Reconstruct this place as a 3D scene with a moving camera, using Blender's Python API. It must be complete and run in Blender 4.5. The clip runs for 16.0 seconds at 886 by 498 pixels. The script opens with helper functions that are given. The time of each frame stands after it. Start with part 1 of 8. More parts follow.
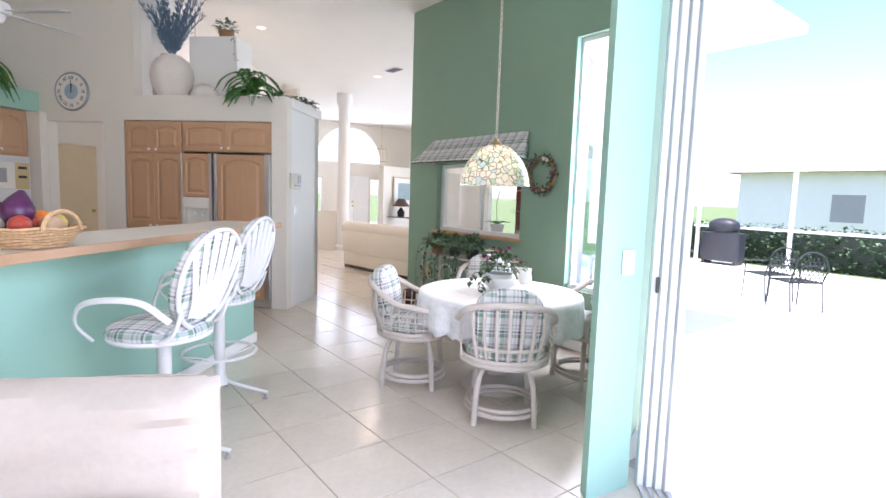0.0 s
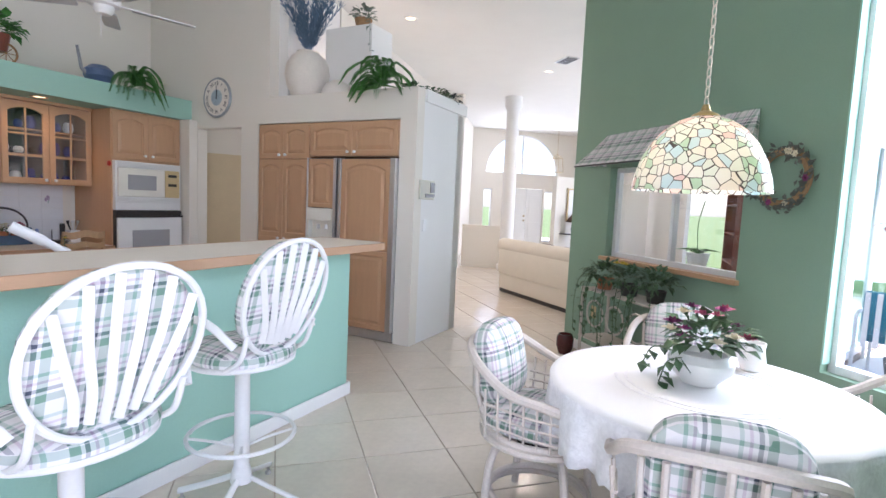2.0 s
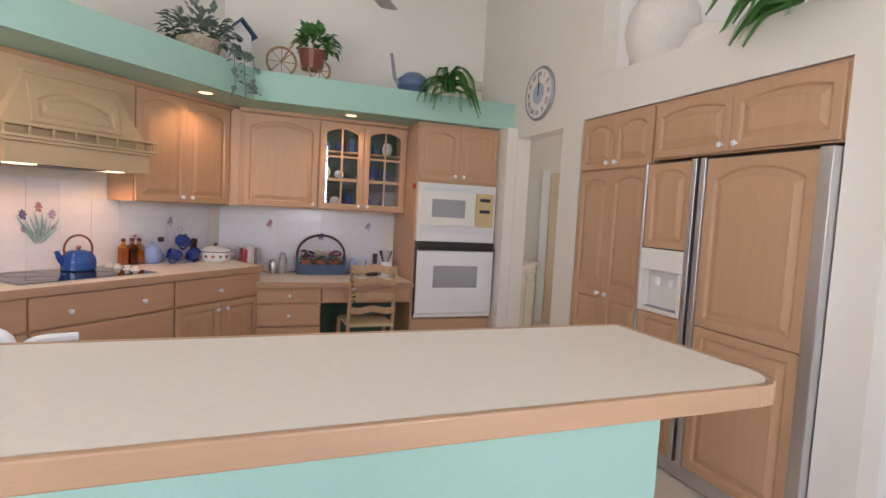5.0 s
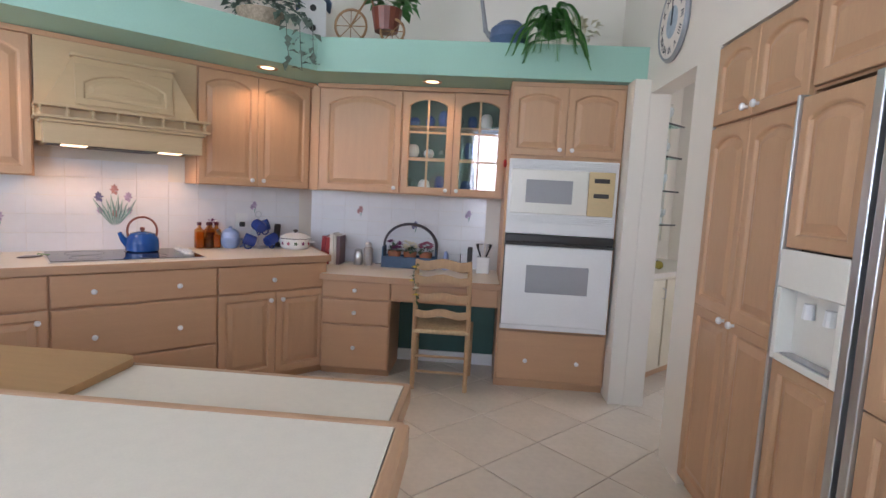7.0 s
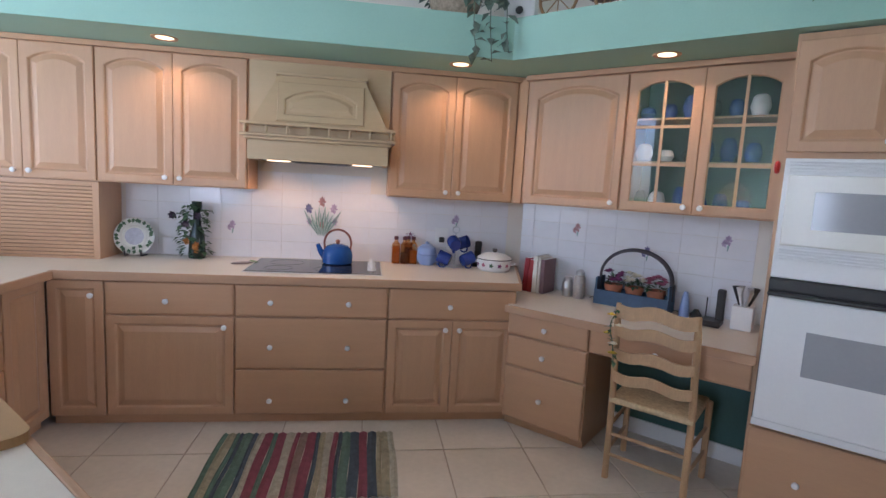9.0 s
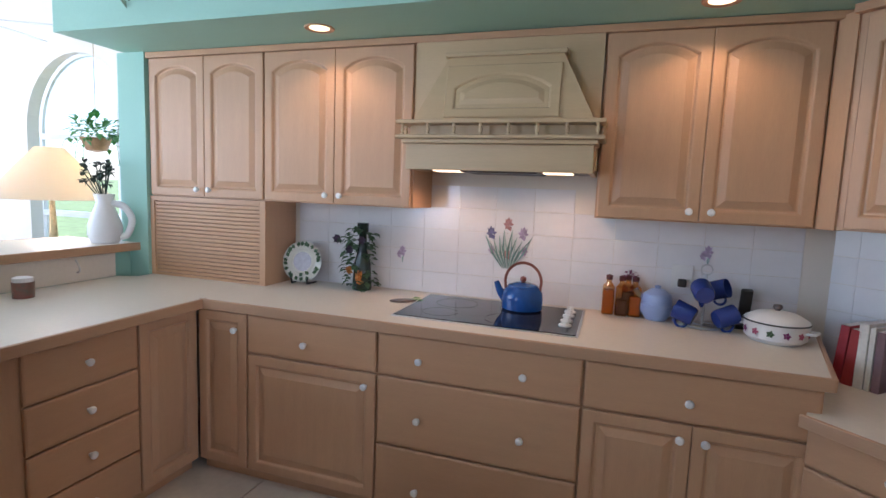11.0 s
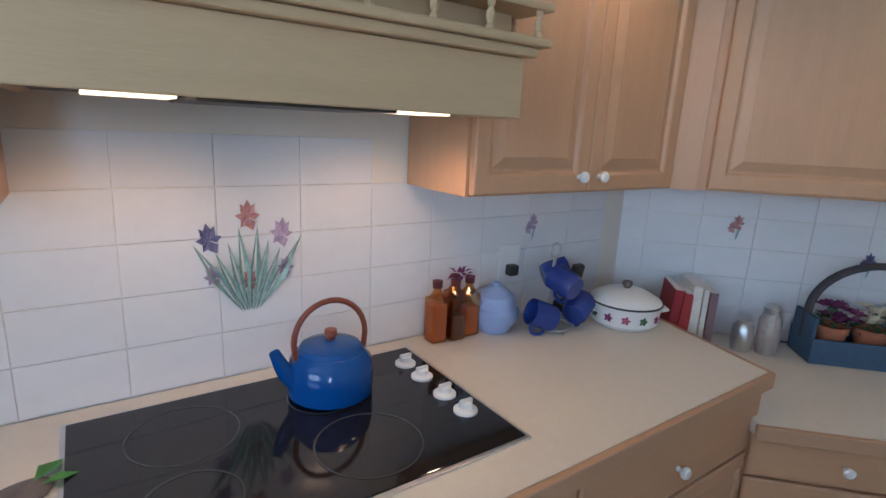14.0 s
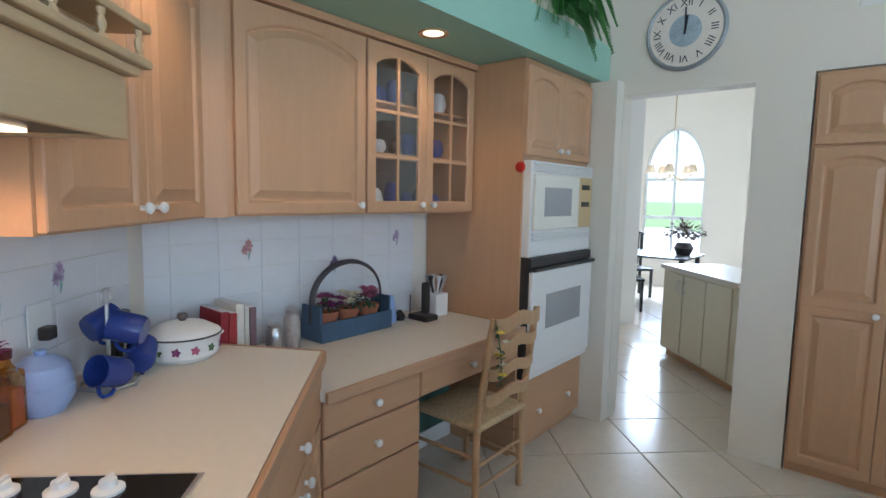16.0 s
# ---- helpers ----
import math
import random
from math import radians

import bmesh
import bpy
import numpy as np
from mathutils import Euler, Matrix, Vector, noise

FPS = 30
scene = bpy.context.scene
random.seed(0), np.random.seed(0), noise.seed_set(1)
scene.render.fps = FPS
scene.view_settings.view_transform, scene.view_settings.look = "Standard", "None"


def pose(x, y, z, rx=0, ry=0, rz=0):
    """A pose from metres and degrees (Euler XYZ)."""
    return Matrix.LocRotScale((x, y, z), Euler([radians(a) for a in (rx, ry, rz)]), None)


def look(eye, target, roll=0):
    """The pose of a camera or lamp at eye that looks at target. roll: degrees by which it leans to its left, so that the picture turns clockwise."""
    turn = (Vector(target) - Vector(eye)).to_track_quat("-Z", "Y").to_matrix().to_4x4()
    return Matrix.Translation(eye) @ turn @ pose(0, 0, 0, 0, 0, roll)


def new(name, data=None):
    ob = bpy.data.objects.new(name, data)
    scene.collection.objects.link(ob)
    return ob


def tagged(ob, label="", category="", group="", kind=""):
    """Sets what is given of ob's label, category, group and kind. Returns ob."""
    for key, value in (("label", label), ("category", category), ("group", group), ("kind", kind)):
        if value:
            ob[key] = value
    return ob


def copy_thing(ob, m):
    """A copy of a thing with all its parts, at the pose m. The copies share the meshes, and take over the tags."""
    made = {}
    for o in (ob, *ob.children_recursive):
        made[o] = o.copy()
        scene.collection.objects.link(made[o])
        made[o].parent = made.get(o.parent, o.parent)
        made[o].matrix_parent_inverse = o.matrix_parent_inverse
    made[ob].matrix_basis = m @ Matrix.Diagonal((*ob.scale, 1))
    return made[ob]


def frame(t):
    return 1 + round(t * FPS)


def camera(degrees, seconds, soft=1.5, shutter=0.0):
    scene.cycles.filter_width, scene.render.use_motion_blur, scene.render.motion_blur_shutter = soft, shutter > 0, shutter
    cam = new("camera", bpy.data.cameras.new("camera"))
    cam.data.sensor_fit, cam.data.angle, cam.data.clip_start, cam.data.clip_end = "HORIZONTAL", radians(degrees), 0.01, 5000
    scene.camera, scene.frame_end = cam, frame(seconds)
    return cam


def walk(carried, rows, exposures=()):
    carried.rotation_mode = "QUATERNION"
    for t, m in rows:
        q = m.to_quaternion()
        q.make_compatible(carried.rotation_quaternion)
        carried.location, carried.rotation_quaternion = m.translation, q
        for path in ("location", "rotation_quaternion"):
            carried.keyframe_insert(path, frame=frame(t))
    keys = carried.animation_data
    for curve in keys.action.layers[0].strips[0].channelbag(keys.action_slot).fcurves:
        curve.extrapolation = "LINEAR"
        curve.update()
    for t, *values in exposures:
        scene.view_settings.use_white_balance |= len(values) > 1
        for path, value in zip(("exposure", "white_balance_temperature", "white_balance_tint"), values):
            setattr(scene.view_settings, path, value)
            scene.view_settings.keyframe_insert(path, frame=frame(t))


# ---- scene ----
cam = camera(81.2, 16.0)
PATH = [
    (0, (-5.529, -2.322, 1.459), (-3.96, -3.545, 1.255), 1.9),
    (0.5, (-5.251, -2.617, 1.435), (-3.629, -3.771, 1.248), 2.3),
    (1, (-4.983, -2.927, 1.443), (-3.277, -3.955, 1.258), 2.4),
    (1.5, (-4.715, -3.209, 1.453), (-2.904, -4.039, 1.273), 2.4),
    (2, (-4.372, -3.39, 1.458), (-2.477, -4.002, 1.281), 2.6),
    (2.5, (-4.029, -3.514, 1.453), (-2.066, -3.856, 1.284), 2.5),
    (3, (-3.676, -3.603, 1.504), (-1.685, -3.661, 1.326), 2.7),
    (3.5, (-3.277, -3.639, 1.563), (-1.295, -3.45, 1.371), 2.9),
    (4, (-2.872, -3.694, 1.565), (-0.923, -3.284, 1.382), 2.9),
    (4.2, (-2.719, -3.734, 1.538), (-0.79, -3.234, 1.373), 2.9),
    (6.3, (-1.067, -4.208, 1.492), (0.458, -2.931, 1.286), 3.2),
    (6.5, (-0.944, -4.251, 1.493), (0.522, -2.907, 1.281), 3.2),
    (7, (-0.64, -4.289, 1.47), (0.668, -2.79, 1.263), 3.0),
    (7.5, (-0.321, -4.259, 1.479), (0.8, -2.617, 1.265), 3.0),
    (8, (-0.056, -4.179, 1.505), (0.839, -2.405, 1.281), 3.2),
    (8.5, (0.096, -4.011, 1.509), (0.758, -2.137, 1.287), 3.5),
    (9, (0.368, -3.845, 1.559), (0.656, -1.882, 1.314), 3.2),
    (9.5, (0.636, -3.63, 1.566), (0.498, -1.649, 1.328), 2.7),
    (10, (0.739, -3.336, 1.576), (0.246, -1.412, 1.341), 2.7),
    (10.2, (0.752, -3.215, 1.576), (0.138, -1.325, 1.345), 2.6),
    (12.3, (0.092, -2.115, 1.499), (-0.497, -0.214, 1.299), 1.1),
    (12.5, (0.047, -2.025, 1.494), (-0.423, -0.091, 1.293), 0.6),
    (13, (-0.036, -1.779, 1.488), (-0.134, 0.205, 1.253), 0.3),
    (13.5, (-0.113, -1.53, 1.45), (0.29, 0.417, 1.233), 0.9),
    (14, (-0.318, -1.245, 1.634), (0.802, 0.346, 1.172), 2.9),
    (14.5, (-0.379, -1.103, 1.59), (1.208, 0.055, 1.217), 3.4),
    (15, (-0.425, -1.055, 1.591), (1.412, -0.332, 1.269), 3.0),
    (15.5, (-0.519, -0.99, 1.589), (1.447, -0.737, 1.319), 2.7),
    (16, (-0.629, -0.929, 1.557), (1.353, -1.097, 1.354), 1.1),
]
EXPOSURES = [(0, 1.35, 6000, 25), (2, 1.3, 5850, 24), (3.5, 1.38, 6700, 30), (6.5, 1.6, 5950, 24), (8, 1.49, 5600, 22), (9.5, 1.36, 5400, 22), (10, 1.3, 5500, 21), (12.5, 1.2, 5200, 16), (14, 1.17, 5050, 12), (16, 1.42, 5300, 10)]
walk(cam, [(t, look(eye, target, roll)) for t, eye, target, roll in PATH], EXPOSURES)
R2 = math.sqrt(0.5)

# ---- world and large lights ----
world = bpy.data.worlds.new("world")
scene.world = world
world.use_nodes = True
wn = world.node_tree.nodes
sky = wn.new("ShaderNodeTexSky")
sky.sky_type, sky.sun_disc = "NISHITA", False
sky.sun_elevation, sky.sun_rotation = radians(75.8), radians(315)
wn["Background"].inputs["Strength"].default_value = 0.15
world.node_tree.links.new(sky.outputs["Color"], wn["Background"].inputs["Color"])


def lamp(name, kind, m, power, colour=(1, 1, 1), size=0.1, size_y=0.0, spot=0.0):
    data = bpy.data.lights.new(name, kind)
    data.energy, data.color = power, colour
    if kind == "AREA":
        data.size = size
        if size_y:
            data.shape, data.size_y = "RECTANGLE", size_y
    elif kind == "SUN":
        data.angle = radians(size)
    else:
        data.shadow_soft_size = size
    if spot:
        data.spot_size, data.spot_blend = radians(spot), 0.6
    ob = new(name, data)
    ob.matrix_world = m
    return ob


lamp("sun", "SUN", look((-2.5, 2.5, 14), (0, 0, 0)), 5, (1.0, 0.95, 0.87), 0.5)
DAY = (0.86, 0.94, 1.0)
# daylight in the openings: patio doors, nook window, entry, dining, family room
lamp("daylight_patio", "AREA", look((-6.35, -2.8, 1.5), (-4.35, -0.8, 1.2)), 60, DAY, 3.8, 2.8)
lamp("daylight_nook", "AREA", look((-2.75, -6.62, 1.75), (-2.75, -4.0, 1.5)), 34, DAY, 0.95, 2.2)
lamp("daylight_entry", "AREA", look((11.05, -11.0, 2.2), (5, -9, 1.0)), 60, DAY, 2.6, 2.6)
lamp("daylight_living", "AREA", look((3.0, -13.6, 1.7), (2.5, -9, 1.2)), 130, DAY, 6.0, 2.6)
lamp("daylight_dining", "AREA", look((8.0, -5.6, 1.8), (5.5, -3.3, 1.2)), 75, DAY, 1.5, 1.8)
lamp("daylight_family", "AREA", look((-4.5, 1.15, 1.9), (-3.2, -3.0, 1.5)), 8, DAY, 1.5, 2.2)
lamp("daylight_family_west", "AREA", look((-8.9, 0.0, 1.7), (-4, -1.5, 1.5)), 8, DAY, 2.2, 2.2)


# ---- materials ----
def mat(name, colour, rough=0.5, metal=0.0, vary=0.08, scale=6.0, bump=0.1, fine=60.0, stretch=(1, 1, 1),
        second=None, mix=0.5, glow=None, per_object=0.0, spec=0.5):
    m = bpy.data.materials.new(name)
    m.use_nodes = True
    n, l = m.node_tree.nodes, m.node_tree.links
    b = n["Principled BSDF"]
    b.inputs["Roughness"].default_value, b.inputs["Metallic"].default_value = rough, metal
    b.inputs["Specular IOR Level"].default_value = spec
    co = n.new("ShaderNodeTexCoord")
    mp = n.new("ShaderNodeMapping")
    mp.inputs["Scale"].default_value = stretch
    l.new(co.outputs["Object"], mp.inputs["Vector"])
    a = n.new("ShaderNodeTexNoise")
    a.inputs["Scale"].default_value, a.inputs["Detail"].default_value = scale, 4
    f = n.new("ShaderNodeTexNoise")
    f.inputs["Scale"].default_value, f.inputs["Detail"].default_value = fine, 6
    l.new(mp.outputs["Vector"], a.inputs["Vector"])
    l.new(mp.outputs["Vector"], f.inputs["Vector"])
    add = n.new("ShaderNodeMath")
    add.operation = "MULTIPLY_ADD"
    add.inputs[1].default_value = 0.5
    half = n.new("ShaderNodeMath")
    half.operation = "MULTIPLY"
    half.inputs[1].default_value = 0.5
    l.new(f.outputs["Fac"], half.inputs[0])
    l.new(a.outputs["Fac"], add.inputs[0])
    l.new(half.outputs[0], add.inputs[2])
    ramp = n.new("ShaderNodeValToRGB")
    c2 = second or [min(1, c * (1 + vary)) for c in colour]
    c1 = colour if second else [c * (1 - vary) for c in colour]
    ramp.color_ramp.elements[0].position, ramp.color_ramp.elements[1].position = 0.5 - mix * 0.36, 0.5 + mix * 0.36
    ramp.color_ramp.elements[0].color, ramp.color_ramp.elements[1].color = (*c1, 1), (*c2, 1)
    l.new(add.outputs[0], ramp.inputs["Fac"])
    out = ramp.outputs["Color"]
    if per_object:
        inf = n.new("ShaderNodeObjectInfo")
        hsv = n.new("ShaderNodeHueSaturation")
        rng = n.new("ShaderNodeMapRange")
        rng.inputs["To Min"].default_value, rng.inputs["To Max"].default_value = 1 - per_object, 1 + per_object
        l.new(inf.outputs["Random"], rng.inputs["Value"])
        l.new(rng.outputs["Result"], hsv.inputs["Value"])
        l.new(out, hsv.inputs["Color"])
        out = hsv.outputs["Color"]
    l.new(out, b.inputs["Base Color"])
    if bump:
        bp = n.new("ShaderNodeBump")
        bp.inputs["Strength"].default_value, bp.inputs["Distance"].default_value = bump, 0.004
        l.new(f.outputs["Fac"], bp.inputs["Height"])
        l.new(bp.outputs["Normal"], b.inputs["Normal"])
    if glow:
        b.inputs["Emission Color"].default_value, b.inputs["Emission Strength"].default_value = (*glow[0], 1), glow[1]
    return m


def glass_mat(name, tint=(1, 1, 1), rough=0.0, base=0.02):
    m = bpy.data.materials.new(name)
    m.use_nodes = True
    n, l = m.node_tree.nodes, m.node_tree.links
    n.remove(n["Principled BSDF"])
    g, t, x, fr = n.new("ShaderNodeBsdfGlossy"), n.new("ShaderNodeBsdfTransparent"), n.new("ShaderNodeMixShader"), n.new("ShaderNodeLayerWeight")
    g.inputs["Roughness"].default_value = rough
    t.inputs["Color"].default_value = (*tint, 1)
    fr.inputs["Blend"].default_value = 0.3
    pw = n.new("ShaderNodeMath")
    pw.operation = "MULTIPLY_ADD"
    pw.inputs[1].default_value, pw.inputs[2].default_value = 0.22, base
    l.new(fr.outputs["Facing"], pw.inputs[0])
    l.new(pw.outputs[0], x.inputs["Fac"])
    l.new(t.outputs[0], x.inputs[1])
    l.new(g.outputs[0], x.inputs[2])
    l.new(x.outputs[0], n["Material Output"].inputs["Surface"])
    return m


def plaid_mat(name):
    """Woven plaid: off-white ground, green and dark bands both ways with thin mauve lines."""
    m = bpy.data.materials.new(name)
    m.use_nodes = True
    n, l = m.node_tree.nodes, m.node_tree.links
    b = n["Principled BSDF"]
    b.inputs["Roughness"].default_value = 0.9
    co = n.new("ShaderNodeTexCoord")
    sep = n.new("ShaderNodeSeparateXYZ")
    l.new(co.outputs["UV"], sep.inputs[0])

    def bands(axis):
        fr = n.new("ShaderNodeMath")
        fr.operation = "FRACT"
        mul = n.new("ShaderNodeMath")
        mul.operation = "MULTIPLY"
        mul.inputs[1].default_value = 7.5
        l.new(sep.outputs[axis], mul.inputs[0])
        l.new(mul.outputs[0], fr.inputs[0])
        r = n.new("ShaderNodeValToRGB")
        r.color_ramp.interpolation = "CONSTANT"
        e = r.color_ramp.elements
        e[0].position, e[0].color = 0.0, (0.70, 0.67, 0.66, 1)
        e[1].position, e[1].color = 0.22, (0.16, 0.27, 0.2, 1)
        for p, c in ((0.40, (0.70, 0.67, 0.66, 1)), (0.47, (0.06, 0.07, 0.1, 1)), (0.56, (0.70, 0.67, 0.66, 1)),
                     (0.66, (0.5, 0.36, 0.46, 1)), (0.72, (0.70, 0.67, 0.66, 1)), (0.82, (0.3, 0.42, 0.36, 1)), (0.9, (0.70, 0.67, 0.66, 1))):
            x = e.new(p)
            x.color = c
        l.new(fr.outputs[0], r.inputs["Fac"])
        return r.outputs["Color"]
    mx = n.new("ShaderNodeMix")
    mx.data_type, mx.blend_type = "RGBA", "MIX"
    mx.inputs["Factor"].default_value = 0.5
    l.new(bands("X"), mx.inputs["A"])
    l.new(bands("Y"), mx.inputs["B"])
    l.new(mx.outputs["Result"], b.inputs["Base Color"])
    f = n.new("ShaderNodeTexNoise")
    f.inputs["Scale"].default_value = 300
    bp = n.new("ShaderNodeBump")
    bp.inputs["Strength"].default_value, bp.inputs["Distance"].default_value = 0.3, 0.002
    l.new(f.outputs["Fac"], bp.inputs["Height"])
    l.new(bp.outputs["Normal"], b.inputs["Normal"])
    return m


M_CREAM = mat("cream_paint", (0.79, 0.735, 0.65), 0.75, vary=0.02, scale=2, bump=0.12, fine=120)
M_WHITEWALL = mat("white_wall_paint", (0.83, 0.81, 0.78), 0.7, vary=0.02, scale=2, bump=0.12, fine=120)
M_CEIL = mat("ceiling_plaster", (0.84, 0.82, 0.78), 0.85, vary=0.02, scale=3, bump=0.3, fine=90)
M_SAGE = mat("sage_green_paint", (0.235, 0.355, 0.255), 0.7, vary=0.04, scale=2.5, bump=0.25, fine=110)
M_MINT = mat("mint_green_paint", (0.34, 0.56, 0.46), 0.65, vary=0.03, scale=2, bump=0.2, fine=110)
M_TRIM = mat("white_trim_paint", (0.82, 0.81, 0.78), 0.4, vary=0.02, bump=0.03)
M_WOOD = mat("pickled_oak", (0.535, 0.320, 0.180), 0.42, vary=0.1, scale=3.0, bump=0.12, fine=34, stretch=(9, 9, 0.9), mix=0.9)
M_WOODH = mat("pickled_oak_horizontal", (0.525, 0.307, 0.168), 0.42, vary=0.1, scale=3.0, bump=0.12, fine=34, stretch=(0.9, 9, 9), mix=0.9)
M_HOOD = mat("pale_straw_oak", (0.55, 0.395, 0.222), 0.42, vary=0.1, scale=3.0, bump=0.12, fine=34, stretch=(0.9, 9, 9), mix=0.9)
M_EDGE = mat("oak_edge_band", (0.47, 0.282, 0.162), 0.45, vary=0.1, scale=3.0, bump=0.1, fine=40, stretch=(1, 9, 9), mix=0.9)
M_COUNTER = mat("cream_laminate", (0.72, 0.655, 0.56), 0.38, vary=0.04, scale=40, bump=0.02, fine=260)
M_FLOORTILE = mat("glazed_floor_tile", (0.66, 0.58, 0.48), 0.2, vary=0.06, scale=3.5, bump=0.04, fine=30, per_object=0.035)
M_GROUT = mat("tile_grout", (0.40, 0.32, 0.25), 0.9, vary=0.1, scale=10, bump=0.3)
M_WALLTILE = mat("white_wall_tile", (0.80, 0.79, 0.80), 0.16, vary=0.02, scale=5, bump=0.02, fine=20, per_object=0.015)
M_WHITE = mat("white_enamel", (0.80, 0.79, 0.77), 0.3, vary=0.02, bump=0.02)
M_GREYGLASS = mat("grey_window_glass", (0.36, 0.36, 0.37), 0.12, vary=0.03, bump=0)
M_BLACKGLASS = mat("black_ceramic_glass", (0.012, 0.012, 0.014), 0.07, vary=0.1, bump=0)
M_DARK = mat("dark_metal", (0.04, 0.036, 0.034), 0.4, 0.2, vary=0.1, bump=0.05)
M_STEEL = mat("brushed_steel", (0.62, 0.62, 0.63), 0.32, 0.9, vary=0.06, bump=0.05, stretch=(1, 1, 0.1))
M_ALU = mat("white_aluminium_frame", (0.78, 0.79, 0.79), 0.35, 0.1, vary=0.03, bump=0.02)
M_PLAID = plaid_mat("plaid_fabric")
M_GLASS = glass_mat("clear_glass")
# near-black colour carries the shade inside the glazed cabinet
M_LINING = mat("shaded_cabinet_back", (0.045, 0.05, 0.06), 0.6, vary=0.1)
M_CABGLASS = glass_mat("cabinet_glass", base=0.10)
M_TINTGLASS = glass_mat("teal_tinted_glass", (0.72, 0.88, 0.86))
M_GRASS = mat("lawn", (0.12, 0.17, 0.06), 0.9, vary=0.35, scale=3, bump=0.5, fine=200)
M_PAVE = mat("pale_patio_concrete", (0.74, 0.72, 0.68), 0.75, vary=0.06, scale=2, bump=0.2, fine=80)


# ---- mesh helpers ----
def part(name, bm, material, parent=None, label="", smooth=False, m=None):
    """Link a bmesh as one mesh object under a thing or under a part."""
    bmesh.ops.recalc_face_normals(bm, faces=bm.faces)
    me = bpy.data.meshes.new(name)
    bm.to_mesh(me)
    bm.free()
    if isinstance(material, (list, tuple)):
        for x in material:
            me.materials.append(x)
    else:
        me.materials.append(material)
    if smooth:
        me.shade_smooth()
        me.set_sharp_from_angle(angle=radians(38))
    ob = new(name, me)
    if parent:
        ob.parent = parent
    if m:
        ob.matrix_basis = m
    if label:
        ob["label"] = label
    return ob


def thing(name, m, label, category, group="", kind=""):
    ob = new(name)
    ob.empty_display_size = 0.1
    ob.matrix_basis = m
    return tagged(ob, label, category, group, kind)


def box(bm, x0, x1, y0, y1, z0, z1, bevel=0.0, mi=0):
    b2 = bmesh.new() if bevel else bm
    v = [b2.verts.new(p) for p in ((x0, y0, z0), (x1, y0, z0), (x1, y1, z0), (x0, y1, z0), (x0, y0, z1), (x1, y0, z1), (x1, y1, z1), (x0, y1, z1))]
    for f in ((0, 3, 2, 1), (4, 5, 6, 7), (0, 1, 5, 4), (1, 2, 6, 5), (2, 3, 7, 6), (3, 0, 4, 7)):
        b2.faces.new([v[i] for i in f]).material_index = mi
    if bevel:
        bmesh.ops.bevel(b2, geom=list(b2.edges), offset=bevel, segments=2, affect="EDGES", profile=0.5)
        join(bm, b2, mi=mi)
    return bm


def join(bm, other, m=None, mi=None):
    vs = [bm.verts.new(m @ v.co if m else v.co) for v in other.verts]
    other.verts.index_update()
    for f in other.faces:
        try:
            g = bm.faces.new([vs[v.index] for v in f.verts])
            g.material_index = f.material_index if mi is None else mi
        except ValueError:
            pass
    other.free()


def prism(bm, poly, z0, z1, mi=0):
    lo, hi = [bm.verts.new((x, y, z0)) for x, y in poly], [bm.verts.new((x, y, z1)) for x, y in poly]
    bm.faces.new(lo[::-1]).material_index = mi
    bm.faces.new(hi).material_index = mi
    for i in range(len(poly)):
        j = (i + 1) % len(poly)
        bm.faces.new((lo[i], lo[j], hi[j], hi[i])).material_index = mi
    return bm


def rounded(x0, x1, y0, y1, r, n=5):
    pts = []
    for cx, cy, a in ((x1 - r, y1 - r, 0), (x0 + r, y1 - r, 90), (x0 + r, y0 + r, 180), (x1 - r, y0 + r, 270)):
        for i in range(n + 1):
            t = radians(a + 90 * i / n)
            pts.append((cx + r * math.cos(t), cy + r * math.sin(t)))
    return pts


def lathe(bm, profile, n=20, m=None, mi=0, wobble=0.0):
    """Turn (radius, height) points round z."""
    rings = []
    for r, z in profile:
        if r < 1e-5:
            rings.append([bm.verts.new((m or Matrix()) @ Vector((0, 0, z)))])
        else:
            rings.append([bm.verts.new((m or Matrix()) @ Vector((r * (1 + wobble * math.sin(5 * k)) * math.cos(2 * math.pi * k / n), r * (1 + wobble * math.sin(5 * k)) * math.sin(2 * math.pi * k / n), z))) for k in range(n)])
    for a, b in zip(rings, rings[1:]):
        for k in range(n):
            j = (k + 1) % n
            if len(a) == 1 and len(b) == 1:
                continue
            f = (a[0], b[k], b[j]) if len(a) == 1 else (a[k], a[j], b[0]) if len(b) == 1 else (a[k], a[j], b[j], b[k])
            bm.faces.new(f).material_index = mi
    return bm


def tube(bm, pts, r, n=8, closed=False, mi=0, flat=1.0):
    """Sweep a round section along points; r may be a list."""
    pts = [Vector(p) for p in pts]
    k = len(pts)
    rings, up = [], None
    for i, p in enumerate(pts):
        d = (pts[(i + 1) % k] - pts[i - 1]) if closed else (pts[min(i + 1, k - 1)] - pts[max(i - 1, 0)])
        d.normalize()
        if up is None:
            up = d.orthogonal().normalized()
        up = (up - d * up.dot(d)).normalized()
        side = d.cross(up)
        rr = r[i] if isinstance(r, (list, tuple)) else r
        rings.append([bm.verts.new(p + (up * math.cos(2 * math.pi * j / n) * flat + side * math.sin(2 * math.pi * j / n)) * rr) for j in range(n)])
    for i in range(k if closed else k - 1):
        a, b = rings[i], rings[(i + 1) % k]
        for j in range(n):
            bm.faces.new((a[j], a[(j + 1) % n], b[(j + 1) % n], b[j])).material_index = mi
    if not closed:
        bm.faces.new(rings[0][::-1]).material_index = mi
        bm.faces.new(rings[-1]).material_index = mi
    return bm


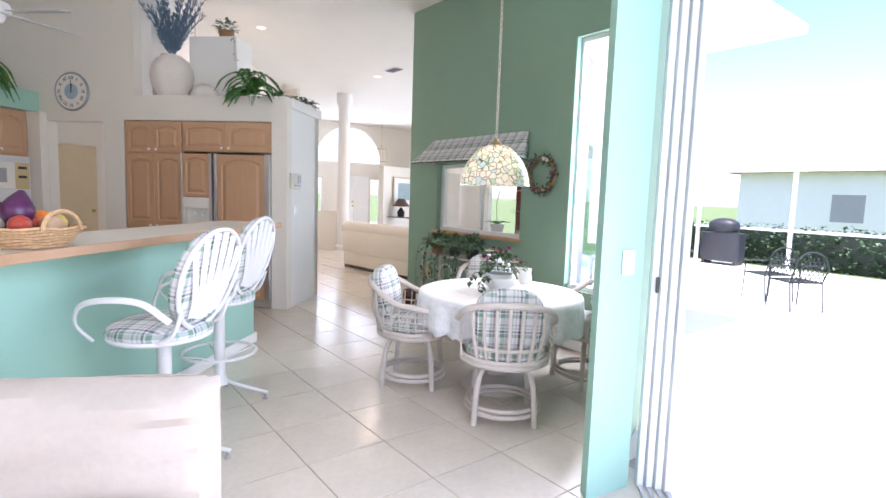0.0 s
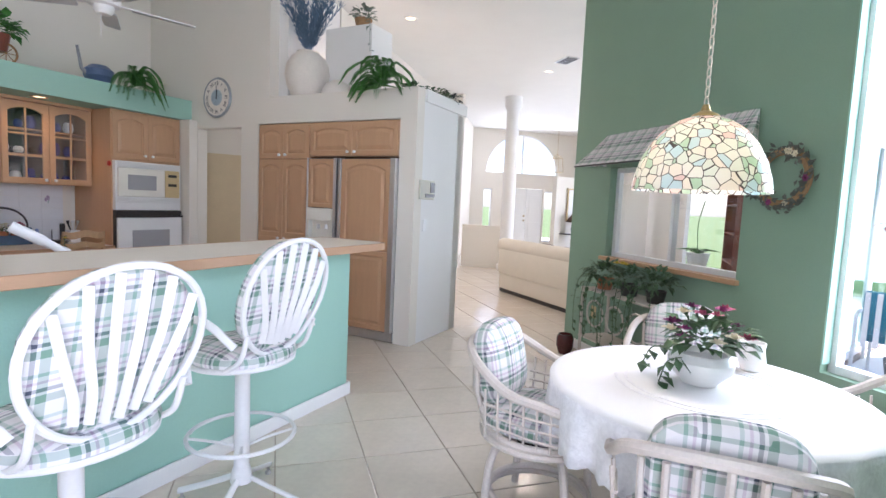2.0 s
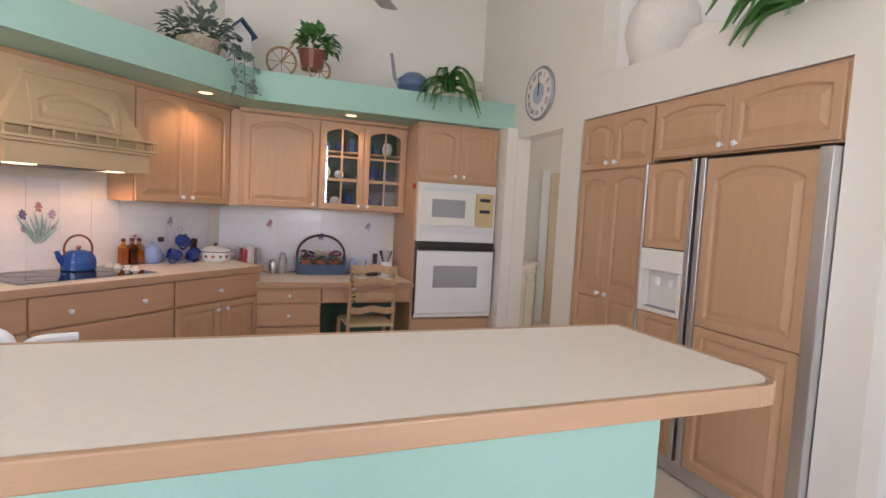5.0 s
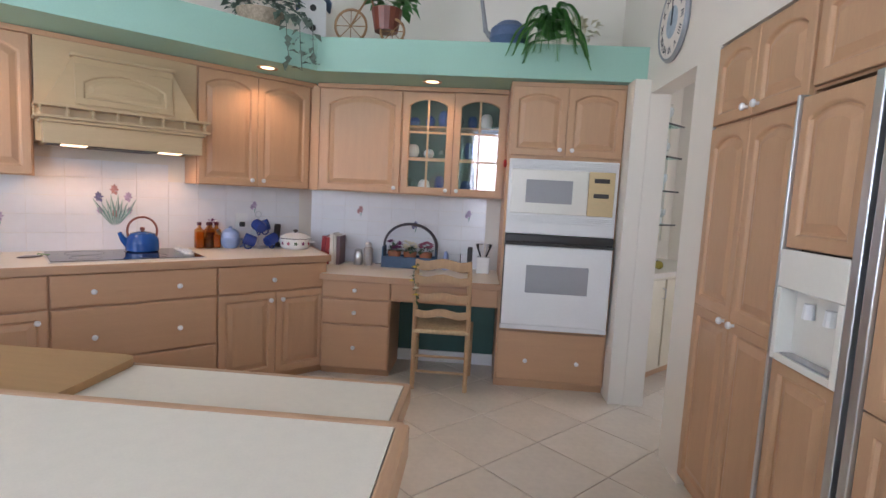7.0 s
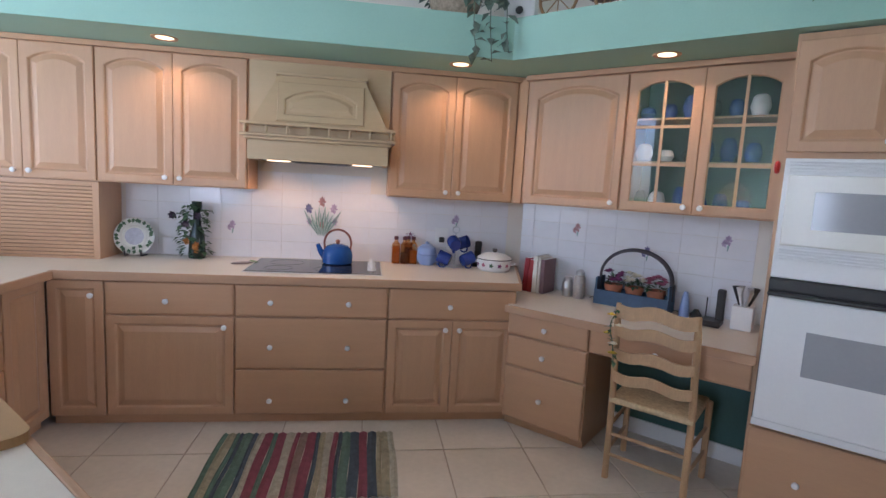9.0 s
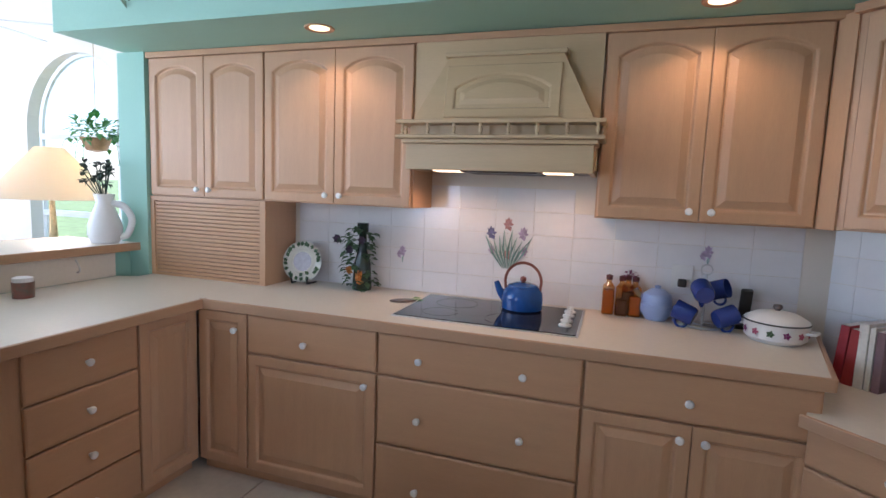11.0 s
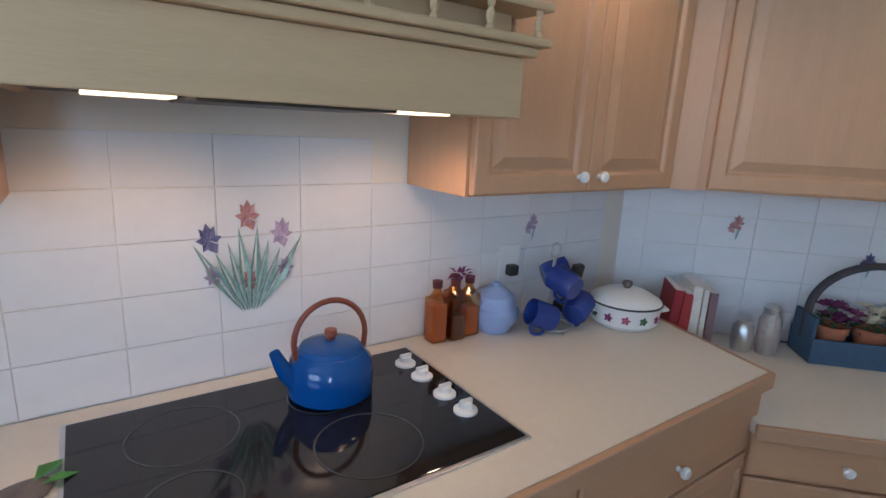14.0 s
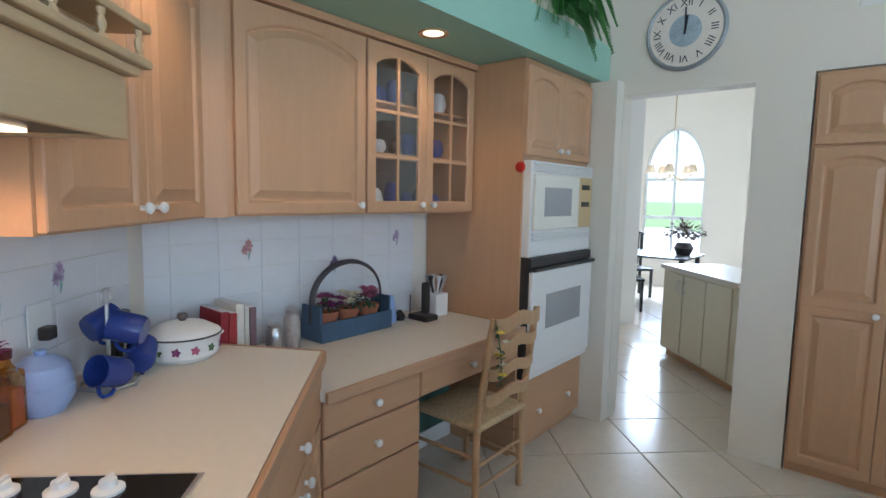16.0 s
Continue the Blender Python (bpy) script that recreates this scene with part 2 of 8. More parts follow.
def arc(c, r, a0, a1, n, plane="xy", ry=None):
    out = []
    for i in range(n + 1):
        t = radians(a0 + (a1 - a0) * i / n)
        u, v = r * math.cos(t), (ry or r) * math.sin(t)
        out.append({"xy": (c[0] + u, c[1] + v, c[2]), "xz": (c[0] + u, c[1], c[2] + v), "yz": (c[0], c[1] + u, c[2] + v)}[plane])
    return out


def curve(pts, n=6):
    """Catmull-Rom through points."""
    p = [Vector(x) for x in pts]
    p = [p[0] * 2 - p[1]] + p + [p[-1] * 2 - p[-2]]
    out = []
    for i in range(1, len(p) - 2):
        for k in range(n):
            t = k / n
            out.append(0.5 * ((2 * p[i]) + (p[i + 1] - p[i - 1]) * t + (2 * p[i - 1] - 5 * p[i] + 4 * p[i + 1] - p[i + 2]) * t * t + (3 * p[i] - p[i - 1] - 3 * p[i + 1] + p[i + 2]) * t ** 3))
    out.append(p[-2])
    return out


def wall(name, a, b, z0, z1, thick, material, holes=(), label="", inner=None):
    """A wall from a to b with its thickness on the left of a->b. holes: (u0, u1, z0, z1, arch rise)."""
    a, b = Vector((*a, 0)), Vector((*b, 0))
    d = b - a
    L, ang = d.length, math.atan2(d.y, d.x)
    bm = bmesh.new()
    u = 0.0
    for u0, u1, h0, h1, rise in sorted(holes):
        if u0 > u:
            box(bm, u, u0, 0, thick, z0, z1)
        if h0 > z0:
            box(bm, u0, u1, 0, thick, z0, h0)
        if h1 + rise < z1:
            box(bm, u0, u1, 0, thick, h1 + rise, z1)
        if rise:
            n, c, hw = 16, (u0 + u1) / 2, (u1 - u0) / 2
            for i in range(n):
                t0, t1 = math.pi * i / n, math.pi * (i + 1) / n
                p = [(c - hw * math.cos(t0), h1 + rise * math.sin(t0)), (c - hw * math.cos(t1), h1 + rise * math.sin(t1))]
                q = [(p[1][0], h1 + rise), (p[0][0], h1 + rise)]
                vs = [[bm.verts.new((x, y, z)) for x, z in p + q] for y in (0, thick)]
                bm.faces.new(vs[0])
                bm.faces.new(vs[1][::-1])
                bm.faces.new((vs[0][0], vs[0][1], vs[1][1], vs[1][0]))
        u = u1
    if u < L:
        box(bm, u, L, 0, thick, z0, z1)
    bmesh.ops.remove_doubles(bm, verts=bm.verts, dist=1e-4)
    ob = part(name, bm, material)
    ob.matrix_basis = Matrix.Translation(a) @ Matrix.Rotation(ang, 4, "Z")
    return tagged(ob, label or "painted plaster wall", "wall", kind="structure")


def W(q, s):
    """World x, y of the diagonal frame: q runs along the desk wall, s into it."""
    return ((q + s) * R2, (s - q) * R2)


M_DESK = Matrix.Rotation(radians(-45), 4, "Z")       # local x = q, y = s
M_FRIDGE = Matrix.Rotation(radians(-135), 4, "Z")    # local x = -s, y = q

# ---- structure ----
CEIL, TH = 3.9, 0.14
ZB = 2.34          # soffit underside
WY = 0.12          # range wall plane
DS = 1.20          # desk wall plane, along s
FQ = 3.71  # door and refrigerator wall plane, along q

bm = bmesh.new()
prism(bm, [(-10, 1.6), (-10, 0.9), (-4.25, -4.82), (-4.12, -4.95), (-3.32, -6.55), (-1.7, -6.55), (1.4, -14.2), (13, -14.2), (13, 3), (2, 3)], -0.06, -0.006)
tagged(part("floor", bm, M_GROUT), "beige grout bed under the floor tiles", "floor", kind="structure")
bm = bmesh.new()
prism(bm, [(-9.95, 0.95), (-4.32, -4.80), (-3.38, -6.62), (-1.72, -6.62), (1.40, -14.4), (13, -14.4), (13, 3.2), (-9.95, 3.2)], CEIL, CEIL + 0.1)
tagged(part("ceiling", bm, M_CEIL), "white textured plaster ceiling", "ceiling", kind="structure")
bm = bmesh.new()
box(bm, -400, 400, -400, 400, -0.3, -0.12)
tagged(part("ground", bm, M_GRASS), "green lawn round the house", "ground", kind="structure")
bm = bmesh.new()
prism(bm, [(-11, 0.9), (-11, -16.5), (1.4, -16.5), (1.4, -14.2), (-1.7, -6.56), (-3.33, -6.56), (-4.14, -4.97), (-4.26, -4.83), (-10.0, 0.92)], -0.11, -0.03)
tagged(part("pavement", bm, M_PAVE), "pale concrete pool patio slab", "patio", kind="structure")

# made-up paving: its pale colour gives the blown-out brightness behind the sidelights
bm = bmesh.new()
prism(bm, [(11.4, -16), (28, -16), (28, -6.5), (11.4, -6.5)], -0.11, -0.02)
tagged(part("driveway", bm, M_PAVE), "pale slab added outside the entry for the overexposed view", "driveway", kind="structure")

# kitchen
xc = R2 * 2 * DS - WY
wall("wall_north", (xc + 0.1, WY), (-2.43, WY), 0, CEIL, -TH, M_CREAM, label="cream painted kitchen wall above the range")
wall("wall_northeast", W(FQ + 0.1, DS), W(0.68, DS), 0, CEIL, -TH, M_CREAM, label="cream painted kitchen wall above the desk")
# door and refrigerator wall (u measured along -s from s = 1.1)
SPLIT, LEDGE = -0.93, 2.57
wall("wall_east", W(FQ, DS), W(FQ, SPLIT), 0, CEIL, TH, M_CREAM,
     [(DS - 0.28, DS + 0.49, 0, 2.245, 0), (DS + 0.77, DS - SPLIT + 0.001, 0, 2.27, 0)], label="cream painted wall with a doorway to the pantry")
wall("wall_cabinet_front", W(FQ, SPLIT), W(FQ, -2.89), 0, LEDGE, TH, M_CREAM,
     [(-0.001, -2.70 * -1 + SPLIT, 0, 2.27, 0)], label="cream painted wall round the built-in refrigerator")
wall("wall_cabinet_end", W(FQ + TH, -2.89), W(4.75, -2.89), 0, LEDGE - 0.12, TH, M_WHITEWALL, label="white painted end wall of the refrigerator block")
bm = bmesh.new()
prism(bm, [W(FQ + TH, -2.92), W(4.78, -2.92), W(4.78, SPLIT), W(FQ + TH, SPLIT)], LEDGE - 0.12, LEDGE)
tagged(part("plant_ledge", bm, M_WHITEWALL), "white plaster ledge on top of the refrigerator block", "ledge", kind="structure")
wall("wall_cabinet_back", W(4.75, -2.89), W(4.75, SPLIT), 0, LEDGE - 0.12, TH, M_CREAM, label="cream painted back wall of the refrigerator block")
wall("wall_pantry_side", W(FQ + TH, SPLIT), W(4.75, SPLIT), 0, CEIL, -TH, M_WHITEWALL, label="white painted pantry side wall")
wall("wall_hall", W(4.75, SPLIT), (8.9, -7.9), 0, CEIL, -TH, M_CREAM, label="cream painted hall wall")
wall("wall_foyer_angle", (8.9, -7.9), (11.2, -9.1), 0, CEIL, -TH, M_CREAM, label="cream painted foyer wall")
wall("wall_entry", (11.2, -14.1), (11.2, -9.1), 0, 2.48, -TH, M_CREAM, [(1.8, 2.2, 0.3, 2.0, 0), (2.25, 3.47, 0, 2.06, 0), (4.1, 4.4, 0.3, 2.0, 0)], label="cream painted entry wall with sidelights")
wall("wall_entry_upper", (11.2, -14.1), (11.2, -9.1), 2.48, CEIL, -TH, M_CREAM, [(1.75, 4.35, 2.52, 2.54, 1.25)], label="cream painted upper wall with a half-round window")
wall("wall_south", (1.3, -14.2), (11.4, -14.2), 0, CEIL, -TH, M_CREAM, [(0.3, 6.0, 0, 2.6, 0)], label="cream painted living room wall")
wall("wall_living_glass", (-1.7, -6.57), (1.4, -14.2), 0, CEIL, TH, M_WHITEWALL, [(0.5, 6.5, 0.0, 2.35, 0), (0.5, 2.0, 2.55, 3.15, 0)], label="white wall with tall glass doors to the patio")
# nook
wall("wall_nook", (-3.28, -6.4), (0.50, -6.4), 0, CEIL, -TH, M_SAGE,
     [(0.05, 1.02, 0.58, 3.0, 0), (1.65, 3.15, 1.02, 1.86, 0)], label="sage green painted breakfast nook wall")
wall("wall_nook_west", (-4.035, -4.46), (-3.28, -6.54), 0, CEIL, -TH * 0.4, M_SAGE, label="sage green painted nook side wall")
bm = bmesh.new()
p2 = (-4.17, -4.69)
prism(bm, [(-4.10, -4.37), (-4.14, -4.66), (-4.07, -4.71), (-4.03, -4.42)], 0.0, CEIL)
tagged(part("wall_post", bm, M_MINT), "mint green painted wall end beside the patio doors", "wall", kind="structure")
# family room
E1 = (-9.9, 0.83)
wall("wall_patio", (p2[0], p2[1]), E1, 3.05, CEIL, TH, M_MINT, label="mint green header above the patio doors")
wall("wall_patio_end", (-7.6, -1.47), E1, 0, 3.05, TH, M_CREAM, label="cream painted wall beside the patio doors")
wall("wall_family_west", (-9.4, 1.3), (-9.4, 0.2), 0, CEIL, -TH, M_CREAM, [(0.1, 0.9, 0.6, 2.5, 0)], label="cream painted family room wall")
wall("wall_family_north", (-2.41, 1.25), (-9.5, 1.25), 0, CEIL, -TH, M_CREAM, [(1.65, 3.17, 0.80, 2.05, 0.78)], label="cream painted family room wall with an arched window")
wall("wall_family_return", (-2.43, 1.25), (-2.43, WY), 0, CEIL, TH, M_MINT, label="mint green painted return wall")
bm = bmesh.new()
box(bm, -2.47, -2.25, -0.22, WY, 0, ZB)
tagged(part("wall_cabinet_pilaster", bm, M_MINT), "mint green painted wall end beside the cabinets", "wall", kind="structure")
# pantry and dining room
wall("wall_dining_window", W(9.9, 4.4), W(9.9, -0.4), 0, CEIL, TH, M_CREAM, [(2.14, 3.16, 0.55, 1.93, 0.90)], label="cream painted dining room wall with an arched window")
wall("wall_dining_north", W(FQ + TH, 4.4), W(9.9, 4.4), 0, CEIL, -TH, M_CREAM, label="cream painted dining room wall")
wall("wall_pantry_window", (5.05, -1.6), W(FQ + TH, 1.42), 0, CEIL, -TH, M_CREAM, [(0.25, 1.45, 1.10, 2.55, 0)], label="cream painted pantry wall with a window")
wall("wall_pantry_end", (5.05, -1.6), (5.60, -3.50), 0, CEIL, TH, M_CREAM, label="cream painted pantry end wall")
bm = bmesh.new()
prism(bm, [(5.50, -3.50), (5.66, -3.50), (5.78, -3.92), (5.62, -3.92)], 0, CEIL)
tagged(part("wall_pantry_pier", bm, M_WHITEWALL), "white painted pier at the dining room opening", "wall", kind="structure")

# soffit above the cabinets
SY, SS = -0.65, 0.39
qe = FQ - 0.002
ci = ((SS * 2 * R2 - SY), SY)
bm = bmesh.new()
prism(bm, [(-2.41, SY), ci, W(qe, SS), W(qe, DS - 0.002), (xc - 0.004, WY - 0.003), (-2.41, WY - 0.003)], ZB, 2.585)
tagged(part("soffit", bm, M_MINT), "mint green painted soffit above the cabinets", "soffit", kind="structure")

# ---- kitchen cabinets ----
KNOB = [(0.0, 0.0), (0.008, 0.0), (0.007, 0.012), (0.016, 0.018), (0.017, 0.026), (0.012, 0.032), (0, 0.034)]


def knob(parent, x, z, y=0.0):
    bm = lathe(bmesh.new(), KNOB, 12, Matrix.Rotation(radians(90), 4, "X"))
    return part("knob", bm, M_WHITE, parent, "white ceramic knob", True, pose(x, y, z))


def outline(w, h, d, arch, k=10):
    """Points of a panel outline inset by d, with an arched top."""
    pts = [(d, d), (w - d, d)]
    top = h - d
    rise = arch * (w - 2 * d) if arch else 0
    for i in range(k + 1):
        u = i / k
        pts.append((w - d - u * (w - 2 * d), top - rise + rise * math.sin(math.pi * u) ** 0.75))
    return pts


def square(w, h, d, k=10):
    return [(d, d), (w - d, d)] + [(w - d - (w - 2 * d) * i / k, h - d) for i in range(k + 1)]


def loops(bm, rings, fill=True):
    vs = [[bm.verts.new((x, y, z)) for x, z in pts] for pts, y in rings]
    for a, b in zip(vs, vs[1:]):
        for i in range(len(a)):
            j = (i + 1) % len(a)
            bm.faces.new((a[i], a[j], b[j], b[i]))
    bm.faces.new(vs[0][::-1])
    if fill:
        bm.faces.new(vs[-1])
    return bm


def panel(bm, w, h, arch=0.16, rail=0.058, split=0.0):
    """A raised-panel door, front at y = 0; split: height of a middle rail."""
    if split:
        lo, hi = bmesh.new(), bmesh.new()
        panel(lo, w, split, 0, rail)
        panel(hi, w, h - split, arch, rail)
        join(bm, lo)
        join(bm, hi, Matrix.Translation((0, 0, split)))
        return bm
    o = lambda d: outline(w, h, d, arch)
    loops(bm, [(square(w, h, 0.0), 0.02), (square(w, h, 0.0), 0.003), (square(w, h, 0.004), 0.0), (o(rail - 0.012), 0.0), (o(rail - 0.006), 0.003), (o(rail), 0.013),
               (o(rail + 0.008), 0.0135), (o(rail + 0.036), 0.003), (o(rail + 0.040), 0.0015)])
    return bm


def slab(bm, w, h):
    loops(bm, [(square(w, h, 0, 1), 0.02), (square(w, h, 0, 1), 0.006), (square(w, h, 0.006, 1), 0.001), (square(w, h, 0.014, 1), 0.0)])
    return bm


def glazed(bm, w, h, rail=0.058):
    """A glazed door frame with an arched top and 2 x 3 panes; the bars are in it."""
    o = lambda d: outline(w, h, d, 0.16)
    vs = [[bm.verts.new((x, y, z)) for x, z in pts] for pts, y in ((square(w, h, 0), 0.02), (square(w, h, 0), 0.003), (square(w, h, 0.004), 0), (o(rail - 0.006), 0), (o(rail), 0.006), (o(rail), 0.02))]
    for a, b in zip(vs, vs[1:] + vs[:1]):
        for i in range(len(a)):
            j = (i + 1) % len(a)
            bm.faces.new((a[i], a[j], b[j], b[i]))
    box(bm, w / 2 - 0.008, w / 2 + 0.008, 0.004, 0.016, rail - 0.01, h - rail + 0.004)
    for k in (1, 2):
        z = rail + (h - 2 * rail - 0.04) * k / 3
        box(bm, rail - 0.01, w - rail + 0.01, 0.005, 0.015, z - 0.008, z + 0.008)
    return bm


def cabinet(name, frame_m, x0, x1, yf, yb, z0, z1, fronts, label, plinth=0.0, group="kitchen cabinets", open_body=False):
    """A cabinet in a wall's frame. fronts: (kind, x0, x1, z0, z1, [knob places as shares], arch, split)."""
    ob = thing(name, frame_m @ pose(x0, yf, z0), label, "cabinet", group)
    bm = bmesh.new()
    w, h, d = x1 - x0, z1 - z0, yb - yf
    if open_body:
        box(bm, 0, 0.02, 0.022, d, 0, h)
        box(bm, w - 0.02, w, 0.022, d, 0, h)
        box(bm, 0.02, w - 0.02, 0.022, d, 0, 0.02)
        box(bm, 0.02, w - 0.02, 0.022, d, h - 0.02, h)
        # back is coloured near-black: the interior's shade is in the colour
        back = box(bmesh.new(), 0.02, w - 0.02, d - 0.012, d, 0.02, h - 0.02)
        part("back_panel", back, M_LINING, ob, "cabinet back coloured dark for the shade inside")
    else:
        box(bm, 0, w, 0.022, d, plinth, h)
    part("body", bm, M_WOOD, ob)
    if plinth:
        bm = bmesh.new()
        box(bm, 0.0, w, 0.05, d, 0, plinth)
        part("plinth", bm, M_WOODH, ob)
    for kind, a, b, c, e, knobs, arch, split in fronts:
        bm = bmesh.new()
        if kind == "drawer":
            slab(bm, b - a, e - c)
        elif kind == "glass":
            glazed(bm, b - a, e - c)
        else:
            panel(bm, b - a, e - c, arch, split=split)
        f = part("drawer" if kind == "drawer" else "door", bm, M_WOODH if kind == "drawer" else M_WOOD, ob, m=pose(a - x0, 0, c - z0))
        if kind == "glass":
            g = bmesh.new()
            box(g, 0.03, b - a - 0.03, 0.0085, 0.0115, 0.03, e - c - 0.03)
            pane = part("pane", g, M_CABGLASS, f, "clear glass pane")
            pane.visible_shadow = False
        for kx, kz in knobs:
            knob(f, kx - a, kz - c)
    return ob


def pair(x0, x1, z0, z1, kz, arch=0.16, split=0.0, g=0.003, kind="door"):
    m = (x0 + x1) / 2
    return [(kind, x0 + g, m - g / 2, z0, z1, [(m - 0.045, kz)], arch, split), (kind, m + g / 2, x1 - g, z0, z1, [(m + 0.045, kz)], arch, split)]


ID = Matrix()
UF, BF, TOPC = -0.205, -0.635, 0.905
wl = "pickled oak base cabinet below the cream counter"
cabinet("base_cabinet", ID, -1.46, -1.15, BF, WY - 0.01, 0.0, TOPC, [("door", -1.455, -1.155, 0.07, 0.895, [(-1.215, 0.81)], 0, 0)], "narrow pickled oak base cabinet in the counter's corner", 0.06)
cabinet("base_cabinet", ID, -1.15, -0.42, BF, WY - 0.01, 0.0, TOPC, [("drawer", -1.145, -0.425, 0.70, 0.895, [(-0.805, 0.785)], 0, 0), ("door", -1.145, -0.425, 0.07, 0.69, [(-0.475, 0.63)], 0, 0)], "pickled oak base cabinet with a drawer over a door", 0.06)
cabinet("base_cabinet", ID, -0.42, 0.51, BF, WY - 0.01, 0.0, TOPC, [("drawer", -0.415, 0.505, a, b, [(-0.205, k), (0.265, k)], 0, 0) for a, b, k in ((0.70, 0.895, 0.79), (0.365, 0.69, 0.51), (0.07, 0.355, 0.165))], "pickled oak drawer cabinet below the cooktop", 0.06)
cabinet("base_cabinet", ID, 0.51, 1.345, BF, WY - 0.01, 0.0, TOPC, [("drawer", 0.515, 1.34, 0.70, 0.895, [(0.905, 0.785)], 0, 0)] + pair(0.512, 1.343, 0.07, 0.69, 0.635, 0), "pickled oak base cabinet with a drawer over two doors", 0.06)
# sink side, facing east
M_SINK = pose(-1.46, 0, 0, 0, 0, 90)
cabinet("base_cabinet", M_SINK, -0.99, -0.637, 0.0, 0.6, 0.0, TOPC, [("door", -0.985, -0.640, 0.07, 0.895, [], 0, 0)], "plain pickled oak corner cabinet", 0.06)
cabinet("base_cabinet", M_SINK, -1.575, -0.99, 0.0, 0.6, 0.0, TOPC, [("drawer", -1.485, -0.995, a, b, [(-1.24, (a + b) / 2)], 0, 0) for a, b in ((0.69, 0.895), (0.49, 0.68), (0.29, 0.48), (0.07, 0.28))], "pickled oak cabinet with four drawers beside the sink", 0.06)
# diagonal counter run, facing the range: local x = -q, y = -s
M_DIAG = Matrix.Rotation(radians(135), 4, "Z")
cabinet("sink_cabinet", M_DIAG, -0.95, -0.10, 2.155, 2.72, 0.0, TOPC, pair(-0.95, -0.125, 0.07, 0.70, 0.63, 0) + [("drawer", -0.945, -0.13, 0.71, 0.895, [(-0.7, 0.79), (-0.25, 0.79)], 0, 0)], "pickled oak sink cabinet with two doors", 0.06)
cabinet("base_cabinet", M_DIAG, -2.36, -1.57, 2.155, 2.72, 0.0, TOPC, pair(-2.355, -1.575, 0.07, 0.70, 0.63, 0) + [("drawer", -2.355, -1.575, 0.71, 0.895, [(-1.96, 0.79)], 0, 0)], "pickled oak base cabinet at the end of the counter", 0.06)
dw = thing("dishwasher", M_DIAG @ pose(-1.562, 2.154, 0), "built-in dishwasher with an oak front panel and steel handle", "dishwasher")
part("body", box(bmesh.new(), 0, 0.6, 0.02, 0.57, 0.0, TOPC), M_WHITE, dw)
part("door", panel(bmesh.new(), 0.59, 0.62, 0), M_WOOD, dw, m=pose(0.005, 0, 0.1))
part("control_panel", box(bmesh.new(), 0.005, 0.595, 0.0, 0.02, 0.725, 0.895, 0.004), M_WOODH, dw)
part("handle", box(bmesh.new(), 0.08, 0.52, -0.025, 0.0, 0.75, 0.77, 0.006), M_STEEL, dw, "steel bar handle")

# counters with oak edges
CT = 0.95


def edged_top(name, poly, z, t, edges, label, m=None, material=None, band=None):
    ob = thing(name, m or Matrix(), label, "countertop")
    part("top", prism(bmesh.new(), poly, z - t, z), material or M_COUNTER, ob)
    for i in edges:
        a, b = Vector(poly[i]), Vector(poly[(i + 1) % len(poly)])
        d = (b - a)
        L, ang = d.length, math.atan2(d.y, d.x)
        bm = bmesh.new()
        box(bm, -0.012, L + 0.012, -0.02, -0.001, z - t - 0.004, z + 0.001, 0.004)
        part("edge_band", bm, band or M_EDGE, ob, "oak edge strip", False, pose(a.x, a.y, 0, 0, 0, math.degrees(ang)))
    return ob


poly = [(-2.24, WY - 0.008), (-2.24, -0.31), (-2.345, -0.36), (-2.345, -1.615), W(2.40, -2.80), W(2.40, -2.137), W(0.110, -2.137), (-1.43, -0.630), (1.355, -0.630), (1.53, WY - 0.008)]
bm_top = edged_top("kitchen_counter", poly, CT, 0.045, (4, 5, 6, 7, 8), "cream laminate counter with an oak edge, along the range and sink")

# raised bar
BT = 1.15
bar_poly = [(-2.335, -0.225), (-2.335, -1.640), W(2.48, -2.81)] + [W(2.39 + 0.10 * math.cos(t), -3.30 + 0.10 * math.sin(t)) for t in (0.3, 0, -0.4, -0.8, -1.2, -1.57)] + [W(-0.32, -3.42), (-2.95, -2.0), (-2.95, -0.225)]
bar_poly = bar_poly[::-1]
knee = [(-2.40, -0.222), (-2.40, -1.63), W(2.36, -2.85), W(2.36, -3.16), W(-0.24, -3.16), (-2.78, -1.95), (-2.78, -0.222)]
bm = prism(bmesh.new(), knee, 0.0, BT - 0.045)
tagged(part("wall_bar", bm, M_MINT), "mint green painted half wall of the breakfast bar", "half wall", kind="structure")
edged_top("breakfast_bar_counter", bar_poly, BT, 0.045, tuple(range(11)), "cream laminate bar top with a pale oak edge", band=M_EDGE)
bm = bmesh.new()
for a, b in ((W(2.375, -2.9), W(2.375, -3.175)), (W(2.375, -3.175), W(-0.24, -3.175)), (W(-0.24, -3.175), (-2.795, -1.95))):
    a, b = Vector((*a, 0)), Vector((*b, 0))
    d = b - a
    x = bmesh.new()
    box(x, 0, d.length, -0.012, 0.003, 0, 0.09, 0.003)
    join(bm, x, Matrix.Translation(a) @ Matrix.Rotation(math.atan2(d.y, d.x), 4, "Z") @ Matrix.Scale(-1, 4, (0, 1, 0)))
tagged(part("baseboard", bm, M_TRIM), "white baseboard along the breakfast bar", "baseboard", kind="structure")
# cream splash wall facing behind the sink counter
bm = bmesh.new()
prism(bm, [(-2.399, -0.37), (-2.352, -0.37), (-2.352, -1.62), (-2.399, -1.635)], CT, BT - 0.05)
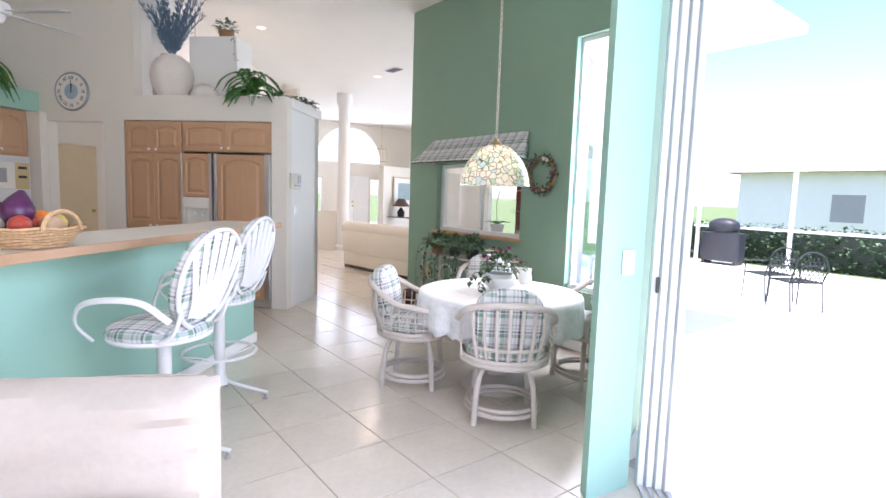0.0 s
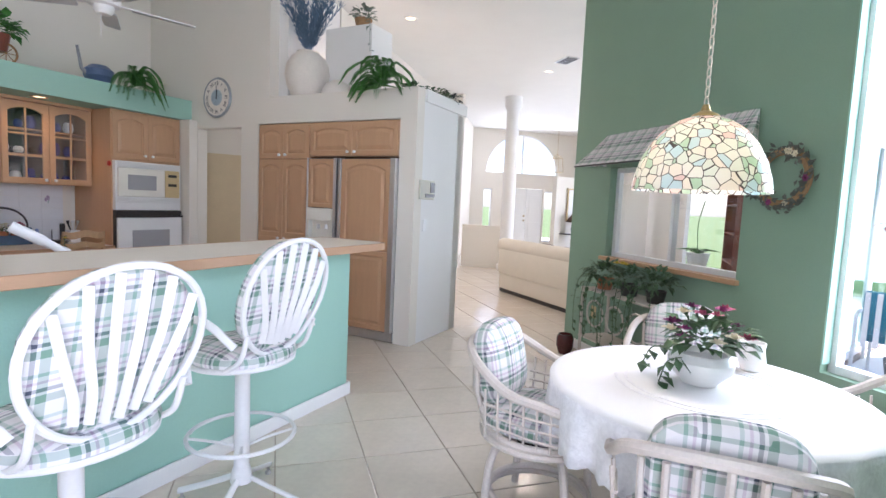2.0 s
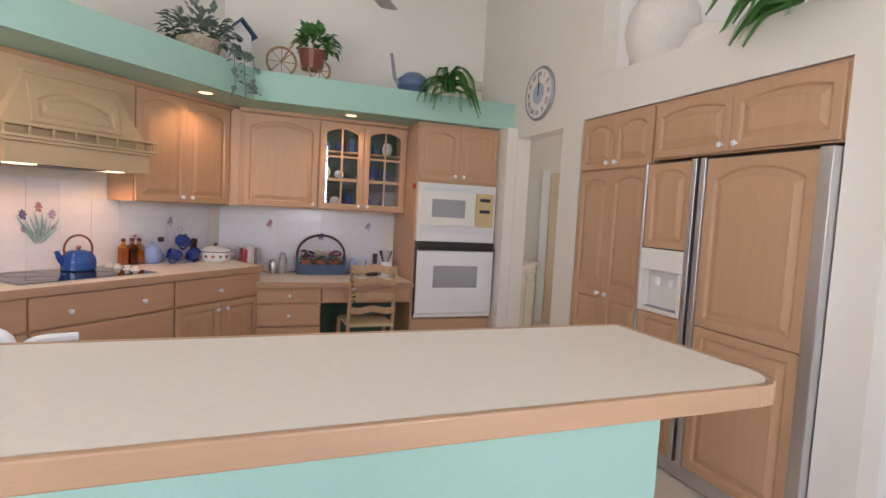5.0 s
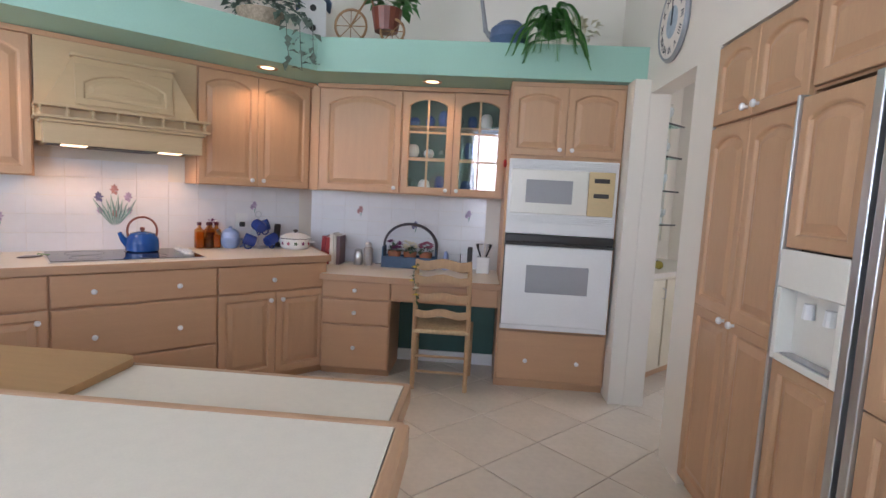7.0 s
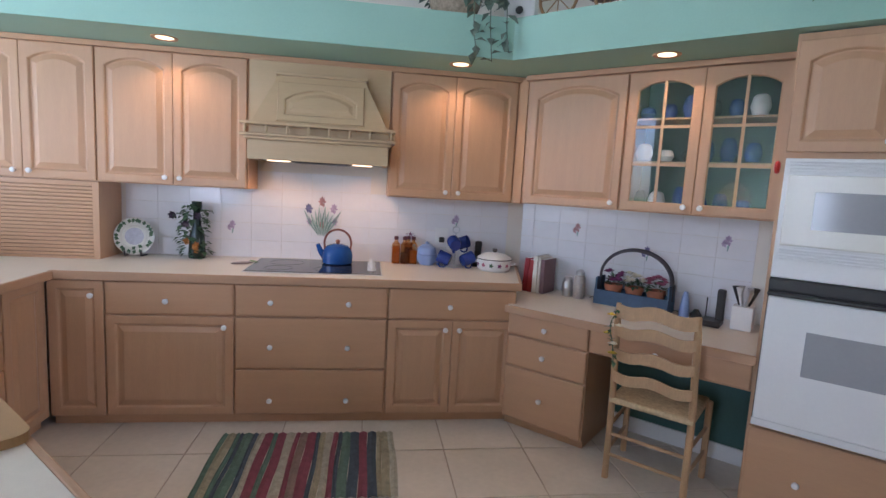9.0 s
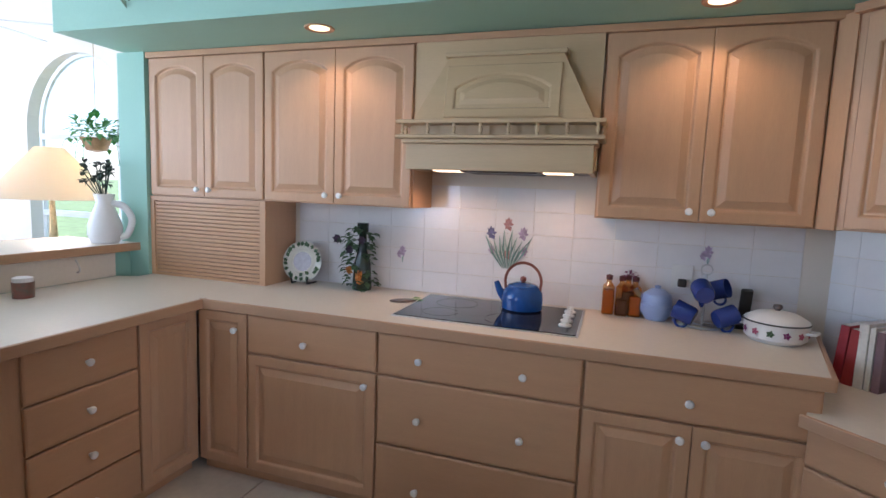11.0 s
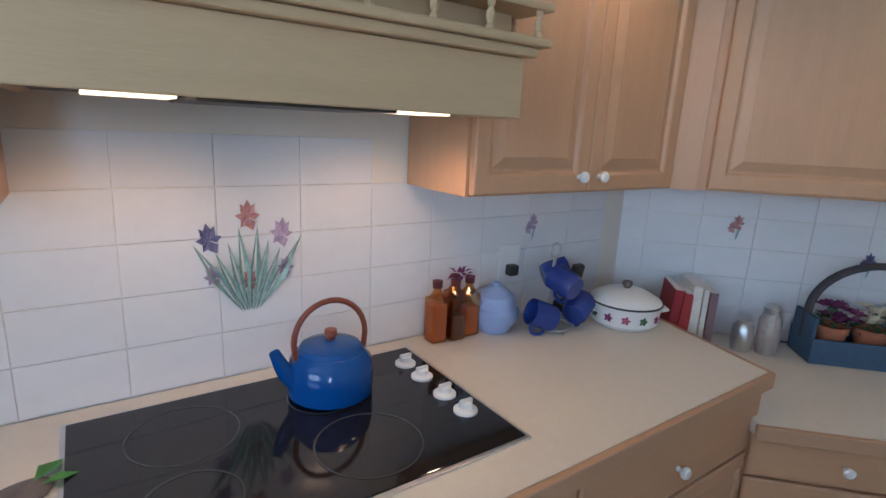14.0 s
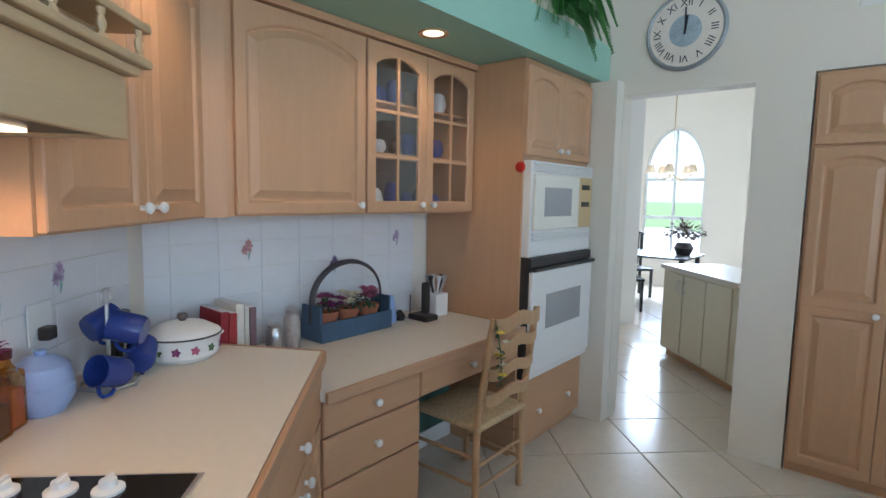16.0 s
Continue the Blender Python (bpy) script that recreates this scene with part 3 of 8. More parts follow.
prism(bm, [W(-0.5, -2.85), W(-0.5, -2.805), W(2.34, -2.805), W(2.34, -2.85)], CT, BT - 0.05)
tagged(part("splash_strip", bm, M_COUNTER), "cream laminate strip behind the sink counter", "backsplash", kind="structure")

# sink
sk = thing("kitchen_sink", M_DIAG @ pose(-0.74, 2.44, CT), "white enamel double sink set in the diagonal counter", "sink")
bm = bmesh.new()
o1 = rounded(-0.42, 0.42, -0.25, 0.25, 0.05)
for k, (x0, x1) in enumerate(((-0.38, -0.02), (0.02, 0.38))):
    pts = rounded(x0, x1, -0.21, 0.18, 0.05)
    rim = [bm.verts.new((x, y, 0.012)) for x, y in pts]
    low = [bm.verts.new((x * 0.96 + 0.04 * (x0 + x1) / 2, y * 0.95, 0.004)) for x, y in pts]
    for i in range(len(rim)):
        j = (i + 1) % len(rim)
        bm.faces.new((rim[i], rim[j], low[j], low[i]))
    bm.faces.new(low)
box(bm, -0.42, 0.42, -0.25, 0.25, 0.0, 0.008, 0.003)
tube(bm, [(x, y, 0.010) for x, y in o1], 0.012, 6, True)
part("basin", bm, M_WHITE, sk, smooth=True)
bm = tube(bmesh.new(), curve([(0, 0.215, 0.01), (0, 0.215, 0.16), (0.05, 0.22, 0.20), (0.14, 0.19, 0.26), (0.22, 0.16, 0.31)]), [0.02] * 16 + [0.027] * 9, 10)
lathe(bm, [(0, 0), (0.035, 0), (0.03, 0.03), (0.02, 0.05)], 12, Matrix.Translation((0, 0.215, 0.008)))
tube(bm, curve([(0.0, 0.215, 0.12), (-0.06, 0.22, 0.17), (-0.14, 0.18, 0.17)]), 0.012, 8)
part("faucet", bm, M_WHITE, sk, "white pull-out faucet", True)

# upper cabinets
ul = "pickled oak wall cabinet with two arched doors"
cabinet("wall_cabinet", ID, -2.245, -1.378, UF, WY - 0.01, 1.458, 2.32, pair(-2.235, -1.380, 1.465, 2.30, 1.508), ul)
cabinet("wall_cabinet", ID, -1.378, -0.445, UF, WY - 0.01, 1.458, 2.32, pair(-1.374, -0.452, 1.465, 2.30, 1.508), ul)
cabinet("wall_cabinet", ID, 0.49, 1.385, UF, WY - 0.01, 1.458, 2.32, pair(0.497, 1.378, 1.465, 2.30, 1.508), ul)
g = thing("appliance_garage", pose(-2.245, -0.20, CT), "pickled oak appliance garage with a slatted roll door on the counter", "cabinet")
bm = bmesh.new()
part("side_panel", box(bmesh.new(), 0, 0.029, 0, 0.31, 0, 0.506), M_WOOD, g)
part("side_panel", box(bmesh.new(), 0.836, 0.875, 0, 0.31, 0, 0.506), M_WOOD, g)
part("top_rail", box(bmesh.new(), 0.03, 0.835, 0, 0.29, 0.478, 0.506), M_WOODH, g)
part("back_board", box(bmesh.new(), 0.03, 0.835, 0.03, 0.04, 0, 0.477), M_WOOD, g)
for k in range(19):
    bm = bmesh.new()
    z = 0.018 + k * 0.0241
    box(bm, 0.03, 0.835, 0.008, 0.028, z, z + 0.0215, 0.005)
    part("slat", bm, M_WOODH, g)
part("bottom_rail", box(bmesh.new(), 0.03, 0.835, 0.003, 0.03, 0.0, 0.016), M_WOODH, g)

cabinet("wall_cabinet", M_DESK, 1.20, 1.895, 0.81, DS - 0.01, 1.462, 2.32, [("door", 1.235, 1.89, 1.47, 2.295, [(1.85, 1.508)], 0.12, 0)], "pickled oak corner wall cabinet with one arched door")
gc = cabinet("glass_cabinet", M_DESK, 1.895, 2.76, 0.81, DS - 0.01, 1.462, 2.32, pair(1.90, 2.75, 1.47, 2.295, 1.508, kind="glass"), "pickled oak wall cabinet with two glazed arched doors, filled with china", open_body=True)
for z in (0.30, 0.56):
    part("shelf", box(bmesh.new(), 0.02, 0.84, 0.06, 0.29, z, z + 0.012), M_WOODH, gc)
# frieze moulding above the wall cabinets
bm = bmesh.new()
box(bm, -2.245, 1.43, UF - 0.012, UF + 0.03, 2.303, ZB - 0.003, 0.003)
tagged(part("trim_range", bm, M_WOODH), "oak moulding under the soffit", "moulding", kind="structure")
bm = bmesh.new()
box(bm, 1.19, 2.757, 0.795, 0.84, 2.303, ZB - 0.003, 0.003)
tagged(part("trim_desk", bm, M_WOODH, m=M_DESK), "oak moulding under the soffit", "moulding", kind="structure")
bm = bmesh.new()
prism(bm, [(1.386, WY - 0.01), (1.386, UF + 0.01), W(1.20, 0.82), W(1.20, DS - 0.01)], 1.459, 2.318)
tagged(part("corner_filler", bm, M_WOOD), "pickled oak filler between the wall cabinets", "cabinet filler")

# range hood
hd = thing("range_hood", pose(0.033, WY - 0.01, 1.478) @ Matrix.Diagonal((1.11, 0.88, 1.0, 1.0)), "pickled oak range hood with a spindle gallery shelf", "range hood")
bm = bmesh.new()
box(bm, -0.425, 0.408, -0.36, 0, 0.20, 0.855)
part("back_panel", bm, M_HOOD, hd)
bm = bmesh.new()
lo = [(-0.40, -0.50, 0.40), (0.40, -0.50, 0.40), (0.40, -0.36, 0.40), (-0.40, -0.36, 0.40)]
hi = [(-0.25, -0.42, 0.73), (0.25, -0.42, 0.73), (0.25, -0.36, 0.73), (-0.25, -0.36, 0.73)]
va, vb = [bm.verts.new(p) for p in lo], [bm.verts.new(p) for p in hi]
for i in range(4):
    bm.faces.new((va[i], va[(i + 1) % 4], vb[(i + 1) % 4], vb[i]))
bm.faces.new(va[::-1])
bm.faces.new(vb)
box(bm, -0.265, 0.265, -0.44, -0.36, 0.73, 0.75, 0.004)
box(bm, -0.40, 0.40, -0.50, -0.36, 0.335, 0.399)
part("canopy", bm, M_HOOD, hd)
bm = bmesh.new()
panel(bm, 0.50, 0.26, 0.17, 0.05)
part("panel", bm, M_HOOD, hd, m=pose(-0.25, -0.502, 0.435, -13.6))
bm = bmesh.new()
for z in (0.326, 0.396):
    part("gallery_shelf", box(bmesh.new(), -0.44, 0.44, -0.60, -0.36, z, z + 0.018, 0.005), M_HOOD, hd)
part("moulding", box(bmesh.new(), -0.415, 0.415, -0.585, -0.36, 0.305, 0.325, 0.005), M_HOOD, hd)
SP = [(0, 0), (0.009, 0), (0.009, 0.006), (0.005, 0.012), (0.009, 0.022), (0.009, 0.03), (0.005, 0.04), (0.008, 0.046), (0.008, 0.053), (0, 0.053)]
for k in range(8):
    part("spindle", lathe(bmesh.new(), SP, 8), M_HOOD, hd, smooth=True, m=pose(-0.41 + 0.82 * k / 7, -0.585, 0.343))
for sx in (-0.43, 0.43):
    part("spindle", lathe(bmesh.new(), SP, 8), M_HOOD, hd, smooth=True, m=pose(sx, -0.47, 0.343))
bm = bmesh.new()
part("front_board", box(bmesh.new(), -0.40, 0.40, -0.56, -0.54, 0.18, 0.304, 0.003), M_HOOD, hd)
part("side_board", box(bmesh.new(), -0.40, -0.38, -0.539, 0, 0.18, 0.304), M_HOOD, hd)
part("side_board", box(bmesh.new(), 0.38, 0.40, -0.539, 0, 0.18, 0.304), M_HOOD, hd)
part("vent_plate", box(bmesh.new(), -0.379, 0.379, -0.538, -0.01, 0.187, 0.20), M_DARK, hd, "dark metal vent underside")
# filter mesh in an even dark metal tone
part("vent_filter", box(bmesh.new(), -0.17, 0.17, -0.46, -0.1, 0.176, 0.186, 0.004), mat("dark_filter_mesh", (0.10, 0.095, 0.085), 0.45, 0.7, vary=0.2, scale=30), hd, "steel grease filter")
M_BULB = mat("lit_lamp_lens", (0.9, 0.85, 0.75), 0.4, vary=0, bump=0, glow=((1.0, 0.68, 0.36), 1.1))
for sx in (-0.25, 0.25):
    part("light", box(bmesh.new(), sx - 0.06, sx + 0.06, -0.42, -0.28, 0.178, 0.1865, 0.002), M_BULB, hd, "lit hood light")
    lamp("hood_light", "SPOT", look((0.033 + 1.11 * sx, -0.20, 1.635), (0.033 + 1.11 * sx, -0.10, 0.9)), 1.8, (1.0, 0.56, 0.26), 0.05, spot=150)

# recessed lights under the soffit
for x, y in ((-0.88, -0.42), (0.92, -0.42), W(2.15, 0.62)):
    c = thing("recessed_light", pose(x, y, ZB), "round recessed light glowing in the soffit", "ceiling light", "soffit lights")
    bm = bmesh.new()
    lathe(bm, [(0.052, -0.001), (0.072, -0.006), (0.076, -0.001), (0.076, 0.0), (0.052, 0.0)], 20)
    part("trim_ring", bm, M_EDGE, c, smooth=True)
    part("lens", lathe(bmesh.new(), [(0, -0.002), (0.051, -0.002)], 16), M_BULB, c, "lit lens")
    lamp("soffit_light", "SPOT", look((x, y, ZB - 0.02), (x, y + 0.05, 0)), 3.0, (1.0, 0.64, 0.32), 0.035, spot=140)

# cooktop
ck = thing("cooktop", pose(0.03, -0.225, CT), "black glass cooktop with four white knobs on the counter", "cooktop")
part("rim", box(bmesh.new(), -0.44, 0.44, -0.29, 0.27, 0, 0.006, 0.002), M_STEEL, ck)
part("glass", box(bmesh.new(), -0.43, 0.43, -0.28, 0.26, 0.004, 0.009, 0.002), M_BLACKGLASS, ck, "black ceramic glass")
M_RING = mat("burner_ring_print", (0.05, 0.05, 0.052), 0.2, vary=0.1, bump=0)
for x, y, r in ((-0.24, -0.13, 0.085), (-0.22, 0.10, 0.11), (0.11, -0.13, 0.115), (0.10, 0.11, 0.085)):
    part("burner_ring", lathe(bmesh.new(), [(r, 0.0092), (r, 0.0098), (r + 0.004, 0.0098), (r + 0.004, 0.0092)], 32), M_RING, ck, m=pose(x, y, 0))
for k in range(4):
    bm = lathe(bmesh.new(), [(0, 0), (0.03, 0), (0.03, 0.006), (0.018, 0.012), (0.016, 0.024), (0, 0.026)], 16)
    box(bm, -0.018, 0.018, -0.005, 0.005, 0.02, 0.032, 0.002)
    part("knob", bm, M_WHITE, ck, "white control knob", True, pose(0.37, 0.16 - 0.09 * k - (0.02 if k > 1 else 0), 0.009))

# ---- desk and oven tower ----
DT = 0.815
cabinet("desk_pedestal", M_DESK, 1.37, 1.92, 0.455, DS - 0.01, 0, DT - 0.04, [("drawer", 1.375, 1.915, a, b, [(1.64, (a + b) / 2)], 0, 0) for a, b in ((0.625, 0.765), (0.42, 0.615), (0.06, 0.41))], "pickled oak three-drawer desk pedestal", 0.05)
cabinet("desk_cabinet", M_DESK, 1.92, 2.76, 0.455, DS - 0.01, 0.62, DT - 0.04, [("drawer", 1.925, 2.755, 0.63, 0.765, [(2.30, 0.70)], 0, 0)], "pickled oak drawer under the desk top above the kneehole")
edged_top("desk_counter", [(1.375, 0.435), (2.758, 0.435), (2.758, DS - 0.008), (1.08, DS - 0.008)], DT, 0.042, (0,), "cream laminate desk top with an oak edge", M_DESK)
# board across the back of the kneehole, in a flat dark green
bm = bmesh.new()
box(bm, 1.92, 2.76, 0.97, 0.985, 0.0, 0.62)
M_DKGREEN = mat("dark_green_panel", (0.05, 0.12, 0.1), 0.6, vary=0.06, bump=0.1)
tagged(part("kneehole_panel", bm, M_DKGREEN, m=M_DESK), "dark green panel behind the kneehole", "wall panel", kind="structure")
bm = box(bmesh.new(), 1.92, 2.76, 0.955, 0.97, 0, 0.10, 0.003)
tagged(part("baseboard", bm, M_TRIM, m=M_DESK), "white baseboard in the desk kneehole", "baseboard", kind="structure")
cabinet("oven_cabinet", M_DESK, 2.76, 3.60, 0.45, DS - 0.01, 0, 2.335, pair(2.768, 3.592, 1.80, 2.30, 1.845, 0.14) + [("drawer", 2.77, 3.592, 0.07, 0.46, [(2.99, 0.235), (3.38, 0.235)], 0, 0)], "tall pickled oak cabinet holding the wall ovens", 0.05)
part("corner_post", box(bmesh.new(), 3.60, 3.709, 0.285, 0.62, 0, 2.34), M_CREAM, None, m=M_DESK)
tagged(bpy.data.objects["corner_post"], "cream painted filler beside the oven cabinet", "wall", kind="structure")
mg0 = thing("apple_magnet", M_DESK @ pose(2.752, 0.475, 1.73, 0, -90, 0), "small red apple magnet on the oven cabinet", "magnet")
part("apple", lathe(bmesh.new(), [(0, -0.006), (0.022, -0.004), (0.032, 0.006), (0.028, 0.016), (0.012, 0.022), (0, 0.019)], 18), mat("red_lacquer", (0.45, 0.02, 0.015), 0.3, vary=0.1), mg0, smooth=True)
M_BISQUE = mat("bisque_enamel", (0.80, 0.77, 0.69), 0.25, vary=0.02, bump=0.02)
M_TAN = mat("tan_control_panel", (0.62, 0.47, 0.25), 0.4, vary=0.05, bump=0.02)
mw = thing("microwave", M_DESK @ pose(2.778, 0.42, 1.215), "white built-in microwave with a grey window and tan keypad", "microwave")
part("body", box(bmesh.new(), 0, 0.80, 0, 0.06, 0, 0.555, 0.006), M_WHITE, mw)
part("door", box(bmesh.new(), 0.02, 0.58, -0.018, 0, 0.155, 0.48, 0.006), M_BISQUE, mw)
part("window", box(bmesh.new(), 0.13, 0.47, -0.021, -0.017, 0.235, 0.405, 0.002), M_GREYGLASS, mw, "grey mesh window")
part("keypad", box(bmesh.new(), 0.585, 0.775, -0.012, 0, 0.155, 0.48, 0.004), M_TAN, mw, "tan keypad")
for z in (0.29, 0.40):
    part("display", box(bmesh.new(), 0.625, 0.735, -0.015, -0.011, z, z + 0.032), M_DARK, mw)
for k in range(4):
    for z0 in (0.494, 0.09):
        part("vent_slat", box(bmesh.new(), 0.02, 0.78, -0.012, 0, z0 + k * 0.014, z0 + k * 0.014 + 0.008, 0.002), M_WHITE, mw)
ov = thing("wall_oven", M_DESK @ pose(2.778, 0.42, 0.485), "white built-in wall oven with a dark control panel", "oven")
part("body", box(bmesh.new(), 0, 0.80, 0.0, 0.06, 0, 0.728, 0.004), M_DARK, ov)
part("door", box(bmesh.new(), 0.005, 0.795, -0.03, 0, 0.04, 0.645, 0.008), M_WHITE, ov)
part("window", box(bmesh.new(), 0.17, 0.63, -0.033, -0.029, 0.29, 0.50, 0.002), M_GREYGLASS, ov, "grey oven window")
part("control_panel", box(bmesh.new(), 0.0, 0.80, -0.015, 0, 0.672, 0.725, 0.004), M_DARK, ov, "dark control panel")
part("handle", box(bmesh.new(), 0.0, 0.80, -0.05, -0.028, 0.648, 0.668, 0.006), M_DARK, ov, "dark full-width handle")
part("bottom_trim", box(bmesh.new(), 0, 0.80, -0.012, 0, 0.0, 0.036, 0.003), M_WHITE, ov)

# ---- pantry cabinet and refrigerator, in the door wall ----
FF = FQ - 0.012
cabinet("pantry_cabinet", M_FRIDGE, 0.78, 1.55, FF, 4.25, 0, 2.262, pair(0.79, 1.545, 1.875, 2.245, 1.915, 0.16) + pair(0.79, 1.545, 0.07, 1.86, 0.975, 0.16, split=0.92), "tall pickled oak pantry cabinet with arched doors", 0.05)
cabinet("refrigerator_cabinet", M_FRIDGE, 1.55, 2.695, FF, 4.25, 1.90, 2.262, pair(1.56, 2.685, 1.91, 2.245, 1.945, 0.07), "pickled oak cabinet above the refrigerator")
fr = thing("refrigerator", M_FRIDGE @ pose(1.555, FF - 0.03, 0) @ Matrix.Diagonal((1.085, 1, 1, 1)), "side-by-side refrigerator with pickled oak door panels and steel trim", "refrigerator")
part("body", box(bmesh.new(), 0, 1.05, 0.06, 0.6, 0.0, 1.885), M_DARK, fr)
part("grille", box(bmesh.new(), 0.0, 1.05, 0.03, 0.07, 0.01, 0.10, 0.004), M_STEEL, fr, "steel base grille")
part("panel_freezer_top", panel(bmesh.new(), 0.32, 0.52, 0.16, 0.05), M_WOOD, fr, m=pose(0.015, 0.0, 1.35))
part("panel_freezer_low", panel(bmesh.new(), 0.32, 0.83, 0, 0.05), M_WOOD, fr, m=pose(0.015, 0.0, 0.115))
part("panel_door_top", panel(bmesh.new(), 0.56, 0.93, 0.14, 0.06), M_WOOD, fr, m=pose(0.43, 0.0, 0.94))
part("panel_door_low", panel(bmesh.new(), 0.56, 0.82, 0, 0.06), M_WOOD, fr, m=pose(0.43, 0.0, 0.115))
for a, b in ((0.0, 0.013), (0.337, 0.37), (0.395, 0.428), (0.992, 1.05)):
    part("door_trim", box(bmesh.new(), a, b, -0.012, 0.06, 0.11, 1.88, 0.004), M_STEEL, fr, "steel edge trim")
dp = part("dispenser", box(bmesh.new(), 0.015, 0.335, -0.012, 0.0, 1.21, 1.345, 0.004), M_BISQUE, fr, "cream ice and water dispenser")
for a, b in ((0.015, 0.04), (0.31, 0.335)):
    part("alcove_side", box(bmesh.new(), a, b, -0.012, 0.05, 0.95, 1.209, 0.003), M_BISQUE, dp)
part("alcove_back", box(bmesh.new(), 0.041, 0.309, 0.045, 0.055, 0.95, 1.209), M_BISQUE, dp)
part("alcove_sill", box(bmesh.new(), 0.041, 0.309, -0.012, 0.044, 0.95, 0.975, 0.003), M_BISQUE, dp)
for x in (0.13, 0.23):
    part("spout", lathe(bmesh.new(), [(0, 0), (0.02, 0), (0.016, 0.05), (0, 0.05)], 10), M_WHITE, dp, m=pose(x, 0.03, 1.12))
part("drip_tray", box(bmesh.new(), 0.06, 0.29, -0.005, 0.04, 0.976, 0.982), M_GREYGLASS, dp, "grey drip tray")


# ---- breakfast bar and nook ----
def box_uv(ob):
    """Cloth coordinates from each face's main direction, in metres."""
    me = ob.data
    uv = me.uv_layers.new(name="cloth")
    for p in me.polygons:
        n = p.normal
        k = max(range(3), key=lambda i: abs(n[i]))
        for li in p.loop_indices:
            c = me.vertices[me.loops[li].vertex_index].co
            uv.data[li].uv = (c.y, c.z) if k == 0 else (c.x, c.z) if k == 1 else (c.x, c.y)
    return ob


def cushion(bm, rx, ry, t, n=24, power=2.6, puff=0.3):
    """A stuffed pad: superellipse outline with a rounded rim and a domed top, base at z = 0."""
    prof = [(0.90, 0.0), (0.985, t * 0.18), (1.0, t * 0.45), (0.97, t * 0.75), (0.88, t * 0.95), (0.6, t * (1 + puff * 0.6)), (0.3, t * (1 + puff))]
    rings = []
    for f, z in prof:
        ring = []
        for k in range(n):
            a = 2 * math.pi * k / n
            c, s = math.cos(a), math.sin(a)
            ring.append(bm.verts.new((rx * f * math.copysign(abs(c) ** (2 / power), c), ry * f * math.copysign(abs(s) ** (2 / power), s), z)))
        rings.append(ring)
    for a, b in zip(rings, rings[1:]):
        for k in range(n):
            bm.faces.new((a[k], a[(k + 1) % n], b[(k + 1) % n], b[k]))
    bm.faces.new(rings[0][::-1])
    bm.faces.new(rings[-1])
    return bm


def pad(name, parent, m, rx, ry, t, label, power=2.6, puff=0.3, material=None):
    return box_uv(part(name, cushion(bmesh.new(), rx, ry, t, power=power, puff=puff), material or M_PLAID, parent, label, True, m))


M_WMETAL = mat("white_painted_metal", (0.74, 0.72, 0.70), 0.35, 0.0, vary=0.04, scale=8, bump=0.05)
M_CASTER = mat("grey_foot", (0.35, 0.33, 0.31), 0.5, vary=0.1)


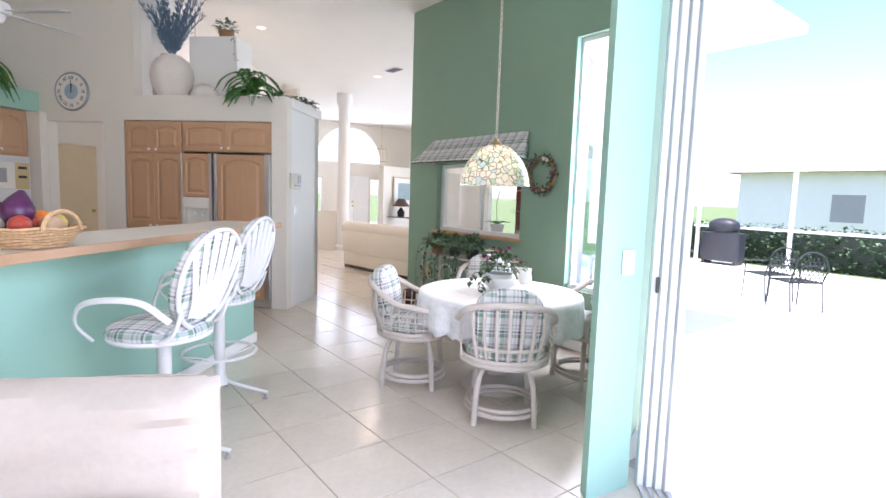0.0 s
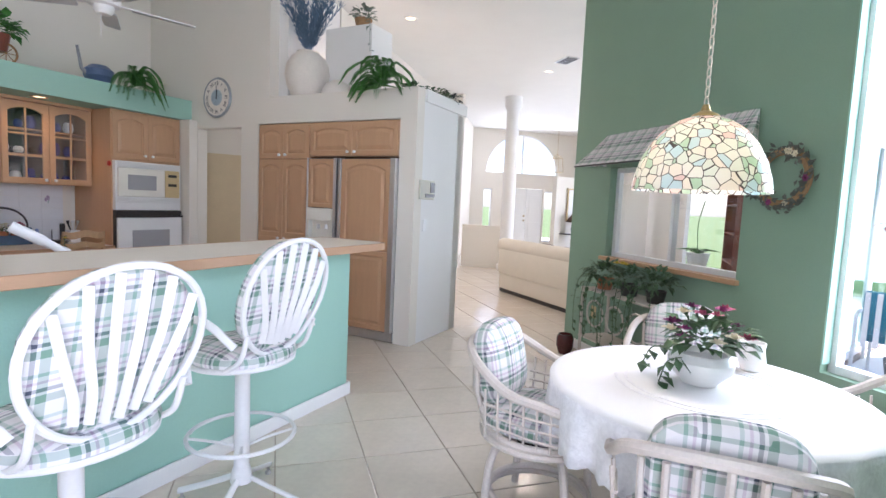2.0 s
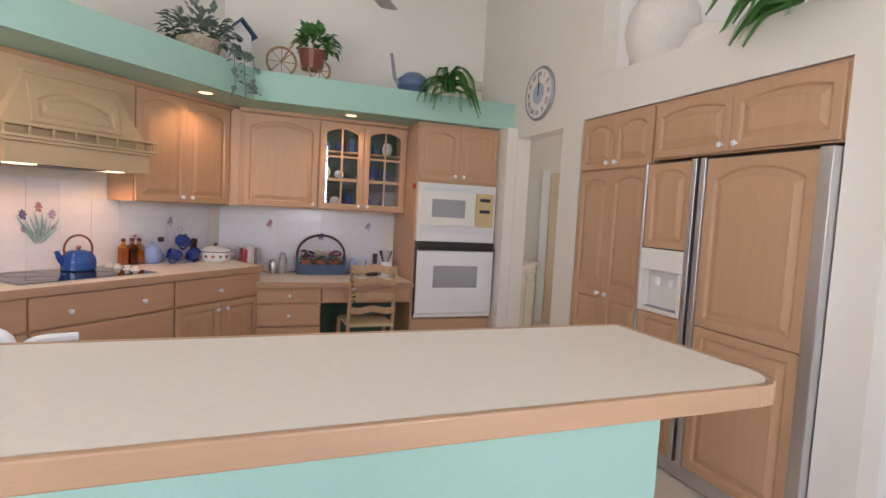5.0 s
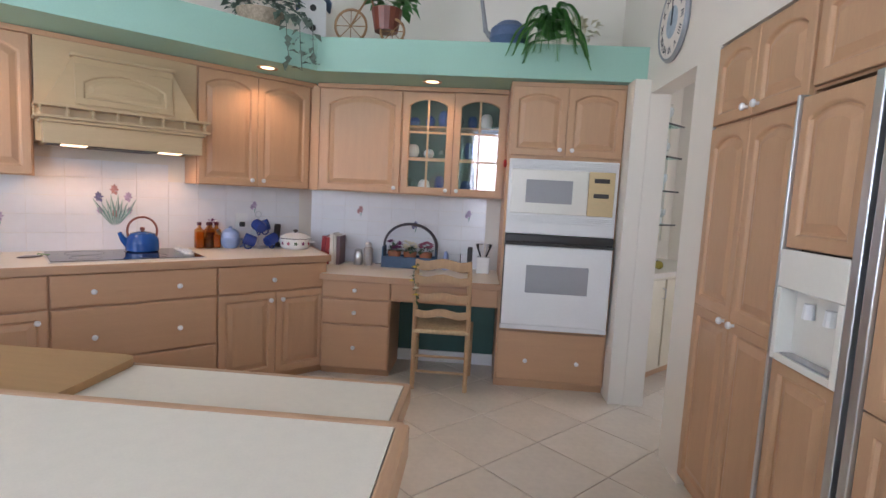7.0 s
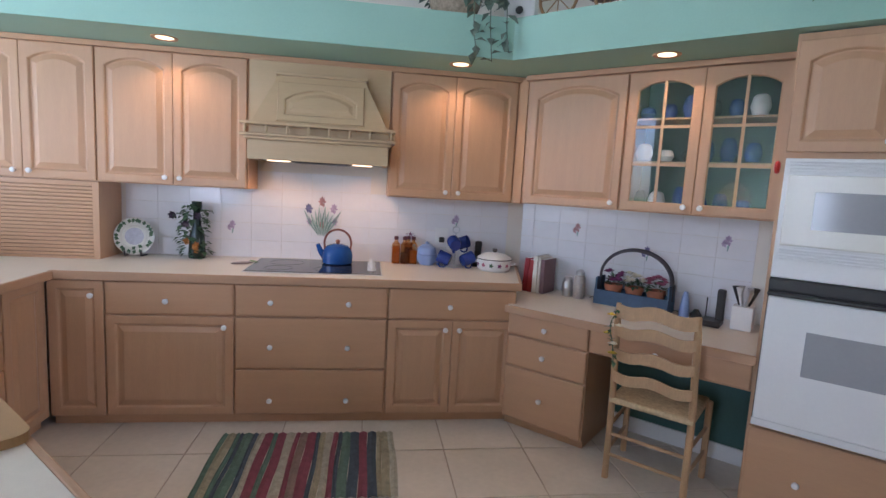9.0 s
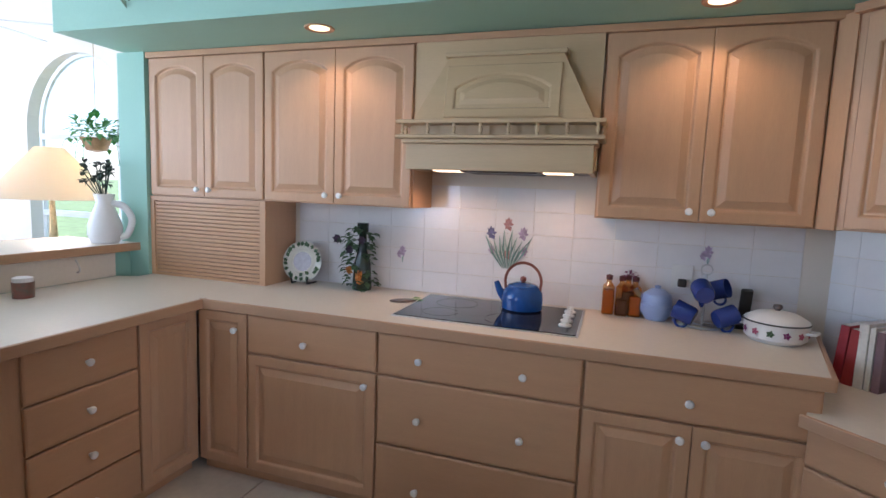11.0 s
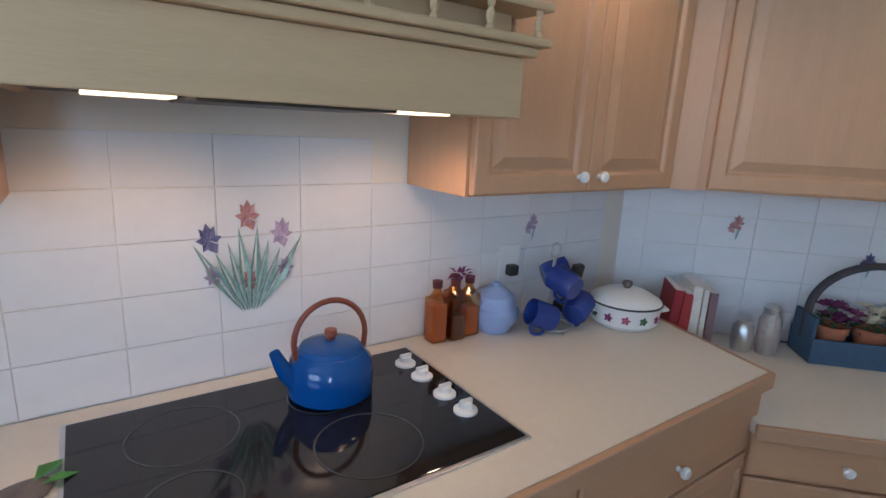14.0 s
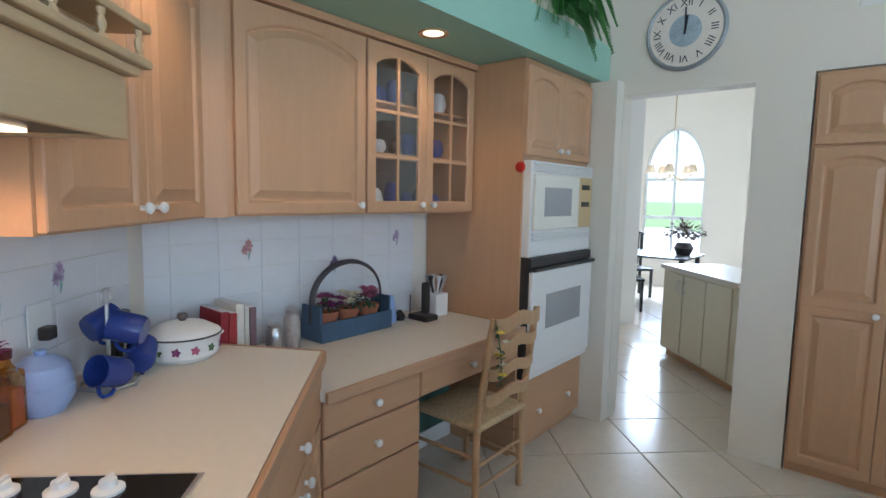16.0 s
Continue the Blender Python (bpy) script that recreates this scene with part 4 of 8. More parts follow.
def bar_stool(m):
    st = thing("bar_stool", m, "white metal swivel bar stool with plaid cushions at the breakfast bar", "bar stool", "bar stools")
    part("column", lathe(bmesh.new(), [(0, 0.13), (0.05, 0.13), (0.045, 0.18), (0.035, 0.21), (0.033, 0.71), (0.05, 0.74), (0, 0.74)], 18), M_WMETAL, st, smooth=True)
    for a in (20, 110, 200, 290):
        bm = tube(bmesh.new(), curve([(0.02, 0, 0.16), (0.15, 0, 0.105), (0.31, 0, 0.045)], 4), 0.016, 8, flat=0.7)
        leg = part("leg", bm, M_WMETAL, st, smooth=True, m=pose(0, 0, 0, 0, 0, a))
        part("foot", lathe(bmesh.new(), [(0, 0), (0.016, 0), (0.016, 0.012), (0.008, 0.02), (0.008, 0.04), (0, 0.04)], 10), M_CASTER, leg, "grey glide foot", True, pose(0.295, 0, 0))
    bm = tube(bmesh.new(), arc((0, 0, 0.37), 0.235, 0, 348.75, 31), 0.010, 8, True)
    for a in (45, 135, 225, 315):
        c, s = math.cos(radians(a)), math.sin(radians(a))
        tube(bm, curve([(0.03 * c, 0.03 * s, 0.31), (0.12 * c, 0.12 * s, 0.34), (0.235 * c, 0.235 * s, 0.37)], 4), 0.007, 6)
    part("foot_ring", bm, M_WMETAL, st, smooth=True)
    bm = tube(bmesh.new(), [(0.235 * math.cos(2 * math.pi * k / 32), 0.225 * math.sin(2 * math.pi * k / 32) + 0.01, 0.75) for k in range(32)], 0.013, 8, True)
    lathe(bm, [(0, 0.735), (0.2, 0.74), (0.2, 0.75), (0, 0.75)], 24)
    part("seat_frame", bm, M_WMETAL, st, smooth=True)
    pad("seat", st, pose(0, 0.01, 0.75), 0.235, 0.23, 0.075, "plaid seat cushion", 2.4)
    # oval back leaning away
    back = part("backrest", tube(bmesh.new(), [(0.24 * math.cos(2 * math.pi * k / 36) * (1 + 0.08 * math.sin(2 * math.pi * k / 36)), 0.0, 0.275 * math.sin(2 * math.pi * k / 36)) for k in range(36)], 0.012, 8, True), M_WMETAL, st, "oval white metal back", True, pose(0, -0.255, 1.065, 14))
    for k in range(6):
        u = (k - 2.5) / 2.5
        xb, xt = 0.10 * u, 0.185 * u
        zt = 0.262 * math.sqrt(max(0.02, 1 - (xt / 0.235) ** 2))
        bm = tube(bmesh.new(), curve([(xb, -0.004, -0.228 + 0.03 * abs(u)), (xb * 1.15, -0.014, -0.1), (xb * 1.5 + 0.012 * u, -0.014, 0.06), (xt, -0.004, zt)], 5), 0.015, 6, flat=0.3)
        part("slat", bm, M_WMETAL, back, smooth=True)
    box_uv(part("back_cushion", cushion(bmesh.new(), 0.235, 0.265, 0.06, power=2.1), M_PLAID, back, "plaid back cushion", True, pose(0, 0.012, 0, -90, 0, 0) @ pose(0, 0, 0, 0, 0, 180)))
    for sx in (-1, 1):
        bm = tube(bmesh.new(), curve([(0.235 * sx, -0.20, 0.88), (0.285 * sx, -0.10, 0.98), (0.30 * sx, 0.06, 0.99), (0.285 * sx, 0.20, 0.95), (0.265 * sx, 0.245, 0.85), (0.22 * sx, 0.20, 0.755)], 6), 0.017, 8, flat=0.5)
        part("armrest", bm, M_WMETAL, st, smooth=True)
        bm = tube(bmesh.new(), curve([(0.20 * sx, -0.10, 0.75), (0.20 * sx, -0.19, 0.81), (0.20 * sx, -0.235, 0.93)], 5), 0.011, 8)
        part("back_support", bm, M_WMETAL, st, smooth=True)
    return st


s2 = bar_stool(pose(-1.90, -3.25, 0, 0, 0, -43) @ Matrix.Diagonal((1.0, 1.0, 0.958, 1)))
copy_thing(s2, pose(-2.59, -2.80, 0, 0, 0, -45) @ Matrix.Diagonal((1.03, 1.03, 0.985, 1)))

# rattan dining chairs
M_RATTAN = mat("whitewashed_rattan", (0.60, 0.53, 0.47), 0.55, vary=0.16, scale=14, bump=0.25, fine=90, stretch=(1, 1, 1), mix=0.9)


def rattan_chair(m):
    ch = thing("dining_chair", m, "whitewashed rattan swivel armchair with plaid cushions beside the round table", "chair", "dining chairs")
    for a in (45, 135, 225, 315):
        part("leg", tube(bmesh.new(), curve([(0.13, 0, 0.37), (0.21, 0, 0.35), (0.25, 0, 0.26), (0.265, 0, 0.13), (0.275, 0, 0.0)], 5), 0.019, 8), M_RATTAN, ch, smooth=True, m=pose(0, 0, 0, 0, 0, a))
    for z, r in ((0.075, 0.245), (0.11, 0.235), (0.37, 0.17)):
        part("base_ring", tube(bmesh.new(), arc((0, 0, z), r, 0, 345, 23), 0.015, 8, True), M_RATTAN, ch, smooth=True)
    part("swivel", lathe(bmesh.new(), [(0, 0.36), (0.13, 0.36), (0.13, 0.385), (0, 0.39)], 16), M_DARK, ch)
    oval = lambda rx, ry, z, n=28, y0=0.0: [(rx * math.cos(2 * math.pi * k / n), y0 + ry * math.sin(2 * math.pi * k / n), z) for k in range(n)]
    for z in (0.405, 0.435):
        part("seat_frame", tube(bmesh.new(), oval(0.285, 0.275, z), 0.017, 8, True), M_RATTAN, ch, smooth=True)
    rail = curve([(0.27, 0.24, 0.44), (0.295, 0.24, 0.60), (0.31, 0.12, 0.64), (0.315, -0.06, 0.67), (0.26, -0.24, 0.77), (0.12, -0.325, 0.81), (0, -0.335, 0.815), (-0.12, -0.325, 0.81), (-0.26, -0.24, 0.77), (-0.315, -0.06, 0.67), (-0.31, 0.12, 0.64), (-0.295, 0.24, 0.60), (-0.27, 0.24, 0.44)], 5)
    part("arm_rail", tube(bmesh.new(), rail, 0.021, 8), M_RATTAN, ch, smooth=True)
    for k in range(7):
        a = radians(228 + 84 * k / 6)
        x, y = 0.275 * math.cos(a), 0.27 * math.sin(a)
        xt, yt = x * 1.18, y * 1.20
        part("back_spindle", tube(bmesh.new(), [(x, y, 0.44), (xt, yt, 0.60), (xt * 1.02, yt * 1.015, 0.80 - 0.05 * abs(k - 3) / 3)], 0.012, 7), M_RATTAN, ch, smooth=True)
    part("back_rung", tube(bmesh.new(), [(0.30 * math.cos(radians(a)), 0.30 * math.sin(radians(a)), 0.525) for a in range(225, 320, 10)], 0.012, 7), M_RATTAN, ch, smooth=True)
    for sx in (-1, 1):
        bm = bmesh.new()
        for k in range(7):
            y = 0.20 - 0.06 * k
            tube(bm, [(sx * 0.285, y, 0.44), (sx * 0.305, y, 0.635 + 0.004 * k)], 0.006, 5)
        for z in (0.485, 0.53, 0.575):
            tube(bm, [(sx * 0.297, 0.23, z), (sx * 0.30, 0.05, z), (sx * 0.285, -0.18, z + 0.01)], 0.006, 5)
        part("side_lattice", bm, M_RATTAN, ch, smooth=True)
    pad("seat", ch, pose(0, 0.0, 0.44), 0.265, 0.255, 0.085, "plaid seat cushion")
    box_uv(part("back_cushion", cushion(bmesh.new(), 0.215, 0.20, 0.10, power=3.2), M_PLAID, ch, "plaid back cushion", True, pose(0, -0.27, 0.70, -78, 0, 0) @ pose(0, 0, 0, 0, 0, 180)))
    return ch


TX, TY = -2.70, -5.10
def facing(x, y):
    return pose(x, y, 0, 0, 0, math.degrees(math.atan2(TY - y, TX - x)) - 90)
c1 = rattan_chair(facing(-3.13, -4.74))
copy_thing(c1, facing(-2.27, -4.60) @ pose(0, 0, 0, 0, 0, -8))
copy_thing(c1, facing(-3.02, -5.80) @ pose(0, 0, 0, 0, 0, 10))
copy_thing(c1, facing(-2.05, -5.62) @ pose(0, -0.05, 0))

tb = thing("round_table", pose(TX, TY, 0), "round pedestal dining table under a white cloth", "table")
part("tabletop", lathe(bmesh.new(), [(0, 0.71), (0.60, 0.71), (0.61, 0.72), (0.61, 0.74), (0, 0.74)], 40), M_RATTAN, tb)
part("pedestal", lathe(bmesh.new(), [(0, 0), (0.27, 0), (0.25, 0.05), (0.08, 0.10), (0.06, 0.4), (0.09, 0.68), (0.2, 0.71), (0, 0.71)], 24), M_RATTAN, tb, smooth=True)
M_LACE = mat("white_lace_cloth", (0.80, 0.79, 0.80), 0.9, vary=0.12, scale=22, bump=0.9, fine=70, mix=0.6)
M_CLOTH = mat("white_cotton", (0.82, 0.81, 0.80), 0.85, vary=0.02, scale=6, bump=0.15, fine=220)
cl = thing("tablecloth", pose(TX, TY, 0.744), "white round tablecloth with a scalloped lace border", "tablecloth")
part("cloth_top", lathe(bmesh.new(), [(0, 0.004), (0.3, 0.004), (0.60, 0.004), (0.622, -0.004), (0.628, -0.012), (0.60, -0.004), (0, -0.002)], 48), M_CLOTH, cl, smooth=True)
for r in (0.30, 0.34):
    part("lace_ring", lathe(bmesh.new(), [(r, 0.0045), (r, 0.0062), (r + 0.012, 0.0062), (r + 0.012, 0.0045)], 40), M_LACE, cl)
bm = bmesh.new()
N = 144
rows_z = [-0.01, -0.05, -0.10, -0.15, -0.20, -0.235]
grid = []
for j, z in enumerate(rows_z):
    f = j / (len(rows_z) - 1)
    ring = []
    for k in range(N):
        a = 2 * math.pi * k / N
        fold = 0.022 * f * math.sin(17 * a + 0.6 * math.sin(3 * a)) + 0.010 * f * math.sin(31 * a)
        sc = -0.022 * abs(math.sin(18 * a)) if j == len(rows_z) - 1 else 0
        r = 0.626 + 0.012 * f + fold
        ring.append(bm.verts.new((r * math.cos(a), r * math.sin(a), z + sc)))
    grid.append(ring)
for a, b in zip(grid, grid[1:]):
    for k in range(N):
        bm.faces.new((a[k], a[(k + 1) % N], b[(k + 1) % N], b[k]))
skirt = part("lace_skirt", bm, M_LACE, cl, "scalloped lace skirt", True)
so = skirt.modifiers.new("thick", "SOLIDIFY")
so.thickness = 0.003


# ---- plants ----
def leaf_mat(name, a, b, rough=0.5):
    return mat(name, a, rough, second=b, mix=1.0, scale=9, bump=0.1, fine=60)


M_LEAF = leaf_mat("ivy_leaf", (0.03, 0.075, 0.03), (0.09, 0.16, 0.07))
M_FERN = leaf_mat("fern_leaf", (0.035, 0.15, 0.025), (0.10, 0.30, 0.06))
M_DUSTY = leaf_mat("grey_green_leaf", (0.08, 0.12, 0.09), (0.2, 0.26, 0.2), 0.7)
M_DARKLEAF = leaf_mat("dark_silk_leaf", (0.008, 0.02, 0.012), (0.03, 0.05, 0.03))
M_TERRA = mat("terracotta", (0.42, 0.15, 0.075), 0.8, vary=0.12, bump=0.2)
M_WICKER = mat("brown_wicker", (0.32, 0.18, 0.08), 0.7, vary=0.3, scale=20, bump=0.5)
M_PLASTER = mat("white_plaster_pottery", (0.80, 0.74, 0.67), 0.85, vary=0.05, scale=9, bump=0.5, fine=45)


def leaf(bm, p, d, up, size, width=0.45, bend=0.25, mi=0):
    """One pointed leaf from p along d, with a fold and a droop."""
    d, up = Vector(d).normalized(), Vector(up)
    side = d.cross(up)
    side = side.normalized() if side.length > 1e-3 else d.orthogonal().normalized()
    up = side.cross(d)
    p = Vector(p)
    mid = p + d * size * 0.5
    tip = p + d * size - up * size * bend
    a = bm.verts.new(p)
    l = bm.verts.new(mid + side * size * width * 0.5 + up * size * 0.06)
    r = bm.verts.new(mid - side * size * width * 0.5 + up * size * 0.06)
    c = bm.verts.new(mid - up * size * 0.03)
    t = bm.verts.new(tip)
    for f in ((a, l, c), (a, c, r), (l, t, c), (c, t, r)):
        bm.faces.new(f).material_index = mi


def bush(bm, centre, radius, n, size, rng, flat=0.8, droop=0.3, width=0.6):
    for _ in range(n):
        d = Vector((rng.gauss(0, 1), rng.gauss(0, 1), abs(rng.gauss(0.2, 0.8)))).normalized()
        p = Vector(centre) + Vector((d.x * radius, d.y * radius, d.z * radius * flat)) * rng.uniform(0.35, 1.0)
        leaf(bm, p, d + Vector((rng.uniform(-.5, .5), rng.uniform(-.5, .5), rng.uniform(-.5, .2))), (0, 0, 1), size * rng.uniform(0.7, 1.25), width, droop)


def vine(bm, pts, step, size, rng, r=0.003, width=0.7):
    c = curve(pts, 8)
    tube(bm, c, r, 4)
    for i in range(0, len(c), step):
        leaf(bm, c[i], (rng.uniform(-1, 1), rng.uniform(-1, 1), rng.uniform(-0.8, 0.3)), (0, 0, 1), size * rng.uniform(0.7, 1.2), width)


def fern(name, m, label, n=16, length=0.4, seed=1, rise=0.5, lo=0, hi=360, droop=0.35):
    rng = random.Random(seed)
    ob = thing(name, m, label, "plant")
    for k in range(n):
        a = radians(lo + (hi - lo) * (k + rng.uniform(-0.3, 0.3)) / n)
        L = length * rng.uniform(0.7, 1.15)
        up = rise * rng.uniform(-0.2, 1.3)
        c = curve([(0, 0, 0), (0.35 * L * math.cos(a), 0.35 * L * math.sin(a), up * L * 0.6), (0.75 * L * math.cos(a), 0.75 * L * math.sin(a), up * L * 0.55 - droop * 0.25 * L), (L * math.cos(a), L * math.sin(a), up * L * 0.55 - droop * L)], 11)
        bm = bmesh.new()
        tube(bm, c, 0.003, 4)
        for i in range(2, len(c)):
            d = (c[i] - c[i - 1]).normalized()
            s = d.cross(Vector((0, 0, 1))).normalized()
            w = 0.19 * L * math.sin(math.pi * min(0.97, 0.15 + 0.85 * i / len(c))) ** 0.7
            for sg in (-1, 1):
                leaf(bm, c[i], s * sg + d * 0.7, (0, 0, 1), max(0.022, w), 0.52, 0.10)
        part("frond", bm, M_FERN, ob)
    return ob


rng = random.Random(5)
fb = thing("flower_bowl", pose(TX + 0.02, TY + 0.0, 0.752), "white bowl of mixed silk flowers and ivy on the table", "flower arrangement")
part("bowl", lathe(bmesh.new(), [(0, 0), (0.07, 0), (0.075, 0.01), (0.125, 0.06), (0.13, 0.10), (0.11, 0.13), (0.10, 0.13), (0.118, 0.10), (0.11, 0.06), (0, 0.02)], 28), M_WHITE, fb, smooth=True)
bm = bmesh.new()
bush(bm, (-0.02, 0, 0.17), 0.17, 110, 0.075, rng, 0.8)
vine(bm, [(0.08, 0.08, 0.12), (0.14, 0.13, 0.12), (0.17, 0.16, 0.03)], 2, 0.06, rng)
vine(bm, [(-0.02, 0.1, 0.12), (0.0, 0.17, 0.10), (0.02, 0.19, 0.01)], 2, 0.06, rng)
part("foliage", bm, M_LEAF, fb)
FL = [mat("plum_petal", (0.20, 0.03, 0.12), 0.7, vary=0.3), mat("rose_petal", (0.42, 0.10, 0.17), 0.7, vary=0.3), mat("cream_petal", (0.75, 0.68, 0.5), 0.7, vary=0.1), mat("yellow_petal", (0.7, 0.5, 0.06), 0.7, vary=0.2)]


def bloom(parent, p, r, material, rng, n=9):
    bm = bmesh.new()
    for k in range(n):
        a = 2 * math.pi * k / n + rng.uniform(-.2, .2)
        leaf(bm, p, (math.cos(a), math.sin(a), 0.5), (0, 0, 1), r, 0.8, 0.2)
    for k in range(n // 2):
        a = 2 * math.pi * k / (n // 2)
        leaf(bm, p, (0.5 * math.cos(a), 0.5 * math.sin(a), 1), (0, 1, 0), r * 0.7, 0.8, -0.1)
    part("blossom", bm, material, parent)


for k in range(16):
    d = Vector((rng.gauss(0, 1), rng.gauss(0, 1), rng.uniform(0.1, 1.0))).normalized()
    bloom(fb, Vector((-0.02, 0, 0.18)) + d * 0.15, rng.uniform(0.03, 0.05), FL[(0, 1, 0, 2)[k % 4]], rng)
pt = thing("pitcher", pose(TX + 0.12, TY - 0.40, 0.752), "small white ceramic pitcher on the table", "pitcher")
part("body", lathe(bmesh.new(), [(0, 0), (0.045, 0), (0.06, 0.04), (0.05, 0.10), (0.055, 0.13), (0.05, 0.13), (0.045, 0.10), (0, 0.05)], 20), M_WHITE, pt, smooth=True)
part("handle", tube(bmesh.new(), arc((0.055, 0, 0.07), 0.035, -80, 80, 8, "xz"), 0.007, 6), M_WHITE, pt, smooth=True)

# stained glass pendant
def shade_mat():
    m = bpy.data.materials.new("stained_glass")
    m.use_nodes = True
    n, l = m.node_tree.nodes, m.node_tree.links
    b = n["Principled BSDF"]
    co, vo, ed = n.new("ShaderNodeTexCoord"), n.new("ShaderNodeTexVoronoi"), n.new("ShaderNodeTexVoronoi")
    ed.feature = "DISTANCE_TO_EDGE"
    for x in (vo, ed):
        x.inputs["Scale"].default_value = 24
        l.new(co.outputs["Object"], x.inputs["Vector"])
    r = n.new("ShaderNodeValToRGB")
    r.color_ramp.interpolation = "CONSTANT"
    e = r.color_ramp.elements
    e[0].position, e[0].color = 0, (0.74, 0.76, 0.66, 1)
    e[1].position, e[1].color = 0.3, (0.82, 0.76, 0.66, 1)
    for p, c in ((0.45, (0.50, 0.64, 0.48, 1)), (0.58, (0.78, 0.60, 0.54, 1)), (0.68, (0.8, 0.78, 0.7, 1)), (0.86, (0.58, 0.70, 0.70, 1))):
        x = e.new(p)
        x.color = c
    sp = n.new("ShaderNodeSeparateColor")
    l.new(vo.outputs["Color"], sp.inputs[0])
    l.new(sp.outputs[0], r.inputs["Fac"])
    ls = n.new("ShaderNodeMath")
    ls.operation = "LESS_THAN"
    ls.inputs[1].default_value = 0.035
    l.new(ed.outputs["Distance"], ls.inputs[0])
    mx = n.new("ShaderNodeMix")
    mx.data_type = "RGBA"
    mx.inputs["B"].default_value = (0.10, 0.09, 0.08, 1)
    l.new(ls.outputs[0], mx.inputs["Factor"])
    l.new(r.outputs["Color"], mx.inputs["A"])
    tr, add = n.new("ShaderNodeBsdfTranslucent"), n.new("ShaderNodeMixShader")
    l.new(mx.outputs["Result"], tr.inputs["Color"])
    l.new(mx.outputs["Result"], b.inputs["Base Color"])
    b.inputs["Roughness"].default_value = 0.2
    add.inputs[0].default_value = 0.6
    l.new(b.outputs[0], add.inputs[1])
    l.new(tr.outputs[0], add.inputs[2])
    l.new(add.outputs[0], n["Material Output"].inputs["Surface"])
    return m


LX, LY = -2.66, -5.03
M_BRASS = mat("aged_brass", (0.45, 0.32, 0.14), 0.35, 0.9, vary=0.15)
pl = thing("pendant_lamp", pose(LX, LY, 1.55), "stained glass dome pendant lamp hanging lit over the table", "pendant lamp")
prof = [(0.055, 0.30), (0.10, 0.285), (0.155, 0.245), (0.20, 0.19), (0.235, 0.12), (0.255, 0.05), (0.262, 0.0)]
bm = bmesh.new()
lathe(bm, prof + [(r - 0.004, z) for r, z in prof[::-1]], 40)
part("shade", bm, shade_mat(), pl, "stained glass floral shade", True)
part("cap", lathe(bmesh.new(), [(0.06, 0.295), (0.05, 0.31), (0.02, 0.325), (0.012, 0.35), (0, 0.35)], 16), M_BRASS, pl, smooth=True)
M_LIT = mat("lit_bulb", (1, 0.9, 0.75), 0.3, vary=0, bump=0, glow=((1.0, 0.83, 0.62), 25))
part("bulb", lathe(bmesh.new(), [(0, 0.10), (0.025, 0.11), (0.032, 0.14), (0.02, 0.18), (0.013, 0.2), (0, 0.2)], 14), M_LIT, pl, smooth=True)
bm = bmesh.new()
for k in range(50):
    z = 0.36 + k * 0.0395
    tube(bm, [(0.010 * math.cos(a) * (k % 2), 0.010 * math.cos(a) * ((k + 1) % 2), z + 0.024 * math.sin(a)) for a in [2 * math.pi * j / 8 for j in range(8)]], 0.003, 4, True)
part("chain", bm, mat("pale_gilt_metal", (0.62, 0.56, 0.46), 0.45, 0.5, vary=0.1), pl, "pale gilt chain")
part("canopy", lathe(bmesh.new(), [(0.06, 2.35), (0.05, 2.32), (0, 2.30)], 16), M_BRASS, pl)
lamp("pendant_light", "POINT", pose(LX, LY, 1.68), 12, (1.0, 0.86, 0.68), 0.04)

# window between nook and living room, with awning
wd = thing("window_1", pose(0, 0, 0), "white framed pass-through window in the green wall", "window", kind="structure")
bm = bmesh.new()
for a, b, c, d in ((-1.63, -1.585, 1.02, 1.86), (-0.175, -0.13, 1.02, 1.86), (-1.585, -0.175, 1.02, 1.065), (-1.585, -0.175, 1.815, 1.86), (-0.92, -0.88, 1.065, 1.815)):
    box(bm, a, b, -6.52, -6.47, c, d, 0.004)
part("window_frame", bm, M_ALU, wd)
for a, b in ((-1.585, -0.92), (-0.88, -0.175)):
    pn = part("pane", box(bmesh.new(), a, b, -6.497, -6.492, 1.065, 1.815), M_GLASS, wd)
    pn.visible_shadow = False
part("window_sill", box(bmesh.new(), -1.66, -0.08, -6.47, -6.36, 0.985, 1.022, 0.006), M_WOODH, wd, "pale wooden sill")
aw = thing("window_awning", pose(0, 0, 0), "plaid fabric awning valance above the nook window", "awning")
bm = bmesh.new()
NX = 24
top = [bm.verts.new((-1.70 + 1.64 * i / NX, -6.395, 2.17)) for i in range(NX + 1)]
mid = [bm.verts.new((-1.76 + 1.80 * i / NX, -6.29 + 0.006 * math.sin(i * 2.1), 2.02)) for i in range(NX + 1)]
low = [bm.verts.new((-1.82 + 1.96 * i / NX, -6.17 + 0.006 * math.sin(i * 1.7), 1.875)) for i in range(NX + 1)]
for a, b in ((top, mid), (mid, low)):
    for i in range(NX):
        bm.faces.new((a[i], a[i + 1], b[i + 1], b[i]))
for e in (0, NX):
    c = bm.verts.new((top[e].co.x + (0.0 if e else 0.0), -6.395, 1.875))
    bm.faces.new((top[e], mid[e], low[e], c))
fabric = box_uv(part("fabric", bm, M_PLAID, aw, "plaid fabric", False))
so = fabric.modifiers.new("thick", "SOLIDIFY")
so.thickness = 0.006
part("hem_rod", tube(bmesh.new(), [(-1.82, -6.17, 1.872), (0.14, -6.17, 1.872)], 0.008, 8), M_DARK, aw, "dark hem rod")

